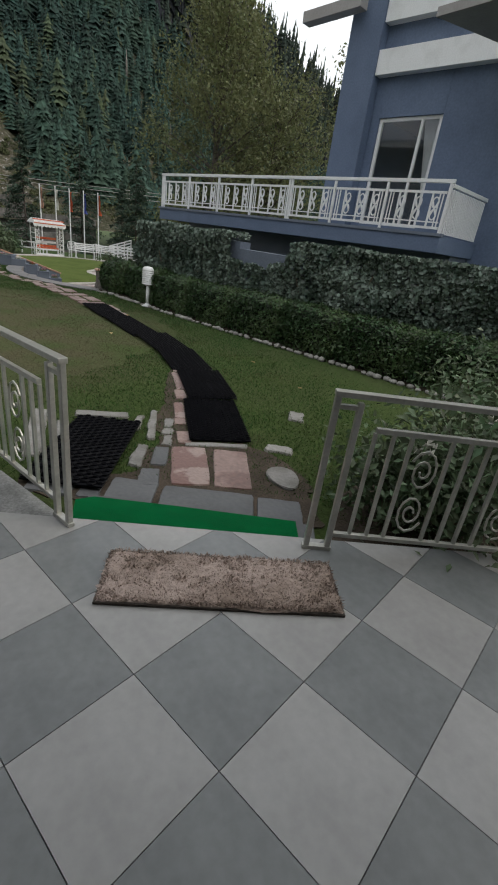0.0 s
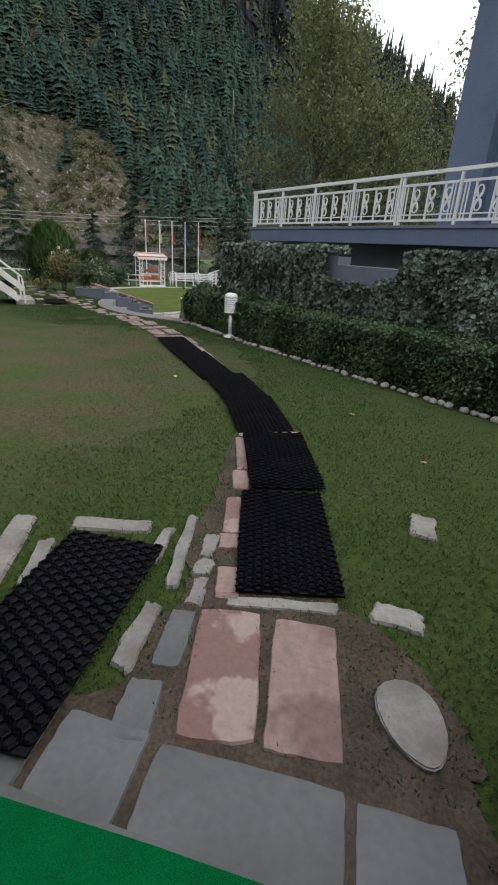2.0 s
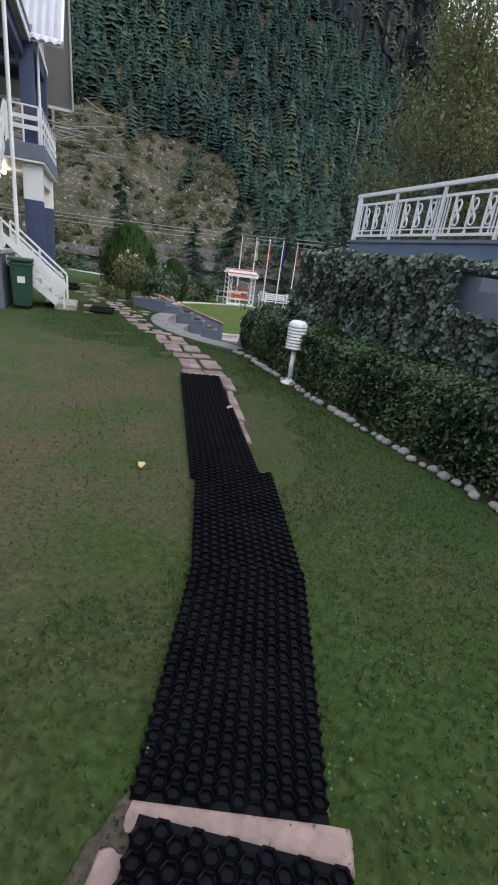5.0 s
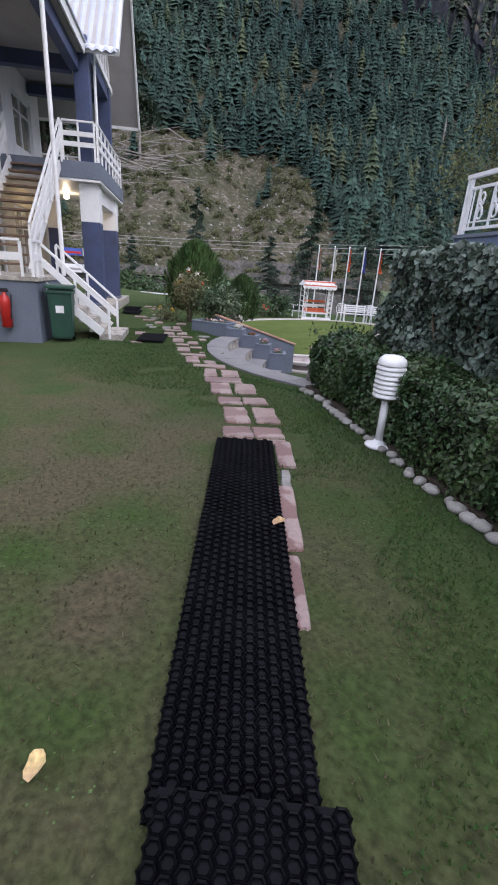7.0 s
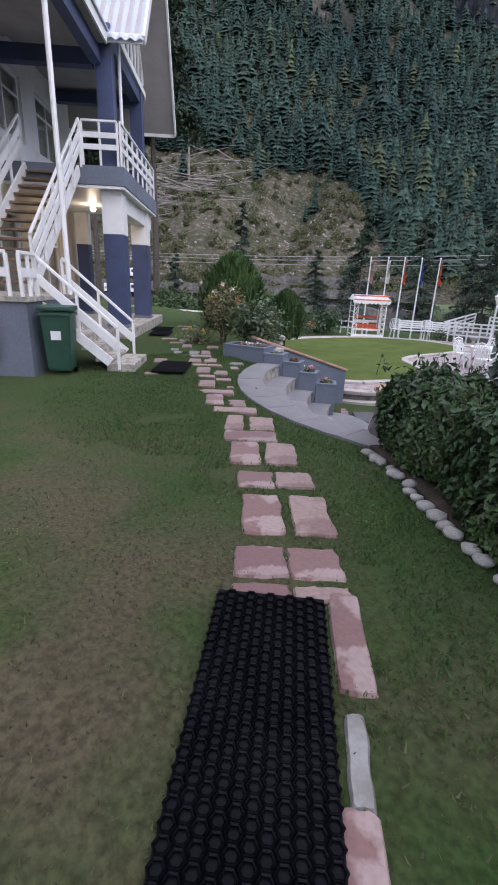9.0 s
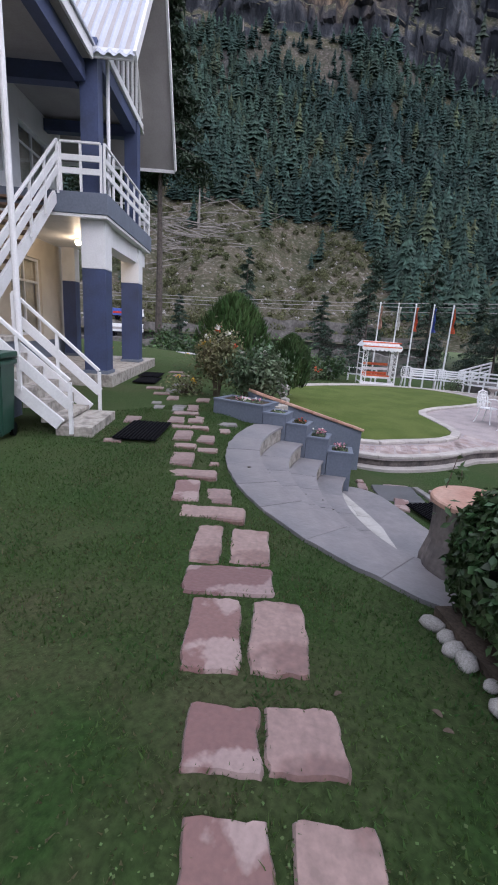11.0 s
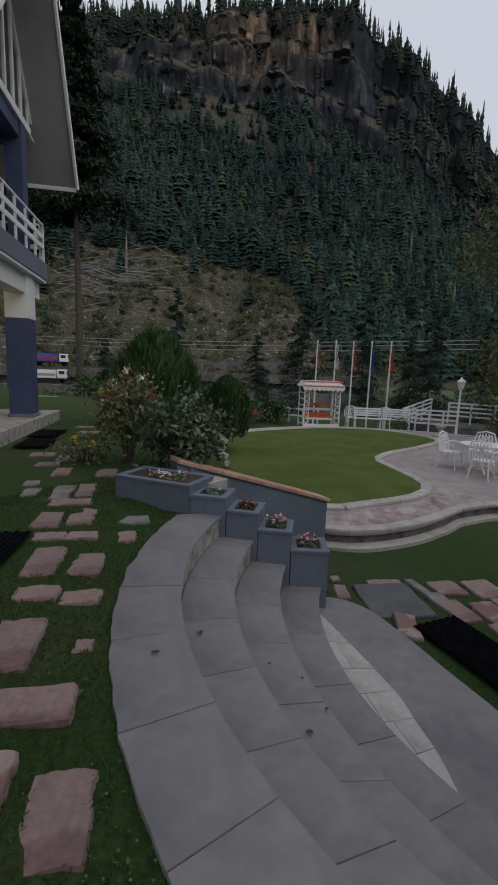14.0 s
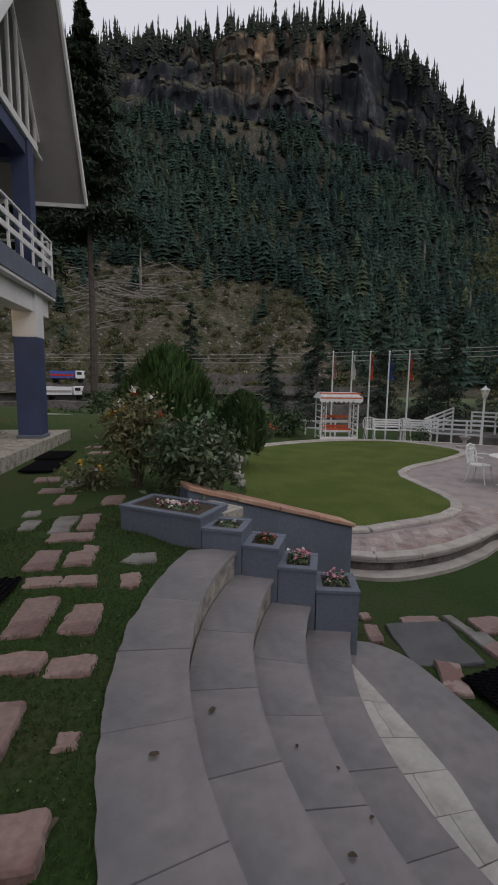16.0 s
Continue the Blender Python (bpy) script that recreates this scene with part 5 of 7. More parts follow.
for k in range(7):
    x0 = 0.04 + 1.2 * k
    terrace_panel(x0 + 0.04, x0 + 1.16)
    for dx in (-0.025, 0.045) if k in (0, 4) else (0.0,):
        bp("railing_post", boxed(x0 + dx - 0.022, x0 + dx + 0.022, 0.008, 0.052, 1.96, 2.78), M_WHITE)
bp("railing_post", boxed(8.42, 8.47, 0.008, 0.052, 1.96, 2.78), M_WHITE)
bp("top_rail", boxed(-0.03, 8.49, 0.0, 0.06, 2.78, 2.84, bevel=0.006), M_WHITE)
for k in range(20):
    bp("railing_slat", boxed(8.44, 8.47, 0.12 + 0.08 * k, 0.155 + 0.08 * k, 2.0, 2.7), M_WHITE)
bp("side_rail", boxed(8.43, 8.48, 0.062, 1.74, 2.72, 2.78), M_WHITE)

# ---- ivy wall, hedge, edging stones ----
IVY_A, IVY_D = Vector((-3.08, 11.22)), Vector((0.757, -0.653))
IVY_N = Vector((-0.653, -0.757))
IVY_M = pose(IVY_A.x, IVY_A.y, 0, 0, 0, math.degrees(math.atan2(IVY_D.y, IVY_D.x)))
ivy = empty("ivy_wall", "low blue garden wall overgrown with dark glossy ivy", "wall", IVY_M)
part("masonry", boxed(0.1, 3.05, 0.12, 0.4, -0.3, 1.42), M_BLUE2, ivy)
part("masonry", boxed(3.05, 4.36, 0.12, 0.4, -0.3, 1.3), M_BLUE2, ivy)
part("masonry", boxed(4.36, 11.0, 0.12, 0.4, -0.3, 1.42), M_BLUE2, ivy)


def ivy_leaves():
    rng = np.random.default_rng(8)
    pts, nor = [], []
    while len(pts) < 27000:
        s, z = rng.uniform(-0.15, 9.5), rng.uniform(0.1, 1.62)
        top = 1.55 + 0.07 * noise.noise((s * 1.7, 0, 4))
        if z > top:
            continue
        if 2.95 < s < 4.45:
            edge = 1.05 + 0.3 * abs((s - 3.7) / 0.75) ** 3 + 0.22 * noise.noise((s * 3.1, 1, 0)) + 0.1 * noise.noise((s * 9, 4, 0))
            if z > edge:
                continue
        bulge = 0.12 + 0.16 * noise.noise((s * 1.4, z * 1.8, 0)) + 0.05 * noise.noise((s * 5, z * 5, 2))
        pts.append((s, 0.1 - bulge - rng.uniform(0, 0.08), z))
        nor.append((0, -1.0, 0.45))
    for _ in range(4500):
        s = rng.uniform(-0.15, 9.5)
        if 2.95 < s < 4.45:
            continue
        pts.append((s, rng.uniform(-0.1, 0.5), 1.5 + 0.07 * noise.noise((s * 1.7, 0, 4)) + rng.uniform(-0.03, 0.05)))
        nor.append((0, -0.4, 1.0))
    for _ in range(2200):
        pts.append((-0.08 - rng.uniform(0, 0.1), rng.uniform(-0.05, 1.6), rng.uniform(0.0, 1.5)))
        nor.append((-1, 0, 0.4))
    scatter("ivy_leaves", np.array(pts), np.array(nor), (0.045, 0.1), M_IVY, ivy, seed=3, spread=0.6, aspect=0.9, fold=0.35, kind="stuff")
    st = bmesh.new()
    for k in range(14):
        s = 0.1 + 0.66 * k
        if 2.8 < s < 4.6:
            continue
        p = [(s + 0.12 * math.sin(q + k), 0.03 - 0.02 * q, 0.1 + 0.28 * q) for q in range(5)]
        tube(st, p, 0.012, 5)
    part("ivy_stems", st, M_TWIG, ivy)


part("masonry", boxed(0.1, 0.38, 0.41, 1.7, -0.5, 1.4), M_BLUE2, ivy)
ivy_leaves()

HEDGE_A = Vector((-4.15, 11.42))
HEDGE_M = pose(HEDGE_A.x, HEDGE_A.y, 0, 0, 0, math.degrees(math.atan2(-5.2, 5.95)))


def hedge_bush(k, s0, s1, deep, top, dens, label):
    m = HEDGE_M @ pose((s0 + s1) / 2, deep / 2 - 0.08, 0)
    z0 = ground_z(m.translation.x, m.translation.y)
    m.translation.z = z0
    ob = empty("hedge", label, "hedge", m, "clipped hedge")
    rng = np.random.default_rng(100 + k)
    l = s1 - s0
    # dark solid behind the leaves: the hedge's inner shade put into colour
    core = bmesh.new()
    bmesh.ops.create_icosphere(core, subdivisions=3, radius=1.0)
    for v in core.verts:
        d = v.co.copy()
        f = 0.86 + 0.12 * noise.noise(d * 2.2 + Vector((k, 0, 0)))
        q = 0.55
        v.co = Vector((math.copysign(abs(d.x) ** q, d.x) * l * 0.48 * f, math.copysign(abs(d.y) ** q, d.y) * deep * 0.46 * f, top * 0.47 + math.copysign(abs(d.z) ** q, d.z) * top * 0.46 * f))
    part("shade_core", core, M_SHADE_CORE, ob)
    n = int(dens * l * 1.25)
    q = rng.uniform(-1, 1, (n, 3))
    face = rng.choice(4, n, p=(0.46, 0.34, 0.1, 0.1))
    q[face == 0, 1] = -1
    q[face == 1, 2] = 1
    q[face == 2, 0] = -1
    q[face == 3, 0] = 1
    d = q.copy()
    if k == 0:
        q /= np.linalg.norm(q, axis=1)[:, None] ** 0.75
    # round the edges and let the clipped face swell and sink
    q *= (1 - 0.1 * (np.abs(q[:, [1]]) * np.abs(q[:, [2]])) ** 2) * (1 - 0.05 * np.abs(q[:, [0]]) ** 4)
    lump = np.array([[0.14 * noise.noise((p[0] * l * 1.6 + k * 3.1, p[1] * 1.5, p[2] * 1.7)) + 0.07 * noise.noise((p[0] * l * 5 + k, p[1] * 4, p[2] * 4))] for p in q])
    rad = 1 + rng.normal(-0.02, 0.06, (n, 1)) + lump
    pos = q * np.array([l * 0.5, deep * 0.5, top * 0.5])
    pos[:, 1:] *= rad
    pos += np.array([0, 0, top * 0.5])
    ok = pos[:, 2] > 0.02
    pos, nr = pos[ok], (d * 0.6 + np.array([0, 0, 0.5]))[ok]
    scatter("leaves", pos, nr, (0.04, 0.085) if k < 2 else (0.032, 0.068), M_LEAF, ob, seed=k, spread=0.6, aspect=0.5, kind="stuff")
    # upright shoots that have outgrown the last clipping
    tips, ups = [], []
    shoots = bmesh.new()
    for q in range(int(l * (34 if k < 2 else 22))):
        x, y, hgt = rng.uniform(-l * 0.46, l * 0.46), rng.uniform(-deep * 0.5, deep * 0.42), rng.uniform(0.05, 0.2 if k < 2 else 0.13)
        foot = Vector((x, y, top * (0.86 if y > -deep * 0.35 else rng.uniform(0.45, 0.9))))
        tip = foot + Vector((rng.normal(0, 0.03), rng.normal(-0.03, 0.04), hgt))
        tube(shoots, [foot, tip], [0.004, 0.002], 4)
        for u in np.linspace(0.25, 1.0, 6):
            tips.append(np.array(foot.lerp(tip, float(u))) + rng.normal(0, 0.02, 3))
            ups.append(rng.normal(0, 1, 3) * np.array([1, 1, 0.4]) + np.array([0, 0, 0.6]))
    tagged(part("shoot", shoots, M_TWIG, ob), kind="stuff")
    scatter("shoot_leaves", np.array(tips), np.array(ups), (0.045, 0.085), M_LEAF, ob, seed=50 + k, spread=0.4, aspect=0.42, kind="stuff")


hedge_bush(0, -0.3, 1.2, 0.85, 0.82, 3800, "loose dark green shrub at the end of the hedge")
# the end shrub is looser than the clipped row
cuts = [1.15, 2.2, 3.4, 4.6, 5.8, 7.0, 8.2, 9.4]
for k, (a, b) in enumerate(zip(cuts, cuts[1:])):
    hedge_bush(k + 1, a - 0.05, b + 0.05, 0.72, 0.72, 3300, "clipped dark green hedge along the wall")


def edging():
    rng = random.Random(6)
    row = empty("edging_stones", "row of rounded pale stones edging the hedge bed", "edging", kind="structure")
    shapes = []
    for k in range(8):
        b = bmesh.new()
        bmesh.ops.create_icosphere(b, subdivisions=2, radius=1.0)
        for v in b.verts:
            v.co *= 1 + 0.22 * noise.noise(v.co * 1.4 + Vector((k * 7, 0, 0)))
        me = mesh_of("stone", b)
        me.shade_smooth()
        shapes.append(me)
    a, d = Vector((-4.2, 11.42)), Vector((5.95, -5.2)).normalized()
    s = 0.0
    while s < 9.2:
        big = rng.uniform(0.03, 0.056)
        x, y = a.x + d.x * s + rng.uniform(-0.03, 0.03) - 0.01, a.y + d.y * s + rng.uniform(-0.03, 0.03) - 0.11
        part("stone", shapes[rng.randrange(8)], M_STONE, row, m=pose(x, y, ground_z(x, y) + big * 0.35, 0, 0, rng.uniform(0, 360)) @ Matrix.Diagonal((big * 1.25, big, big * 0.75, 1)))
        s += big * rng.uniform(2.1, 3.0)
    bed = bmesh.new()
    p, nrm = a, Vector((-d.y, d.x))
    slab(bed, [tuple(a - nrm * 0.03), tuple(a + d * 9.5 - nrm * 0.03), tuple(a + d * 9.5 + nrm * 1.1), tuple(a + nrm * 1.1)], -0.4, [-0.12, 0.0, 0.0, -0.12])
    tagged(part("hedge_bed", bed, M_SOIL), "dark soil bed under the hedge", "soil", kind="structure")


edging()


def garden_lamp():
    x, y = -2.62, 9.94
    ob = empty("garden_lamp", "white louvred bollard garden lamp on a round foot", "lamp", pose(x, y, ground_z(x, y) + 0.005) @ Matrix.Diagonal((0.95, 0.95, 0.93, 1)))
    part("foot", lathe(bmesh.new(), [(0.125, 0), (0.125, 0.018), (0.1, 0.028), (0.05, 0.045), (0.04, 0.07)], 28), M_WHITE, ob, smooth=True)
    part("stem", lathe(bmesh.new(), [(0.036, 0.06), (0.036, 0.47)], 20), M_WHITE, ob, smooth=True)
    part("core", lathe(bmesh.new(), [(0.055, 0.46), (0.085, 0.5), (0.085, 0.74)], 24), M_SOFFIT, ob)
    for k in range(7):
        z = 0.5 + 0.042 * k
        part("louvre", lathe(bmesh.new(), [(0.098, z), (0.128, z - 0.006), (0.132, z + 0.004), (0.118, z + 0.032), (0.09, z + 0.034)], 28), M_WHITE, ob, smooth=True)
    part("cap", lathe(bmesh.new(), [(0.125, 0.785), (0.128, 0.8), (0.115, 0.84), (0.085, 0.868), (0.02, 0.878)], 28), M_WHITE, ob, smooth=True)


garden_lamp()


def stump_pedestal():
    x, y = -4.29, 12.04
    ob = empty("stump_pedestal", "dark bark-textured stump pedestal with round terracotta top", "pedestal", pose(x, y, -0.14))
    b = bmesh.new()
    n = 26
    prof = [(0.27, -0.6), (0.26, 0.0), (0.225, 0.14), (0.215, 0.28), (0.225, 0.4)]
    rings = []
    for r, z in prof:
        rings.append([b.verts.new(((r + 0.018 * noise.noise((k * 1.9, z * 4, 0)) + 0.01 * math.sin(k * 2.4)) * math.cos(2 * math.pi * k / n), (r + 0.018 * noise.noise((k * 1.9, z * 4, 0)) + 0.01 * math.sin(k * 2.4)) * math.sin(2 * math.pi * k / n), z)) for k in range(n)])
    for p, q in zip(rings, rings[1:]):
        for k in range(n):
            b.faces.new((p[k], p[(k + 1) % n], q[(k + 1) % n], q[k]))
    b.faces.new(rings[-1])
    part("stump", b, M_STAIN, ob)
    part("top_slab", lathe(bmesh.new(), [(0.24, 0.4), (0.26, 0.405), (0.26, 0.43), (0.25, 0.44)], 36), M_TERRA, ob)


stump_pedestal()


# ---- the valley side: one mountain sheet with cliff and ridge ----
EYE_C = Vector((-4.0, 9.0))
PROFILE = [(-75, 7), (-40, 6), (-15, 9), (-7, 13), (-2.3, 16.3), (0.9, 18), (3.5, 19.5), (7.5, 21.3), (10.3, 22.8), (12.5, 25.6), (14.3, 27.6), (16.6, 28.6), (18.8, 30.5), (21.9, 32.7), (25, 34.4), (30, 35.2), (34, 35.2), (39, 34.8), (44, 33.9), (49, 33.2), (54, 32.1), (60, 31.3), (75, 31), (110, 28), (150, 20)]
CLIFF_FOOT = [(-75, 4), (-15, 5), (-6, 7), (2, 10), (9.5, 13.2), (12.5, 15.9), (16.8, 19.9), (21.8, 22.4), (27, 24.8), (29.6, 26.4), (33.6, 27.2), (41.5, 28), (46.6, 28.2), (51, 27), (60, 27.2), (75, 27), (110, 24), (150, 16)]
# how high the cleared slope reaches
CLEARED = [(24, -1.5), (26.8, 4.6), (29.6, 8.6), (34.5, 11.6), (40, 11.6), (45, 12.8), (50, 13.8), (55, 13.8), (60, 12.4), (66, 11.5), (69, -1.5)]


def interp(table, a):
    return float(np.interp(a, [t[0] for t in table], [t[1] for t in table]))


def mountain_point(az, s):
    """The slope at bearing az (degrees to the left of north): s 0 to 1 from the valley floor to the cliff's foot, 1 to 2 up the cliff, 2 to 3 over the top."""
    foot, top = interp(CLIFF_FOOT, az), interp(PROFILE, az)
    jag = 0.5 * noise.noise((az * 0.16, 7.0, 0)) + 0.5 * noise.noise((az * 0.6, 3.0, 0))
    if s <= 1:
        r = 58 + 107 * s
        el = -1.5 + (foot + 1.5) * s ** 1.05
        z = 1.3 + r * math.tan(radians(el))
        amp = 4.0 * min(1.0, s * 4) * min(1.0, (1.02 - s) * 5)
        z += amp * (noise.noise((r * 0.03, az * 0.12, 0)) + 0.45 * noise.noise((r * 0.09, az * 0.35, 5)))
    elif s <= 2:
        t = s - 1
        steps = t + 0.055 * math.sin(t * 19 + 2.5 * noise.noise((az * 0.25, 0, 9)))
        r = 165 + 20 * steps + 6.0 * noise.noise((az * 0.3, t * 1.3, 2)) * (0.25 + t) * min(1, 4 * t) + 3.0 * noise.noise((az * 0.8, t * 2.6, 4)) * min(1, 4 * t) + (2.0 * noise.cell((az * 0.55 + 0.3 * t, t * 3.0, 2)) + 1.3 * noise.cell((az * 1.3, t * 7.0 + az * 0.1, 5))) * min(1, 4 * t) * min(1, 6 * (1.02 - t))
        el = foot + (top - foot + jag * t) * t
        z = 1.3 + (165 + 20 * t) * math.tan(radians(el))
    else:
        t = s - 2
        r = 185 + 90 * t
        z = 1.3 + 185 * math.tan(radians(top + jag)) - 3 * t - 14 * t * t
    a = radians(az)
    return Vector((EYE_C.x - r * math.sin(a), EYE_C.y + r * math.cos(a), z))


def mountain_material():
    m = bpy.data.materials.new("mountain_side")
    m.use_nodes = True
    nt = m.node_tree
    b = nt.nodes["Principled BSDF"]
    b.inputs["Roughness"].default_value, b.inputs["Specular IOR Level"].default_value = 0.95, 0.1
    geo, tc = nt.nodes.new("ShaderNodeNewGeometry"), nt.nodes.new("ShaderNodeTexCoord")
    sep = nt.nodes.new("ShaderNodeSeparateXYZ")
    nt.links.new(geo.outputs["Normal"], sep.inputs[0])
    def noise_node(scale, detail, rough=0.6, stretch=None):
        n = nt.nodes.new("ShaderNodeTexNoise")
        n.inputs["Scale"].default_value, n.inputs["Detail"].default_value, n.inputs["Roughness"].default_value = scale, detail, rough
        if stretch:
            mp = nt.nodes.new("ShaderNodeMapping")
            mp.inputs["Scale"].default_value = stretch
            nt.links.new(tc.outputs["Object"], mp.inputs[0])
            nt.links.new(mp.outputs[0], n.inputs["Vector"])
        else:
            nt.links.new(tc.outputs["Object"], n.inputs["Vector"])
        return n
    def ramp(src, stops):
        r = nt.nodes.new("ShaderNodeValToRGB")
        while len(r.color_ramp.elements) < len(stops):
            r.color_ramp.elements.new(0.5)
        for e, (p, c) in zip(r.color_ramp.elements, stops):
            e.position, e.color = p, (*c, 1)
        nt.links.new(src, r.inputs[0])
        return r
    def mixer(fac, a, c):
        x = nt.nodes.new("ShaderNodeMix")
        x.data_type = "RGBA"
        nt.links.new(fac, x.inputs["Factor"])
        nt.links.new(a, x.inputs["A"])
        nt.links.new(c, x.inputs["B"])
        return x.outputs["Result"]
    streak = noise_node(0.17, 8, 0.7, (1.0, 1.0, 0.42))
    rock = ramp(streak.outputs["Fac"], [(0.36, (0.017, 0.019, 0.024)), (0.52, (0.034, 0.037, 0.044)), (0.63, (0.075, 0.079, 0.088)), (0.73, (0.2, 0.195, 0.195))])
    warm = noise_node(0.07, 4)
    ochre = ramp(streak.outputs["Fac"], [(0.38, (0.03, 0.03, 0.033)), (0.5, (0.085, 0.068, 0.054)), (0.64, (0.32, 0.225, 0.145))])
    face = nt.nodes.new("ShaderNodeVectorMath")
    face.operation = "DISTANCE"
    face.inputs[1].default_value = (-108, 156, 122)
    nt.links.new(tc.outputs["Object"], face.inputs[0])
    near = nt.nodes.new("ShaderNodeMapRange")
    near.inputs["From Min"].default_value, near.inputs["From Max"].default_value = 44, 14
    nt.links.new(face.outputs["Value"], near.inputs["Value"])
    both = nt.nodes.new("ShaderNodeMath")
    both.operation = "MULTIPLY"
    nt.links.new(near.outputs["Result"], both.inputs[0])
    nt.links.new(warm.outputs["Fac"], both.inputs[1])
    wf = ramp(both.outputs[0], [(0.2, (0, 0, 0)), (0.45, (1, 1, 1))])
    rock2 = mixer(wf.outputs["Color"], rock.outputs["Color"], ochre.outputs["Color"])
    dirt_n, dirt_f = noise_node(0.12, 5), noise_node(1.4, 4)
    dirt = ramp(dirt_n.outputs["Fac"], [(0.35, (0.034, 0.046, 0.02)), (0.5, (0.076, 0.076, 0.044)), (0.65, (0.135, 0.112, 0.085))])
    scree = ramp(dirt_f.outputs["Fac"], [(0.4, (0.06, 0.062, 0.04)), (0.55, (0.125, 0.108, 0.082)), (0.68, (0.32, 0.3, 0.27))])
    soil2 = mixer(dirt_n.outputs["Fac"], dirt.outputs["Color"], scree.outputs["Color"])
    steep = nt.nodes.new("ShaderNodeMapRange")
    steep.inputs["From Min"].default_value, steep.inputs["From Max"].default_value = 0.62, 0.45
    nt.links.new(sep.outputs["Z"], steep.inputs["Value"])
    nt.links.new(mixer(steep.outputs["Result"], soil2, rock2), b.inputs["Base Color"])
    blocks = nt.nodes.new("ShaderNodeTexVoronoi")
    blocks.inputs["Scale"].default_value = 0.13
    mp2 = nt.nodes.new("ShaderNodeMapping")
    mp2.inputs["Scale"].default_value = (1, 1, 0.45)
    nt.links.new(tc.outputs["Object"], mp2.inputs[0])
    nt.links.new(mp2.outputs[0], blocks.inputs["Vector"])
    add = nt.nodes.new("ShaderNodeMath")
    nt.links.new(streak.outputs["Fac"], add.inputs[0])
    nt.links.new(blocks.outputs["Distance"], add.inputs[1])
    bump = nt.nodes.new("ShaderNodeBump")
    bump.inputs["Strength"].default_value, bump.inputs["Distance"].default_value = 1.0, 2.2
    nt.links.new(add.outputs[0], bump.inputs["Height"])
    nt.links.new(bump.outputs["Normal"], b.inputs["Normal"])
    return m


def build_mountain():
    azs = np.concatenate([np.linspace(-75, -12, 50), np.linspace(-11.5, 75, 330), np.linspace(76, 150, 50)])
    ss = np.concatenate([np.linspace(0, 1, 60), np.linspace(1.015, 2, 62), np.linspace(2.05, 3, 12)])
    co = np.array([mountain_point(a, s) for s in ss for a in azs])
    n, k = len(azs), len(ss)
    i, j = np.meshgrid(np.arange(n - 1), np.arange(k - 1))
    a = (j * n + i).reshape(-1)
    ob = raw_mesh("backdrop_mountain", co, np.stack([a, a + n, a + n + 1, a + 1], 1).reshape(-1), 4, mountain_material())
    smooth = np.ones((k - 1) * (n - 1), dtype=bool)
    smooth[60 * (n - 1):122 * (n - 1)] = False
    ob.data.polygons.foreach_set("use_smooth", smooth)
    tagged(ob, "steep forested mountainside with a bare rock cliff", "mountain", kind="structure")


build_mountain()
# hills that close the valley behind the garden
back = bmesh.new()
ring = [(EYE_C.x - 240 * math.sin(radians(a)), EYE_C.y + 240 * math.cos(radians(a)), 25 + 10 * math.sin(a * 0.08)) for a in range(145, 292, 7)]
lo = [back.verts.new((x, y, -12)) for x, y, z in ring]
hi = [back.verts.new((x * 1.1, y * 1.1, z)) for x, y, z in ring]
for k in range(len(ring) - 1):
    back.faces.new((lo[k], lo[k + 1], hi[k + 1], hi[k]))
tagged(part("backdrop_hills", back, M_THUJA), "dark wooded hills closing the valley", "hills", kind="structure")


def forest(name, spots, mat, label, seed, spikes=9, tiers=9):
    """Far conifers: stacked ragged skirts of hanging boughs on one leader, every tree one island of the mesh."""
    rng = np.random.default_rng(seed)
    t = np.array(spots)
    n, m = len(t), 2 * spikes
    h, w = t[:, 3], t[:, 4]
    lean = rng.normal(0, 0.03, (n, 2)) * h[:, None]
    turn, start = rng.uniform(0, 6.28, n), rng.uniform(0.03, 0.14, n)
    co = np.zeros((n, tiers, m + 1, 3))
    bulge = rng.uniform(0.7, 1.05, n)
    for k in range(tiers):
        f = k / tiers
        mid = t[:, :2] + lean * f
        base = t[:, 2] + h * (start + (1 - start) * f)
        r = w * (1 - f) ** bulge * rng.uniform(0.68, 1.18, n)
        co[:, k, 0, :2] = mid
        co[:, k, 0, 2] = np.minimum(base + h * (1 - start) * 1.5 / tiers, t[:, 2] + h)
        for q in range(m):
            ang = turn + k * 0.8 + 6.283 * (q + rng.uniform(-0.25, 0.25, n)) / m
            rr = r * (rng.uniform(0.65, 1.3, n) if q % 2 == 0 else rng.uniform(0.35, 0.6, n))
            co[:, k, 1 + q, 0] = mid[:, 0] + rr * np.cos(ang)
            co[:, k, 1 + q, 1] = mid[:, 1] + rr * np.sin(ang)
            co[:, k, 1 + q, 2] = base + h * (rng.uniform(-0.05, 0.02, n) if q % 2 == 0 else rng.uniform(0.01, 0.05, n))
    tri = []
    for k in range(tiers):
        c = k * (m + 1)
        tri += [(c, c + 1 + q, c + 1 + (q + 1) % m) for q in range(m)]
        if k:
            tri.append((c, c - m - 1, c + 1))
    tri = np.array(tri)
    idx = (np.arange(n)[:, None, None] * (tiers * (m + 1)) + tri[None]).reshape(-1)
    ob = raw_mesh(name, co.reshape(-1, 3), idx, 3, mat)
    tagged(ob, label, "forest", kind="stuff")


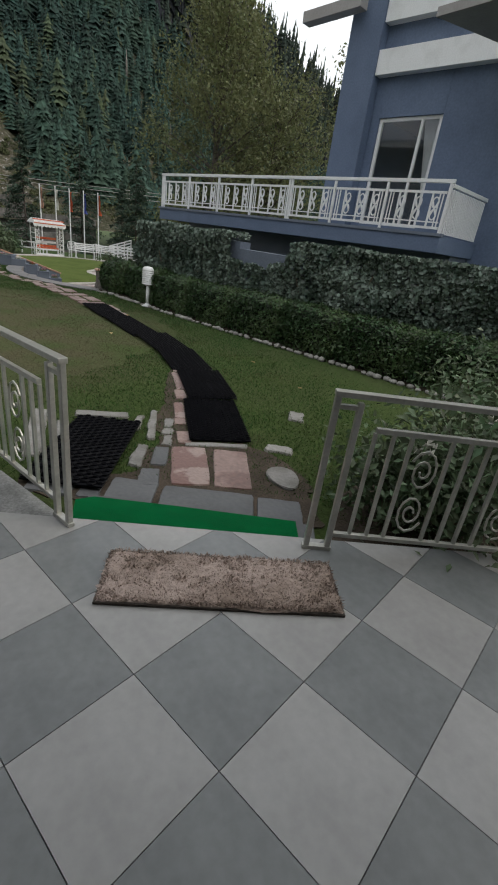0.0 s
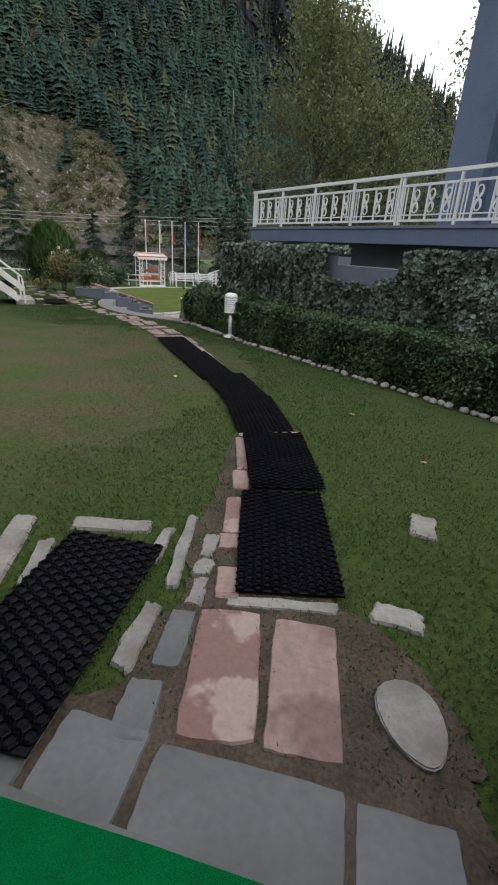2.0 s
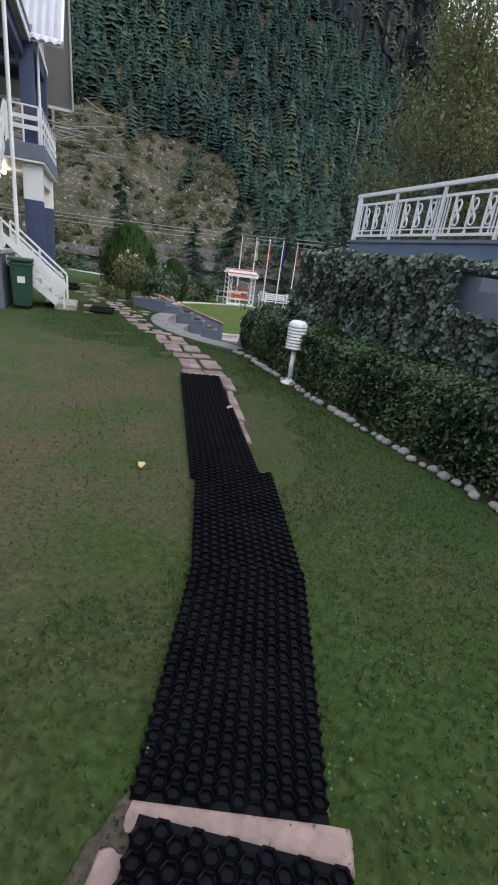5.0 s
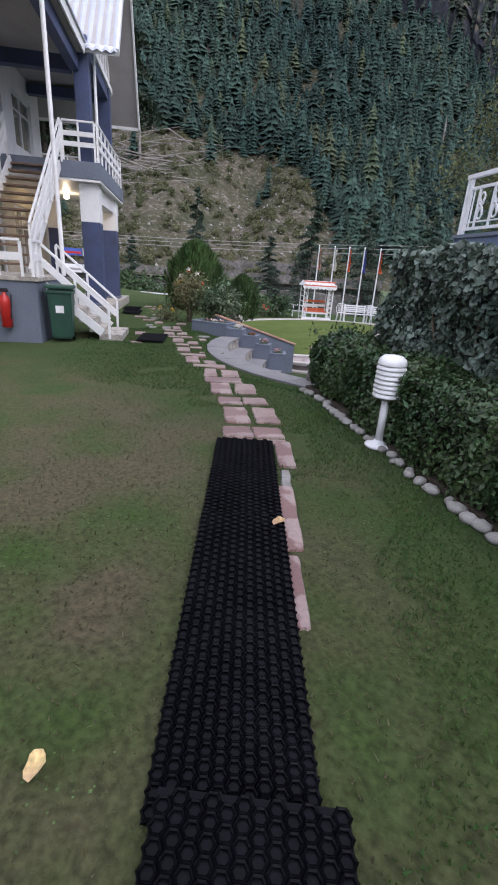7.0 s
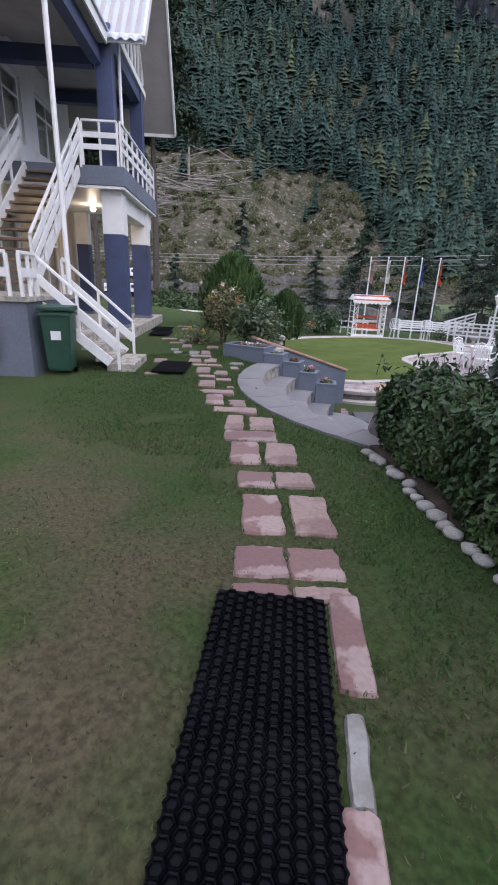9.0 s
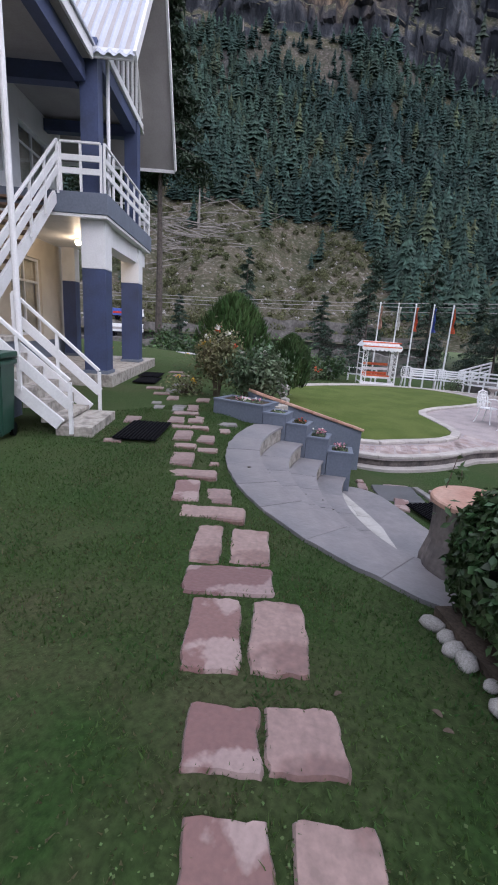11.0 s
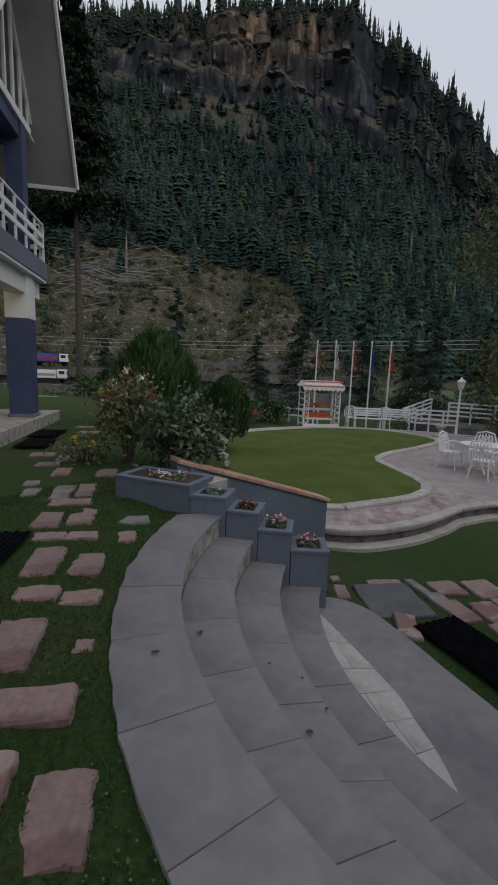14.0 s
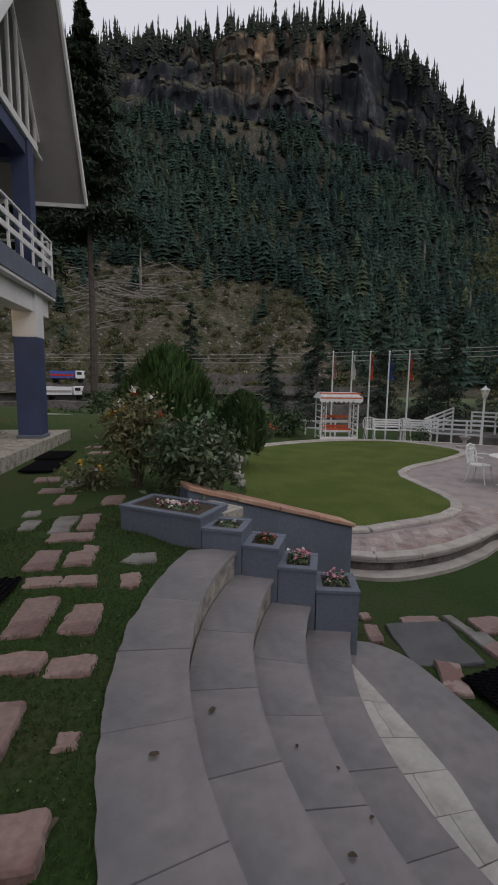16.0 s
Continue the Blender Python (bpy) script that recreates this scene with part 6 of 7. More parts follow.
M_PINE = leafy("far_conifers", (0.016, 0.042, 0.035), (0.042, 0.08, 0.056), 0.3, 0.85, 0.12, 0.035, 1.1, 0.5)
M_PINE2 = leafy("pale_conifers", (0.05, 0.08, 0.048), (0.08, 0.1, 0.05), 0.3, 0.85, 0.15, 0.05, 1.1, 0.45)
M_RIDGE = leafy("ridge_conifers", (0.022, 0.036, 0.026), (0.035, 0.05, 0.032), 0.3, 0.85, 0.1, 0.05)
M_BROAD = leafy("far_broadleaf", (0.07, 0.085, 0.036), (0.11, 0.11, 0.05), 0.3, 0.8, 0.15, 0.08)


def is_scree(az, s):
    """The cleared slope of scrub, stones and felled logs."""
    foot, high = interp(CLIFF_FOOT, az), interp(CLEARED, az) + 1.6 * noise.noise((az * 0.35, s * 5, 2))
    return -1.5 + (foot + 1.5) * s ** 1.05 < high


def plant_forest():
    rng = random.Random(21)
    spots = []
    while len(spots) < 5600:
        az, s = rng.uniform(-14, 74), math.sqrt(rng.uniform(0.008, 1.02))
        p = mountain_point(az, min(s, 1.0))
        clump = noise.noise((p.x * 0.05, p.y * 0.05, 1)) + 0.6 * noise.noise((p.x * 0.13, p.y * 0.13, 6))
        thin = 0.02 if is_scree(az, s) else (0.95 if clump > -0.3 else 0.4)
        if 34 < az < 46 and s > 0.9 + 0.03 * clump:
            thin *= 0.2
        if rng.random() > thin:
            continue
        h = rng.uniform(3.6, 8.0) * (1.0 + 0.3 * clump) * (0.85 if s > 0.8 else 1.0)
        if rng.random() < 0.12:
            h *= 1.4
        spots.append((p.x, p.y, p.z - 0.5, h, h * rng.uniform(0.24, 0.36)))
    light = [q for k, q in enumerate(spots) if k % 11 == 0]
    forest("pale_conifers", light, M_PINE2, "lighter green young conifers among the forest", 3)
    spots = [q for k, q in enumerate(spots) if k % 11]
    forest("conifer_forest", spots, M_PINE, "dense dark green conifer forest on the slope", 1)
    spots = []
    for k in range(950):
        az = rng.uniform(-8, 74)
        if noise.noise((az * 0.9, 4.0, 0)) < -0.12 and rng.random() < 0.75:
            continue
        s = 2.0 + rng.uniform(-0.05, 0.1)
        p = mountain_point(az, s)
        if az < 24 and rng.random() < 0.5:
            continue
        h = rng.uniform(5.0, 11.0) * (0.45 if rng.random() < 0.5 else 1.0)
        spots.append((p.x, p.y, p.z - 0.4, h, h * rng.uniform(0.09, 0.17)))
    for k in range(3600):
        az = rng.uniform(-8, 72)
        t = rng.random()
        bare = 20 < az + 2.5 * noise.noise((t * 5, az * 0.1, 3)) < 52 and t < 0.84 - 0.1 * ease((az - 42) / 8)
        if bare and rng.random() < 0.95:
            continue
        if 9 < az < 20 and t < 0.8 and rng.random() < 0.55:
            continue
        p = mountain_point(az, 1 + t)
        h = rng.uniform(3.0, 7.0)
        spots.append((p.x, p.y, p.z - 0.8, h, h * rng.uniform(0.18, 0.3)))
    forest("ridge_conifers", spots, M_RIDGE, "sparse conifers along the ridge and cliff", 2, 5, 5)
    # shrubs and broadleaf crowns lower down
    pts, nor = [], []
    nrng = np.random.default_rng(5)
    k = 0
    while k < 560:
        az, s = rng.uniform(-10, 72), rng.uniform(0.02, 0.75)
        if not is_scree(az, s) and rng.random() > (0.5 if 30 < az < 58 and s < 0.62 else 0.1):
            continue
        p = mountain_point(az, s)
        r = rng.uniform(0.5, 1.9) * (0.6 if is_scree(az, s) else 1.5)
        q = nrng.normal(0, 1, (110, 3))
        q /= np.linalg.norm(q, axis=1)[:, None]
        pts.append(np.array(p) + q * r * nrng.uniform(0.4, 1.15, (110, 1)) * np.array([1, 1, 0.95]) + np.array([0, 0, r * 0.6]))
        nor.append(q)
        k += 1
    scatter("slope_shrubs", np.concatenate(pts), np.concatenate(nor), (0.22, 0.5), M_BROAD, label="olive green shrubs scattered over the slope", seed=6, kind="stuff")["category"] = "shrubs"
    # boulders, felled logs and dead trunks
    cos, faces = [], []
    for k in range(420):
        az, s = rng.uniform(26, 66), rng.uniform(0.02, 0.55)
        if not is_scree(az, s):
            continue
        p, r = mountain_point(az, s), rng.uniform(0.12, 0.5)
        b0 = len(cos)
        for dx, dy, dz in ((1, 0, 0), (-1, 0, 0), (0, 1, 0), (0, -1, 0), (0, 0, 1), (0, 0, -1)):
            f = r * rng.uniform(0.6, 1.2)
            cos.append((p.x + dx * f, p.y + dy * f, p.z + dz * f * 0.8))
        for a, b, c in ((0, 2, 4), (2, 1, 4), (1, 3, 4), (3, 0, 4), (2, 0, 5), (1, 2, 5), (3, 1, 5), (0, 3, 5)):
            faces.append((b0 + a, b0 + b, b0 + c))
    tagged(raw_mesh("scree_boulders", np.array(cos), np.array(faces).reshape(-1), 3, M_STONE), "pale boulders strewn over the cleared slope", "boulders", kind="stuff")
    logs = bmesh.new()
    for k in range(130):
        az, s = rng.gauss(53, 5), rng.gauss(0.45, 0.06)
        p = mountain_point(az, s)
        a = rng.gauss(0.1, 0.6)
        d = Vector((math.cos(radians(az)) , math.sin(radians(az)), a * 0.35)) * rng.uniform(2, 5)
        rod(logs, p - d + Vector((0, 0, 0.7)), p + d + Vector((0, 0, 0.7 + rng.gauss(0, 0.5))), 0.13, 0.05, 5)
    tagged(part("felled_logs", logs, M_LOG), "grey felled tree trunks lying on the slope", "logs", kind="stuff")
    for az, s, h in ((29.5, 0.66, 7), (41, 0.9, 6), (50, 0.44, 8.5), (17, 0.7, 6), (24, 0.72, 5), (12, 0.55, 6), (46, 0.98, 5)):
        p = mountain_point(az, s)
        b = bmesh.new()
        tube(b, [p - Vector((0, 0, 1)), p + Vector((0.1, 0, h * 0.5)), p + Vector((0, 0.1, h))], [0.32, 0.24, 0.06], 7)
        tagged(part("dead_trunk", b, M_LOG), "bare pale dead tree trunk on the slope", "tree", group="dead trunks")


M_LOG = material("weathered_log", (0.24, 0.22, 0.2), 0.9, second=(0.13, 0.12, 0.105), scale=1, fine=8, fine_amount=0.2, bump=0.2)
plant_forest()
M_STAIN2 = material("old_stone_wall", (0.16, 0.15, 0.14), 0.95, second=(0.085, 0.08, 0.072), scale=0.6, mix=(0.35, 0.65), fine=3, fine_amount=0.35, bump=0.6, bump_scale=4)

# ---- road walls, fence and cables beyond the garden ----
for z0, z1, r, a0, a1 in ((-9.0, -0.9, 52.0, 22, 66), (-2.0, 0.9, 59.0, 20, 70), (0.0, 2.4, 63.0, 28, 44)):
    wall = bmesh.new()
    prev = None
    for k in range(45):
        a = radians(a0 + (a1 - a0) * k / 44)
        wob = 0.35 * noise.noise((a * 30, r, 0))
        p = [(EYE_C.x - (r + t) * math.sin(a), EYE_C.y + (r + t) * math.cos(a)) for t in (0, 1.2)]
        ring = [wall.verts.new((*p[0], z0)), wall.verts.new((*p[0], z1 + wob)), wall.verts.new((*p[1], z1 + wob)), wall.verts.new((*p[1], z0))]
        if prev:
            for q in range(4):
                wall.faces.new((prev[q], prev[(q + 1) % 4], ring[(q + 1) % 4], ring[q]))
        else:
            wall.faces.new(ring)
        prev = ring
    wall.faces.new(prev)
    tagged(part("road_wall", wall, M_STAIN2), "long grey stone retaining wall along the road", "wall", kind="structure")


def truck(x, y, z, deg, cargo, label):
    ob = empty("truck", label, "truck", pose(x, y, z, 0, 0, deg) @ Matrix.Diagonal((0.62, 0.62, 0.62, 1)), "trucks on the road")
    part("cargo_box", boxed(-3.0, 1.4, -1.1, 1.1, 0.9, 2.3, bevel=0.05), cargo, ob)
    part("stripe", boxed(-2.9, 1.3, -1.125, -1.102, 1.3, 1.7), M_REDP if cargo is not M_WHITE else M_SOFFIT, ob)
    part("chassis", boxed(-3.0, 3.2, -0.9, 0.9, 0.6, 0.88), M_DARK, ob)
    part("cab", boxed(1.6, 3.2, -1.1, 1.1, 0.89, 2.4, bevel=0.12), M_WHITE, ob)
    part("side_window", boxed(1.9, 2.8, -1.12, -1.095, 1.6, 2.15), M_DARK, ob)
    part("windscreen", boxed(3.19, 3.22, -0.9, 0.9, 1.6, 2.2), M_DARK, ob)
    for wx in (-2.1, 2.4):
        for wy in (-0.95, 0.95):
            part("wheel", rod(bmesh.new(), (wx, wy - 0.13, 0.42), (wx, wy + 0.13, 0.42), 0.42, seg=16), M_RUBBER, ob)


M_BLUEP = material("blue_enamel", (0.06, 0.1, 0.4), 0.5, fine=30, bump=0.02)
truck(-56.0, 41.6, 0.92, 52, M_BLUEP, "truck with blue and red cargo box on the road")
truck(-51.0, 38.2, -0.88, 52, M_WHITE, "white truck parked below the road wall")


def rail_fence(a, b, posts, height, rails, mat, label, base=None):
    a, b = Vector(a), Vector(b)
    ob = empty("garden_fence", label, "fence", Matrix.Translation(a), "white garden fences")
    d = b - a
    for k in range(posts):
        q = d * (k / (posts - 1))
        part("post", bar(bmesh.new(), q - Vector((0, 0, 0.6)), q + Vector((0, 0, height)), 0.07, 0.07), mat, ob)
    for z in rails:
        part("rail", bar(bmesh.new(), Vector((0, 0, z)), d + Vector((0, 0, z)), 0.05, 0.07), mat, ob)


rail_fence((-23.2, 21.0, -0.9), (-18.6, 25.5, -1.1), 5, 0.8, (0.45, 0.76), M_WHITE, "white two-rail garden fence at the lawn's end")
rail_fence((-21.0, 29.8, -1.3), (-15.2, 31.6, -1.3), 9, 0.75, (0.35, 0.7), M_WHITE, "white garden fence beyond the round lawn")
rail_fence((-10.9, 31.5, -0.9), (-8.7, 32.0, -0.9), 5, 0.72, (0.12, 0.32, 0.52, 0.7), M_WHITE, "white slatted ramp railing beside the lawn")
rail_fence((-10.9, 31.5, -0.9), (-10.4, 34.5, -0.5), 4, 0.72, (0.12, 0.32, 0.52, 0.7), M_WHITE, "white slatted ramp railing beside the lawn")
rail_fence((-9.4, 33.6, -0.6), (-4.5, 33.4, -0.6), 6, 0.72, (0.12, 0.32, 0.52, 0.7), M_WHITE, "white slatted ramp railing beside the lawn")
tagged(part("ramp_base", boxed(-11.0, -4.5, 31.9, 34.6, -1.9, -0.85), M_STAIN2), "rough stone base under the ramp", "wall", kind="structure")
for k, (za, zb) in enumerate(((3.0, 4.0), (3.25, 4.3), (2.7, 3.6))):
    c = bmesh.new()
    pts = [Vector((-41.8, 27.6, za)).lerp(Vector((-11.1, 50.9, zb)), q / 12) - Vector((0, 0, 0.35 * math.sin(math.pi * q / 12))) for q in range(-4, 18)]
    tube(c, pts, 0.022, 4)
    tagged(part("overhead_cable", c, M_SOFFIT), "grey overhead cable across the valley", "cable", group="overhead cables")


def flag_pole(x, y, mat, k):
    ob = empty("flag_pole", "white flag pole with a furled hanging flag", "flag pole", pose(x, y, -1.35), "row of flag poles")
    part("pole", rod(bmesh.new(), (0, 0, 0), (0, 0, 4.1), 0.045, 0.03, 10), M_WHITE, ob)
    part("finial", lathe(bmesh.new(), [(0.02, 4.1), (0.05, 4.14), (0.02, 4.2)], 10), M_WHITE, ob)
    f = bmesh.new()
    n = 8
    rows = [[f.verts.new((0.05 + (0.16 + 0.05 * math.sin(i * 1.3 + k)) * (j / 4) * (0.5 + 0.5 * i / n), 0.05 * math.sin(j * 2.2 + i * 0.6), 4.0 - 1.15 * i / n)) for j in range(5)] for i in range(n + 1)]
    for a, b in zip(rows, rows[1:]):
        for j in range(4):
            f.faces.new((a[j], a[j + 1], b[j + 1], b[j]))
    g = bmesh.ops.solidify(f, geom=list(f.faces), thickness=0.006)
    part("flag", f, mat, ob, smooth=True)


for k, ((x, y), mt) in enumerate(zip(((-15.15, 31.0), (-14.35, 31.4), (-13.6, 31.75), (-12.8, 32.05), (-11.95, 32.3)), (M_TERRA, M_PETAL_W, M_PETAL_R, M_BLUEP, M_PETAL_R))):
    flag_pole(x, y, mt, k)


def swing_gazebo():
    ob = empty("garden_swing", "white garden swing seat with scalloped red and white canopy", "swing", pose(-13.86, 28.93, LAWN_Z - 0.05, 0, 0, 41) @ Matrix.Diagonal((0.78, 0.9, 0.97, 1)))
    w, d, h = 1.0, 0.6, 1.85
    for sx in (-1, 1):
        for sy in (-1, 1):
            part("post", bar(bmesh.new(), (sx * w, sy * d, 0), (sx * w, sy * d, h), 0.06, 0.06), M_WHITE, ob)
        for k in range(6):
            part("side_lattice", bar(bmesh.new(), (sx * w, -d, 0.15 + 0.28 * k), (sx * w, d, 0.15 + 0.28 * k), 0.03, 0.04), M_WHITE, ob)
        part("inner_post", bar(bmesh.new(), (sx * (w - 0.26), -d, 0), (sx * (w - 0.26), -d, h), 0.035, 0.035), M_WHITE, ob)
        lat = bmesh.new()
        for k in range(7):
            z0 = 0.1 + 0.24 * k
            bar(lat, (sx * w, -d, z0), (sx * (w - 0.26), -d, z0 + 0.24), 0.015, 0.022)
            bar(lat, (sx * w, -d + 0.012, z0 + 0.24), (sx * (w - 0.26), -d + 0.012, z0), 0.015, 0.022)
        part("front_lattice", lat, M_WHITE, ob)
    cn = bmesh.new()
    slab(cn, [(-1.15, -0.8), (1.15, -0.8), (1.15, 0.8), (-1.15, 0.8)], h - 0.02, h + 0.02)
    for v in cn.verts:
        if v.co.z > h:
            v.co.x *= 0.85
            v.co.y *= 0.55
            v.co.z += 0.22
    part("canopy", cn, M_WHITE, ob)
    for yy, zz in ((-0.822, 0.0), (-0.6, 0.2)):
        part("canopy_stripe", boxed(-1.12, 1.12, yy, yy + 0.05, h + zz - 0.02, h + zz + 0.035), M_PETAL_R, ob, "red stripe")
    sc = bmesh.new()
    for k in range(9):
        x = -1.15 + 2.3 * (k + 0.5) / 9
        rod(sc, (x, -0.82, h - 0.04), (x, -0.8, h - 0.04), 0.15, seg=14)
    part("scalloped_edge", sc, M_WHITE, ob)
    for k, z in enumerate((0.5, 0.72, 0.94)):
        part("back_slat", boxed(-0.75, 0.75, 0.28, 0.33, z, z + 0.12), M_PETAL_R if k != 1 else M_WHITE, ob)
    part("seat", boxed(-0.78, 0.78, -0.25, 0.27, 0.42, 0.49), M_PETAL_R, ob, "red striped seat")
    part("seat_stripe", boxed(-0.78, 0.78, -0.27, -0.251, 0.34, 0.43), M_WHITE, ob)
    part("base_board", boxed(-1.0, 1.0, -0.62, -0.58, 0.0, 0.18), M_WHITE, ob)
    for sx in (-0.7, 0.7):
        part("hanger", rod(bmesh.new(), (sx, 0, 0.48), (sx, 0, h), 0.012, seg=6), M_WHITE, ob)


swing_gazebo()


def cast_chair(m, label):
    ob = empty("garden_chair", label, "chair", m, "white garden chairs")
    s = bmesh.new()
    slab(s, [(0.24 * math.cos(a) * 1.02, 0.24 * math.sin(a)) for a in (2 * math.pi * k / 20 for k in range(20))], 0.42, 0.445, 0.006)
    part("seat", s, M_WHITE, ob)
    b = bmesh.new()
    tube(b, [(-0.24, 0.2, 0.44), (-0.26, 0.25, 0.7), (-0.2, 0.28, 0.88), (0, 0.3, 0.93), (0.2, 0.28, 0.88), (0.26, 0.25, 0.7), (0.24, 0.2, 0.44)], 0.02, 7)
    for k in range(-2, 3):
        tube(b, [(0.07 * k, 0.22, 0.45), (0.085 * k, 0.26, 0.65), (0.07 * k, 0.28, 0.89 - 0.015 * abs(k))], 0.014, 6)
    for zc in (0.58, 0.76):
        for xc in (-0.12, 0.0, 0.12):
            tube(b, [(xc + 0.05 * math.cos(q), 0.25 + 0.03 * (zc - 0.5), zc + 0.06 * math.sin(q)) for q in (2 * math.pi * i / 10 for i in range(10))], 0.011, 5, True)
    part("backrest", b, M_WHITE, ob)
    for sx in (-1, 1):
        part("armrest", tube(bmesh.new(), [(sx * 0.25, 0.23, 0.66), (sx * 0.29, 0.05, 0.68), (sx * 0.28, -0.18, 0.65), (sx * 0.23, -0.17, 0.44)], 0.016, 7), M_WHITE, ob)
        for sy in (-1, 1):
            part("leg", tube(bmesh.new(), [(sx * 0.18, sy * 0.17, 0.43), (sx * 0.2, sy * 0.2, 0.22), (sx * 0.22, sy * 0.23, 0.06), (sx * 0.25, sy * 0.26, 0.0)], [0.022, 0.018, 0.014, 0.018], 7), M_WHITE, ob)
    return ob


def round_table(x, y):
    ob = empty("garden_table", "white round cast metal garden table", "table", pose(x, y, LAWN_Z - 0.028))
    part("tabletop", lathe(bmesh.new(), [(0.5, 0.68), (0.52, 0.69), (0.52, 0.71), (0.5, 0.72)], 32), M_WHITE, ob)
    part("column", lathe(bmesh.new(), [(0.06, 0.08), (0.035, 0.2), (0.05, 0.4), (0.03, 0.6), (0.08, 0.68)], 16), M_WHITE, ob)
    for k in range(4):
        a = math.pi / 2 * k + 0.5
        part("leg", tube(bmesh.new(), [(0.04 * math.cos(a), 0.04 * math.sin(a), 0.2), (0.2 * math.cos(a), 0.2 * math.sin(a), 0.12), (0.32 * math.cos(a), 0.32 * math.sin(a), 0.0)], 0.02, 7), M_WHITE, ob)


round_table(-6.55, 23.45)
PZ = LAWN_Z - 0.03
chair = cast_chair(pose(-7.25, 23.45, PZ, 0, 0, 75), "white ornate cast metal garden chair by the table")
for x, y, deg in ((-6.6, 24.25, 5), (-5.8, 23.3, -100), (-6.4, 22.65, 170)):
    copy_thing(chair, pose(x, y, PZ, 0, 0, deg))
for x, y, deg in ((-12.75, 29.95, 30), (-11.4, 30.6, 22)):
    copy_thing(chair, pose(x, y, PZ, 0, 0, deg))


def bench(x, y, deg):
    ob = empty("garden_bench", "white slatted garden bench at the lawn's edge", "bench", pose(x, y, PZ, 0, 0, deg), "white benches")
    for k in range(4):
        part("seat_slat", boxed(-0.6, 0.6, -0.2 + 0.1 * k, -0.12 + 0.1 * k, 0.4, 0.43), M_WHITE, ob)
        part("back_slat", boxed(-0.6, 0.6, 0.22, 0.25, 0.5 + 0.1 * k, 0.57 + 0.1 * k), M_WHITE, ob)
    for sx in (-0.55, 0.55):
        part("side_frame", boxed(sx - 0.03, sx + 0.03, 0.18, 0.22, 0, 0.9), M_WHITE, ob)
        part("leg", boxed(sx - 0.03, sx + 0.03, -0.2, -0.15, 0, 0.4), M_WHITE, ob)
        part("armrest", boxed(sx - 0.03, sx + 0.03, -0.2, 0.18, 0.6, 0.64), M_WHITE, ob)


bench(-12.1, 30.3, 30)
bench(-11.0, 30.9, 20)


def lamp_post(x, y):
    ob = empty("lamp_post", "white garden lamp post with lantern head", "lamp", pose(x, y, -1.2))
    part("pole", lathe(bmesh.new(), [(0.09, 0), (0.06, 0.2), (0.045, 0.5), (0.04, 2.0)], 12), M_WHITE, ob)
    part("lantern", lathe(bmesh.new(), [(0.08, 2.0), (0.16, 2.3), (0.17, 2.32)], 6), M_PETAL_W, ob)
    part("lantern_roof", lathe(bmesh.new(), [(0.2, 2.32), (0.05, 2.44), (0.02, 2.5)], 6), M_WHITE, ob)


lamp_post(-8.5, 30.9)
fount = empty("stone_urn", "pale stone urn on a round plinth", "urn", pose(-8.9, 29.9, -1.12))
part("bowl", lathe(bmesh.new(), [(0.3, 0), (0.3, 0.1), (0.08, 0.14), (0.06, 0.3), (0.2, 0.42), (0.22, 0.46)], 18), M_CURB, fount)
part("plinth", lathe(bmesh.new(), [(0.5, -0.1), (0.5, 0.0)], 20), M_CURB, fount)


# ---- trees and bushes ----
def conifer(x, y, z, h, w, crown_from, leaves, seed, label, mat):
    ob = empty("conifer", label, "tree", pose(x, y, z), "conifers by the road")
    rng = np.random.default_rng(seed)
    t = bmesh.new()
    tube(t, [(0.04 * h * 0.1 * math.sin(q), 0, h * q / 6) for q in range(7)], [max(0.03, 0.011 * h * (1 - q / 6.2)) for q in range(7)], 9)
    part("trunk", t, M_BARK, ob)
    pts, nor = [], []
    limbs = bmesh.new()
    n = int(30 + h * 4)
    for k in range(n):
        f = (k + rng.random()) / n
        zz = h * (crown_from + (1 - crown_from) * f)
        r = w * ((1 - f) ** 0.8) * (0.55 + 0.6 * rng.random()) + 0.12
        a = rng.uniform(0, 6.283)
        tipz = zz - r * 0.28 + rng.normal(0, 0.05)
        tube(limbs, [(0, 0, zz), (r * 0.55 * math.cos(a), r * 0.55 * math.sin(a), zz - r * 0.05), (r * math.cos(a), r * math.sin(a), tipz)], [0.035, 0.02, 0.008], 4)
        m = int(leaves / n)
        u = rng.uniform(0.12, 1.0, m)
        sp = (0.1 + 0.24 * r * (1 - np.abs(u - 0.5)))
        px = u * r * math.cos(a) - math.sin(a) * rng.normal(0, 1, m) * sp * 0.6
        py = u * r * math.sin(a) + math.cos(a) * rng.normal(0, 1, m) * sp * 0.6
        pz = zz + (tipz - zz) * u ** 1.5 - np.abs(rng.normal(0, 1, m)) * 0.1 * r
        pts.append(np.column_stack([px, py, pz]))
        nor.append(np.tile([math.cos(a) * 0.4, math.sin(a) * 0.4, 0.8], (m, 1)))
    tagged(part("branchwork", limbs, M_BARK, ob), kind="stuff")
    scatter("needles", np.concatenate(pts), np.concatenate(nor), (0.009 * h + 0.06, 0.018 * h + 0.1), mat, ob, seed=seed, spread=0.7, aspect=0.3, kind="stuff")


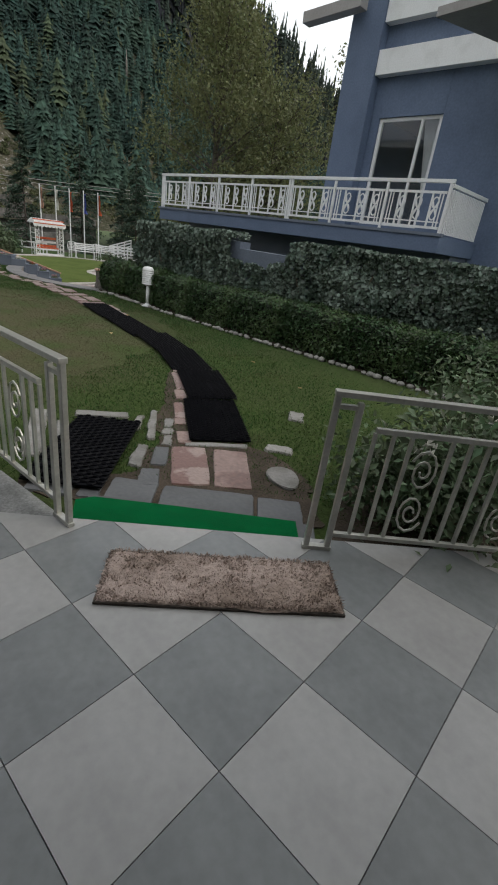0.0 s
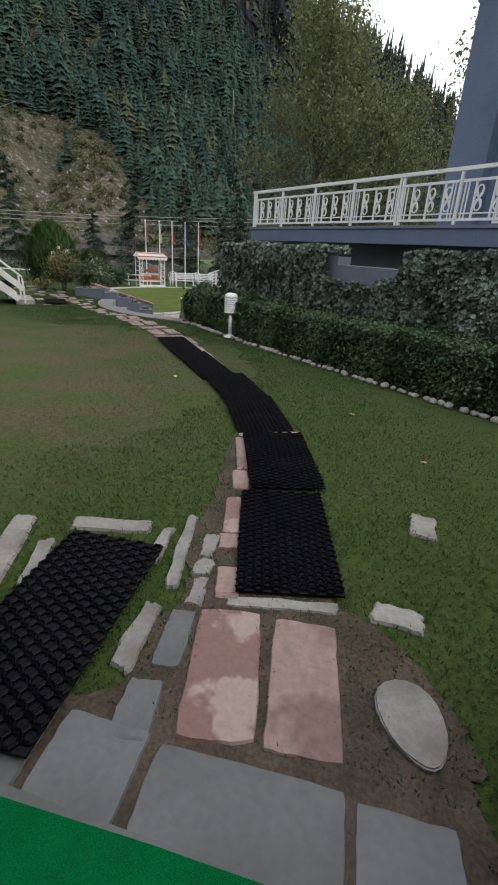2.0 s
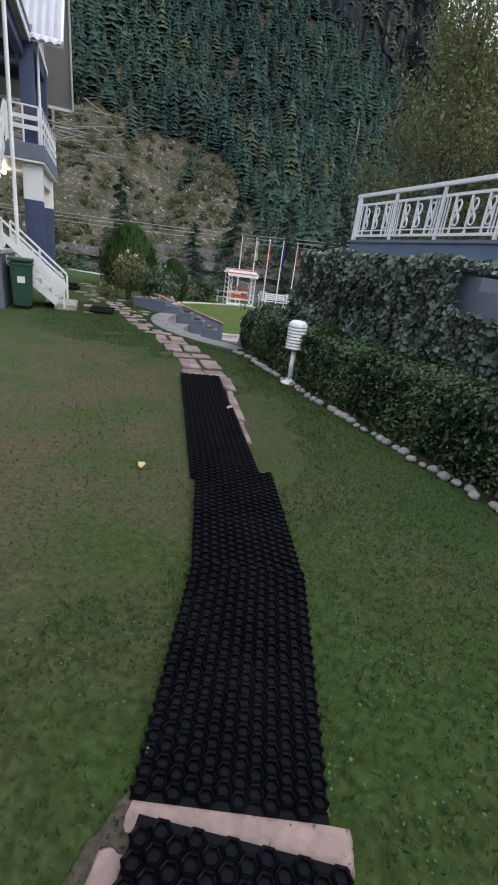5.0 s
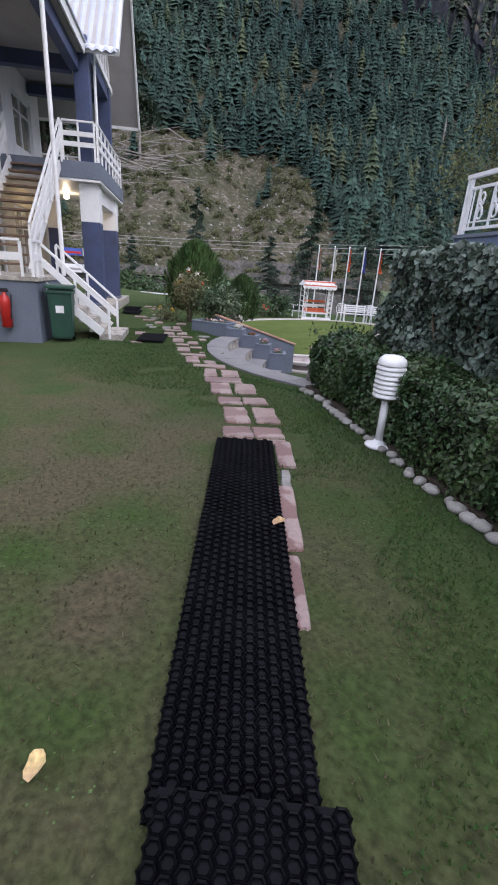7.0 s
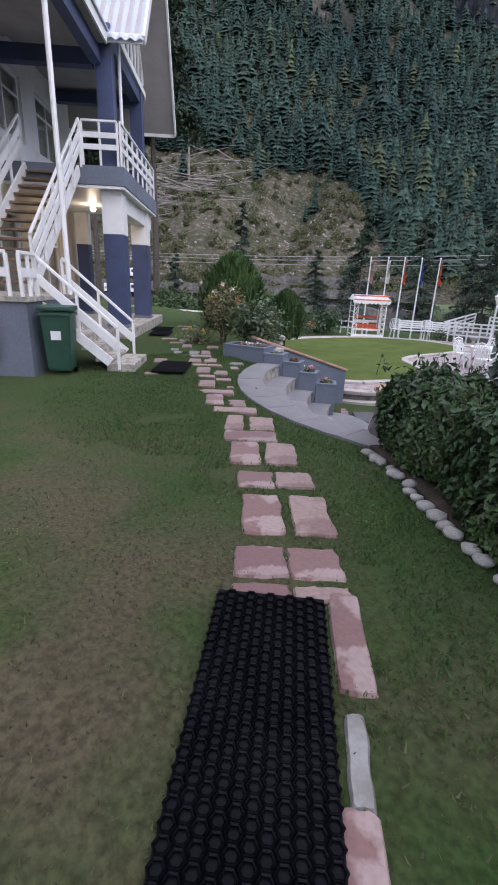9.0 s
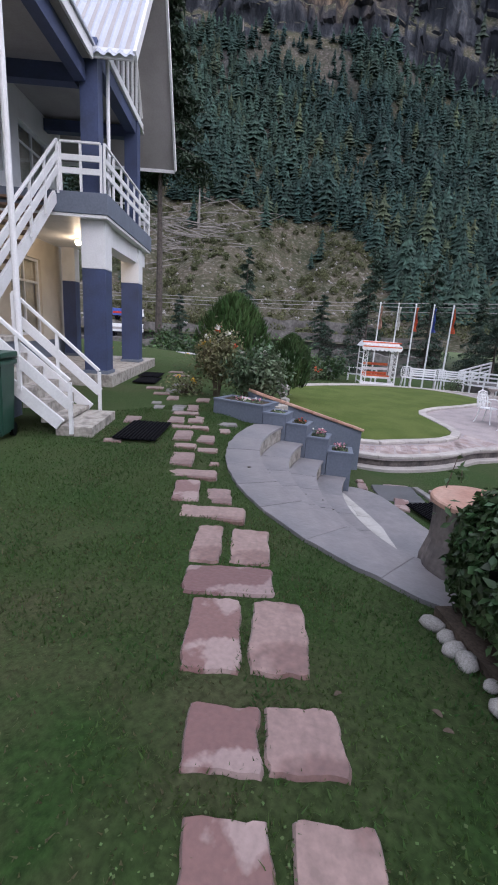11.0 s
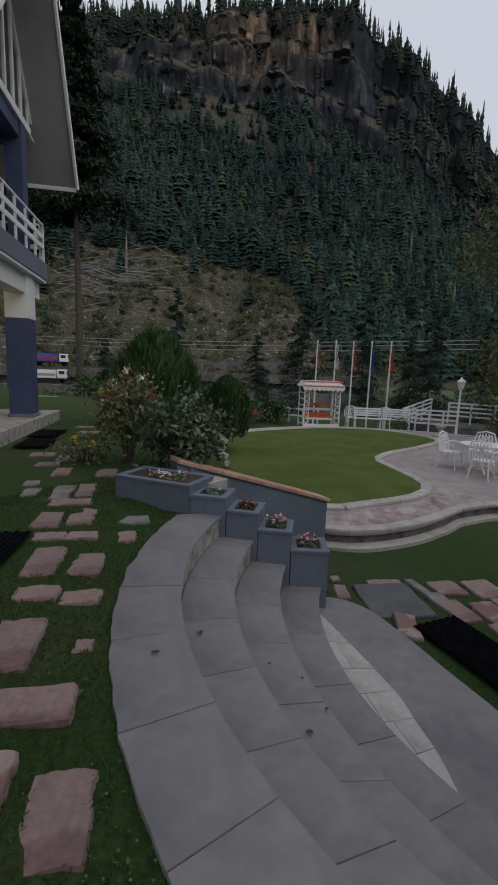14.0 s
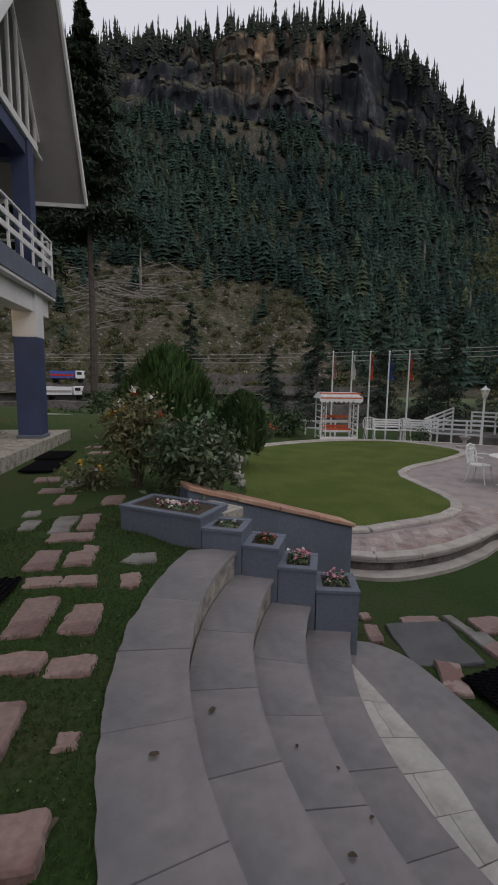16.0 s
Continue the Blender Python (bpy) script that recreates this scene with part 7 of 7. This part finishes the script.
M_NEEDLE = leafy("conifer_needles", (0.018, 0.033, 0.018), (0.03, 0.05, 0.024), 0.4, 0.7, 0.1)
M_NEEDLE2 = leafy("young_conifer_needles", (0.036, 0.066, 0.046), (0.062, 0.098, 0.064), 0.4, 0.7, 0.1)
conifer(-30.2, 28.0, -1.5, 24.0, 3.2, 0.5, 30000, 31, "tall dark spruce with a bare lower trunk", M_NEEDLE)
conifer(-33.2, 25.2, -2.0, 23.0, 2.8, 0.45, 20000, 32, "tall dark spruce behind the house", M_NEEDLE)
for k, (x, y, z, h, w) in enumerate(((-21.5, 41.2, -4.5, 12.0, 2.6), (-17.4, 43.0, -4.5, 11.2, 2.7), (-13.0, 44.5, -4.5, 10.8, 2.6), (-9.6, 44.8, -4.5, 9.5, 2.4), (-24.5, 39.5, -4.0, 8.0, 2.0), (-31.0, 37.5, -4.0, 11.5, 2.1), (-15.2, 47.5, -5, 9.5, 2.4), (-6.0, 46, -5, 10, 2.4), (-35.5, 34, -4, 7.5, 2.0))):
    conifer(x, y, z, h, w * 1.12, 0.08, 10000, 40 + k, "young green conifer beyond the garden fence", M_NEEDLE2)


def broad_tree(x, y, z, h, r, leaves, seed, label, mat, first=0.2):
    """A tapered trunk that forks into limbs, with leaves in uneven clumps at their ends."""
    ob = empty("broadleaf_tree", label, "tree", pose(x, y, z))
    rng = np.random.default_rng(seed)
    t = bmesh.new()
    tube(t, [(0.1 * math.sin(q), 0.08 * math.cos(q * 1.3), h * 0.85 * q / 7) for q in range(8)], [0.26 * (1 - q / 8.5) for q in range(8)], 10)
    part("trunk", t, M_BARK, ob)
    limbs, pts, nor = bmesh.new(), [], []
    n = 70
    for k in range(n):
        f = first + (1 - first) * (k + rng.random()) / n
        a = rng.uniform(0, 6.283)
        prof = math.sin(math.pi * min(0.97, 0.12 + 0.85 * (f - first) / (1 - first))) ** 0.6
        l = r * prof * rng.uniform(0.55, 1.1)
        z0, z1 = h * f * 0.82, h * f + l * 0.15
        tip = Vector((l * math.cos(a), l * math.sin(a), z1))
        mid = Vector((l * 0.5 * math.cos(a + 0.1), l * 0.5 * math.sin(a + 0.1), (z0 + z1) / 2 + 0.2))
        tube(limbs, [(0, 0, z0), mid, tip], [0.07, 0.04, 0.012], 5)
        for c, share in ((tip, 0.55), (mid, 0.3), (tip.lerp(mid, 0.5), 0.15)):
            m = int(leaves / n * share)
            q = rng.normal(0, 1, (m, 3)) * np.array([0.55, 0.55, 0.75]) * (0.35 + 0.12 * r)
            q[:, 2] -= np.abs(rng.normal(0, 0.35, m))
            pts.append(np.array(c) + q)
            nor.append(q + np.array([0, 0, 0.4]))
    tagged(part("branchwork", limbs, M_BARK, ob), kind="stuff")
    scatter("leaves", np.concatenate(pts), np.concatenate(nor), (0.12, 0.26), mat, ob, seed=seed, spread=0.7, aspect=0.55, kind="stuff")


M_OLIVE = leafy("olive_leaves", (0.12, 0.14, 0.06), (0.17, 0.175, 0.08), 0.35, 0.6, 0.35)
broad_tree(-4.6, 33.0, -3.0, 17.5, 4.6, 34000, 71, "tall olive-green broadleaf tree behind the terrace", M_OLIVE, 0.12)
broad_tree(-1.0, 35.5, -3.0, 14.0, 4.2, 20000, 72, "broadleaf tree behind the terrace building", M_OLIVE, 0.12)
broad_tree(4.6, 26.5, -2.0, 13.0, 3.3, 8000, 73, "thin leafy tree against the sky", M_OLIVE, 0.5)


def bush(name, x, y, z, r, h, leaves, size, mat, label, seed, blooms=(), stems=9):
    ob = empty(name, label, "bush", pose(x, y, z))
    rng = np.random.default_rng(seed)
    st, pts, nor = bmesh.new(), [], []
    for k in range(stems * 3):
        a, l = rng.uniform(0, 6.283), rng.uniform(0.35, 1.0)
        tip = Vector((r * l * math.cos(a), r * l * math.sin(a), h * rng.uniform(0.45, 1.0) * (1 - 0.25 * l * l)))
        mid = tip * 0.5 + Vector((0, 0, h * 0.12))
        tube(st, [(0.05 * math.cos(a), 0.05 * math.sin(a), 0), mid, tip], [0.009, 0.006, 0.003], 5)
        m = int(leaves / stems / 3)
        u = rng.uniform(0.35, 1.05, (m, 1))
        c = np.array(mid) * (1 - u) + np.array(tip) * u
        q = rng.normal(0, 0.1 + 0.1 * r, (m, 3))
        pts.append(c + q)
        nor.append(q + np.array([0, 0, 0.5]))
    tagged(part("stem", st, M_TWIG, ob), kind="stuff")
    pts = np.concatenate(pts)
    pts[:, 2] = np.maximum(pts[:, 2], 0.02)
    scatter("leaves", pts, np.concatenate(nor), size, mat, ob, seed=seed, spread=0.6, aspect=0.48, kind="stuff")
    for k, (mt, n) in enumerate(blooms):
        for q in range(n):
            a, l = rng.uniform(0, 6.283), rng.uniform(0.2, 0.95)
            c = np.array([r * l * math.cos(a), r * l * math.sin(a), h * (1.05 - 0.35 * l * l)])
            p = c + rng.normal(0, 0.024, (22, 3))
            scatter("blossom", p, p - c + np.array([0, 0, 0.01]), (0.035, 0.06), mt, ob, seed=seed + q, aspect=0.9)
    return ob


def gzp(x, y):
    return x, y, ground_z(x, y) - 0.02


bush("rose_bush", *gzp(-10.05, 15.15), 0.36, 1.3, 3000, (0.055, 0.105), M_ROSE2, "leggy rose bush with dry yellowing leaves", 81, [(M_PETAL_W, 3), (M_PETAL_R, 2), (M_PETAL_Y, 2)])
bush("rose_bush", -8.93, 15.1, -0.15, 0.42, 1.05, 2900, (0.065, 0.13), M_ROSE, "full green rose bush behind the planter", 82, [(M_PETAL_W, 2)])
bush("rose_bush", *gzp(-10.55, 14.75), 0.35, 0.35, 400, (0.05, 0.1), M_ROSE2, "low straggling rose shoots with dry leaves", 83, [(M_PETAL_Y, 2)], 6)
bush("rose_bush", *gzp(-9.55, 15.5), 0.25, 0.6, 450, (0.05, 0.1), M_ROSE2, "dry leafy rose bush beside the wall", 84, [(M_PETAL_R, 2)], 7)
for k, (x, y, r, h, n) in enumerate(((0.95, 2.4, 0.3, 0.6, 1700), (1.4, 2.5, 0.42, 0.8, 2200), (1.9, 2.9, 0.5, 0.9, 1400), (1.9, 3.6, 0.55, 1.05, 1300), (1.2, 2.25, 0.25, 0.6, 1000))):
    bush("rose_bush", *gzp(x, y), r, h, n, (0.04, 0.085), M_ROSE, "leafy green rose bush beside the porch railing", 90 + k, [(M_PETAL_W, 1)] if k in (0, 2) else [], 6)


def thuja(x, y, z, r, h, seed, label, mat=None):
    ob = empty("thuja", label, "shrub", pose(x, y, z))
    rng = np.random.default_rng(seed)
    n = 7500
    f = rng.random(n) ** 0.8
    a = rng.uniform(0, 6.283, n)
    prof = np.sin(np.pi * np.clip(0.2 + 0.8 * f, 0, 1)) ** 0.55
    rr = r * prof * rng.uniform(0.72, 1.06, n) * (1 + 0.14 * np.sin(a * 7 + seed))
    p = np.column_stack([rr * np.cos(a), rr * np.sin(a), h * f])
    # near-black body paints the shade between the sprays
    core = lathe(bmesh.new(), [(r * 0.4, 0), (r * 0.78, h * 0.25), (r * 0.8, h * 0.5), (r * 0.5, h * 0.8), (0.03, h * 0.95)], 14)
    part("shade_core", core, M_SHADE_CORE, ob)
    # flat upright sprays that fan outwards
    up = np.column_stack([np.cos(a) * 0.35, np.sin(a) * 0.35, np.full(n, 1.0)]) + rng.normal(0, 0.22, (n, 3))
    up /= np.linalg.norm(up, axis=1)[:, None]
    long = rng.uniform(0.12, 0.3, (n, 1)) * (0.7 + 0.5 * r)
    flat = np.column_stack([-np.sin(a), np.cos(a), 0 * a]) + rng.normal(0, 0.5, (n, 3))
    flat /= np.linalg.norm(flat, axis=1)[:, None]
    co = np.stack([p - up * long * 0.4, p + flat * long * 0.11, p + up * long * 0.6, p - flat * long * 0.11], 1).reshape(-1, 3)
    i = np.arange(n)[:, None] * 4
    tagged(raw_mesh("foliage", co, np.concatenate([i + np.array([0, 1, 2]), i + np.array([0, 2, 3])], 1).reshape(-1), 3, mat or M_THUJA, ob), kind="stuff")
    part("stem", rod(bmesh.new(), (0, 0, -0.3), (0, 0, 0.3), 0.05), M_BARK, ob)


thuja(-12.65, 18.1, ground_z(-12.65, 18.1) - 0.05, 0.95, 2.15, 5, "large rounded bright green thuja shrub")
thuja(-12.75, 20.9, -0.6, 0.62, 1.6, 6, "small rounded dark green thuja shrub", M_LEAF)
thuja(-13.6, 20.4, -0.6, 0.5, 1.4, 7, "small rounded dark green thuja shrub", M_LEAF)
stonewall = empty("rubble_wall", "low wall of white rounded stones by the lawn", "wall", kind="structure")
rng0 = random.Random(12)
for k in range(46):
    t = k / 46
    x, y = -13.3 + 2.6 * t + rng0.uniform(-0.06, 0.06), 19.7 - 1.4 * t
    b = bmesh.new()
    bmesh.ops.create_icosphere(b, subdivisions=1, radius=1)
    part("stone", b, M_STONE, stonewall, m=pose(x, y, -0.75 + 0.16 * (k % 4), 0, 0, rng0.uniform(0, 90)) @ Matrix.Diagonal((0.14, 0.13, 0.11, 1)))
for k, (x, y, z, c) in enumerate(((-16.4, 27.5, -1.2, M_PETAL_R), (-17.3, 25.8, -1.2, M_PETAL_Y), (-18.4, 25.2, -1.1, M_PETAL_R), (-19.6, 24.1, -1.0, M_PETAL_R), (-20.8, 22.9, -0.9, M_PETAL_Y), (-10.9, 30.9, -1.2, M_PETAL_W))):
    bush("flower_bush", x, y, z, 0.5, 0.65, 500, (0.06, 0.12), M_ROSE, "flowering garden shrub by the fence", 120 + k, [(c, 6)], 6)
for k, (x, y, r, h) in enumerate(((-19.5, 27.5, 1.3, 1.7), (-22.0, 25.5, 1.5, 1.9), (-24.0, 23.0, 1.4, 1.6), (-17.3, 29.8, 1.2, 1.5), (-21.0, 31.5, 1.6, 2.4), (-26.5, 27, 1.8, 2.6))):
    bush("garden_shrub", x, y, -1.6, r, h, 1400, (0.14, 0.3), M_LEAF if k % 2 else M_THUJA, "dark green garden shrub at the lawn's far edge", 140 + k, [], 8)
pot = flowers(260, HOUSE_M @ Vector((3.5, 1.2, 0.1)), (0.3, 0.25, 0.35), M_ROSE, [(M_PETAL_Y, 12), (M_PETAL_R, 6)], "", "orange and yellow flowers on the house porch", 170)

# ---- fallen leaves ----
M_BROWN = material("brown_leaf", (0.07, 0.05, 0.035), 0.8, second=(0.1, 0.075, 0.05), fine=60)
LEAVES = [(-2.48, 8.11, 0.05), (-2.27, 6.58, 0.045), (-3.94, 10.7, 0.022), (-3.88, 10.65, 0.02), (-4.25, 10.5, 0.018), (-6.57, 12.0, 0.025), (-2.05, 10.0, 0.05), (0.5, 5.0, 0.025), (-6.51, 12.38, 0.022), (-6.67, 12.90, 0.024), (-6.33, 13.18, 0.014), (-6.10, 13.19, 0.012), (-5.87, 12.85, 0.020), (-5.87, 13.05, 0.014), (1.0, 4.5, 0.05), (-0.1, 6.0, 0.03), (-5.75, 14.0, 0.03)]
for k, (x, y, s) in enumerate(LEAVES):
    b = bmesh.new()
    pts = [(s * (1 + 0.25 * math.cos(3 * a)) * math.cos(a) * 0.55, s * math.sin(a), 0.012 + 0.3 * s * abs(math.cos(a))) for a in (2 * math.pi * q / 12 for q in range(12))]
    vs = [b.verts.new(p) for p in pts]
    c = b.verts.new((0, 0, 0.008))
    for q in range(12):
        b.faces.new((c, vs[q], vs[(q + 1) % 12]))
    z = ground_z(x, y) + 0.004
    deep = sum(math.hypot(x - cx, y - cy) < r for cx, cy, r in STEP_CURVES)
    if 0 < deep < 5 and y < 14.3 and x < -4.2:
        z = TREAD_Z - TREAD_DROP * (deep - 1)
    elif k == 0:
        z = ground_z(x, y) + 0.05
    tagged(part("fallen_leaf", b, M_BROWN if z < -0.1 else M_YELLOW, m=pose(x, y, z, 0, 0, 40 * k)), "curled dark brown fallen leaf on stone" if z < -0.1 else "dry yellow fallen leaf", "leaf", group="fallen leaves")

# ---- grass blades along the walk ----
RECTS = [(x, y, radians(deg), w, l) for x, y, deg, w, l in MATS + SIDE_MATS] + FLAGS


def covered(x, y):
    if y < 2.55 and -1.4 < x < 0.45:
        return True
    d = math.hypot(x - STEP_C.x, y - STEP_C.y)
    if d < STEP_CURVES[0][2] + 0.004 and x < -3.4:
        return True
    if (x + 3.9) * 0.658 + (y - 11.2) * 0.753 > -0.02 and x > -4.2:
        return True
    for cx, cy, a, w, l in RECTS:
        dx, dy = x - cx, y - cy
        if abs(dx) > 1 or abs(dy) > 1:
            continue
        u, v = dx * math.cos(a) + dy * math.sin(a), -dx * math.sin(a) + dy * math.cos(a)
        if abs(u) < w / 2 - 0.022 and abs(v) < l / 2 - 0.022:
            return True
    return False


def off_walk(limit, dry):
    def test(x, y):
        # how far from the walked line
        best = min(math.hypot(x - px, y - py) for px, py in ((-0.3, 3.0), (-0.5, 4.6), (-1.0, 5.6), (-1.6, 6.6), (-2.3, 7.6), (-3.1, 8.7), (-4.0, 9.8), (-5.2, 10.9), (-6.4, 11.7), (-7.6, 12.6), (-8.6, 13.4)))
        if best > limit * (0.5 + 0.5 * random.random()):
            return True
        west = ease((4.4 - math.hypot(x + 5.2, y - 6.3)) / 1.6)
        patch = noise.noise((x * 0.8, y * 0.8, 3)) + 0.5 * noise.noise((x * 2.5, y * 2.5, 1)) + 1.1 * west - 0.15
        if dry and patch < -0.05 or (not dry and patch > 0.35):
            return True
        return covered(x, y)
    return test


grass_patch("grass_blades", 380000, (-9.6, 2.2, 2.3, 14.4), (0.01, 0.024), M_BLADE2, "short fresh green grass blades", 11, off_walk(2.3, False))
grass_patch("grass_blades", 120000, (-9.6, 2.2, 2.3, 14.4), (0.008, 0.018), M_BLADE, "short dry olive grass blades", 12, off_walk(2.3, True))


def low_lawn_bare(x, y):
    return covered(x, y) or signed(x, y, RIM_EDGE) > -0.12 or signed(x, y, land + [(-4.0, 12.6), (-6.8, 13.9)]) > 0 or signed(x, y, LOW) < 0.3


grass_patch("grass_blades", 60000, (-7.6, -3.6, 14.6, 18.2), (0.012, 0.028), M_BLADE2, "fresh green grass blades on the lower lawn", 13, low_lawn_bare)


def clover():
    """Patches of small round clover leaves in the turf beside the walk."""
    rng = np.random.default_rng(31)
    pts = []
    while len(pts) < 7000:
        c = rng.uniform((-8.6, 2.6), (1.6, 13.2))
        if noise.noise((c[0] * 0.9, c[1] * 0.9, 14)) < 0.05:
            continue
        for q in rng.normal(0, 0.07, (rng.integers(6, 22), 2)):
            x, y = c + q
            if not covered(x, y):
                pts.append((x, y, ground_z(x, y) + rng.uniform(0.006, 0.02)))
    p = np.array(pts)
    tagged(scatter("clover", p, np.tile([0, 0, 1.0], (len(p), 1)), (0.006, 0.014), M_CLOVER, label="small pale green clover leaves in the lawn", seed=32, spread=0.3, aspect=0.95, fold=0.2), category="weeds", kind="stuff")


M_CLOVER = leafy("clover_leaves", (0.07, 0.13, 0.035), (0.11, 0.16, 0.055), 0.4, 0.6, 0.3)
clover()
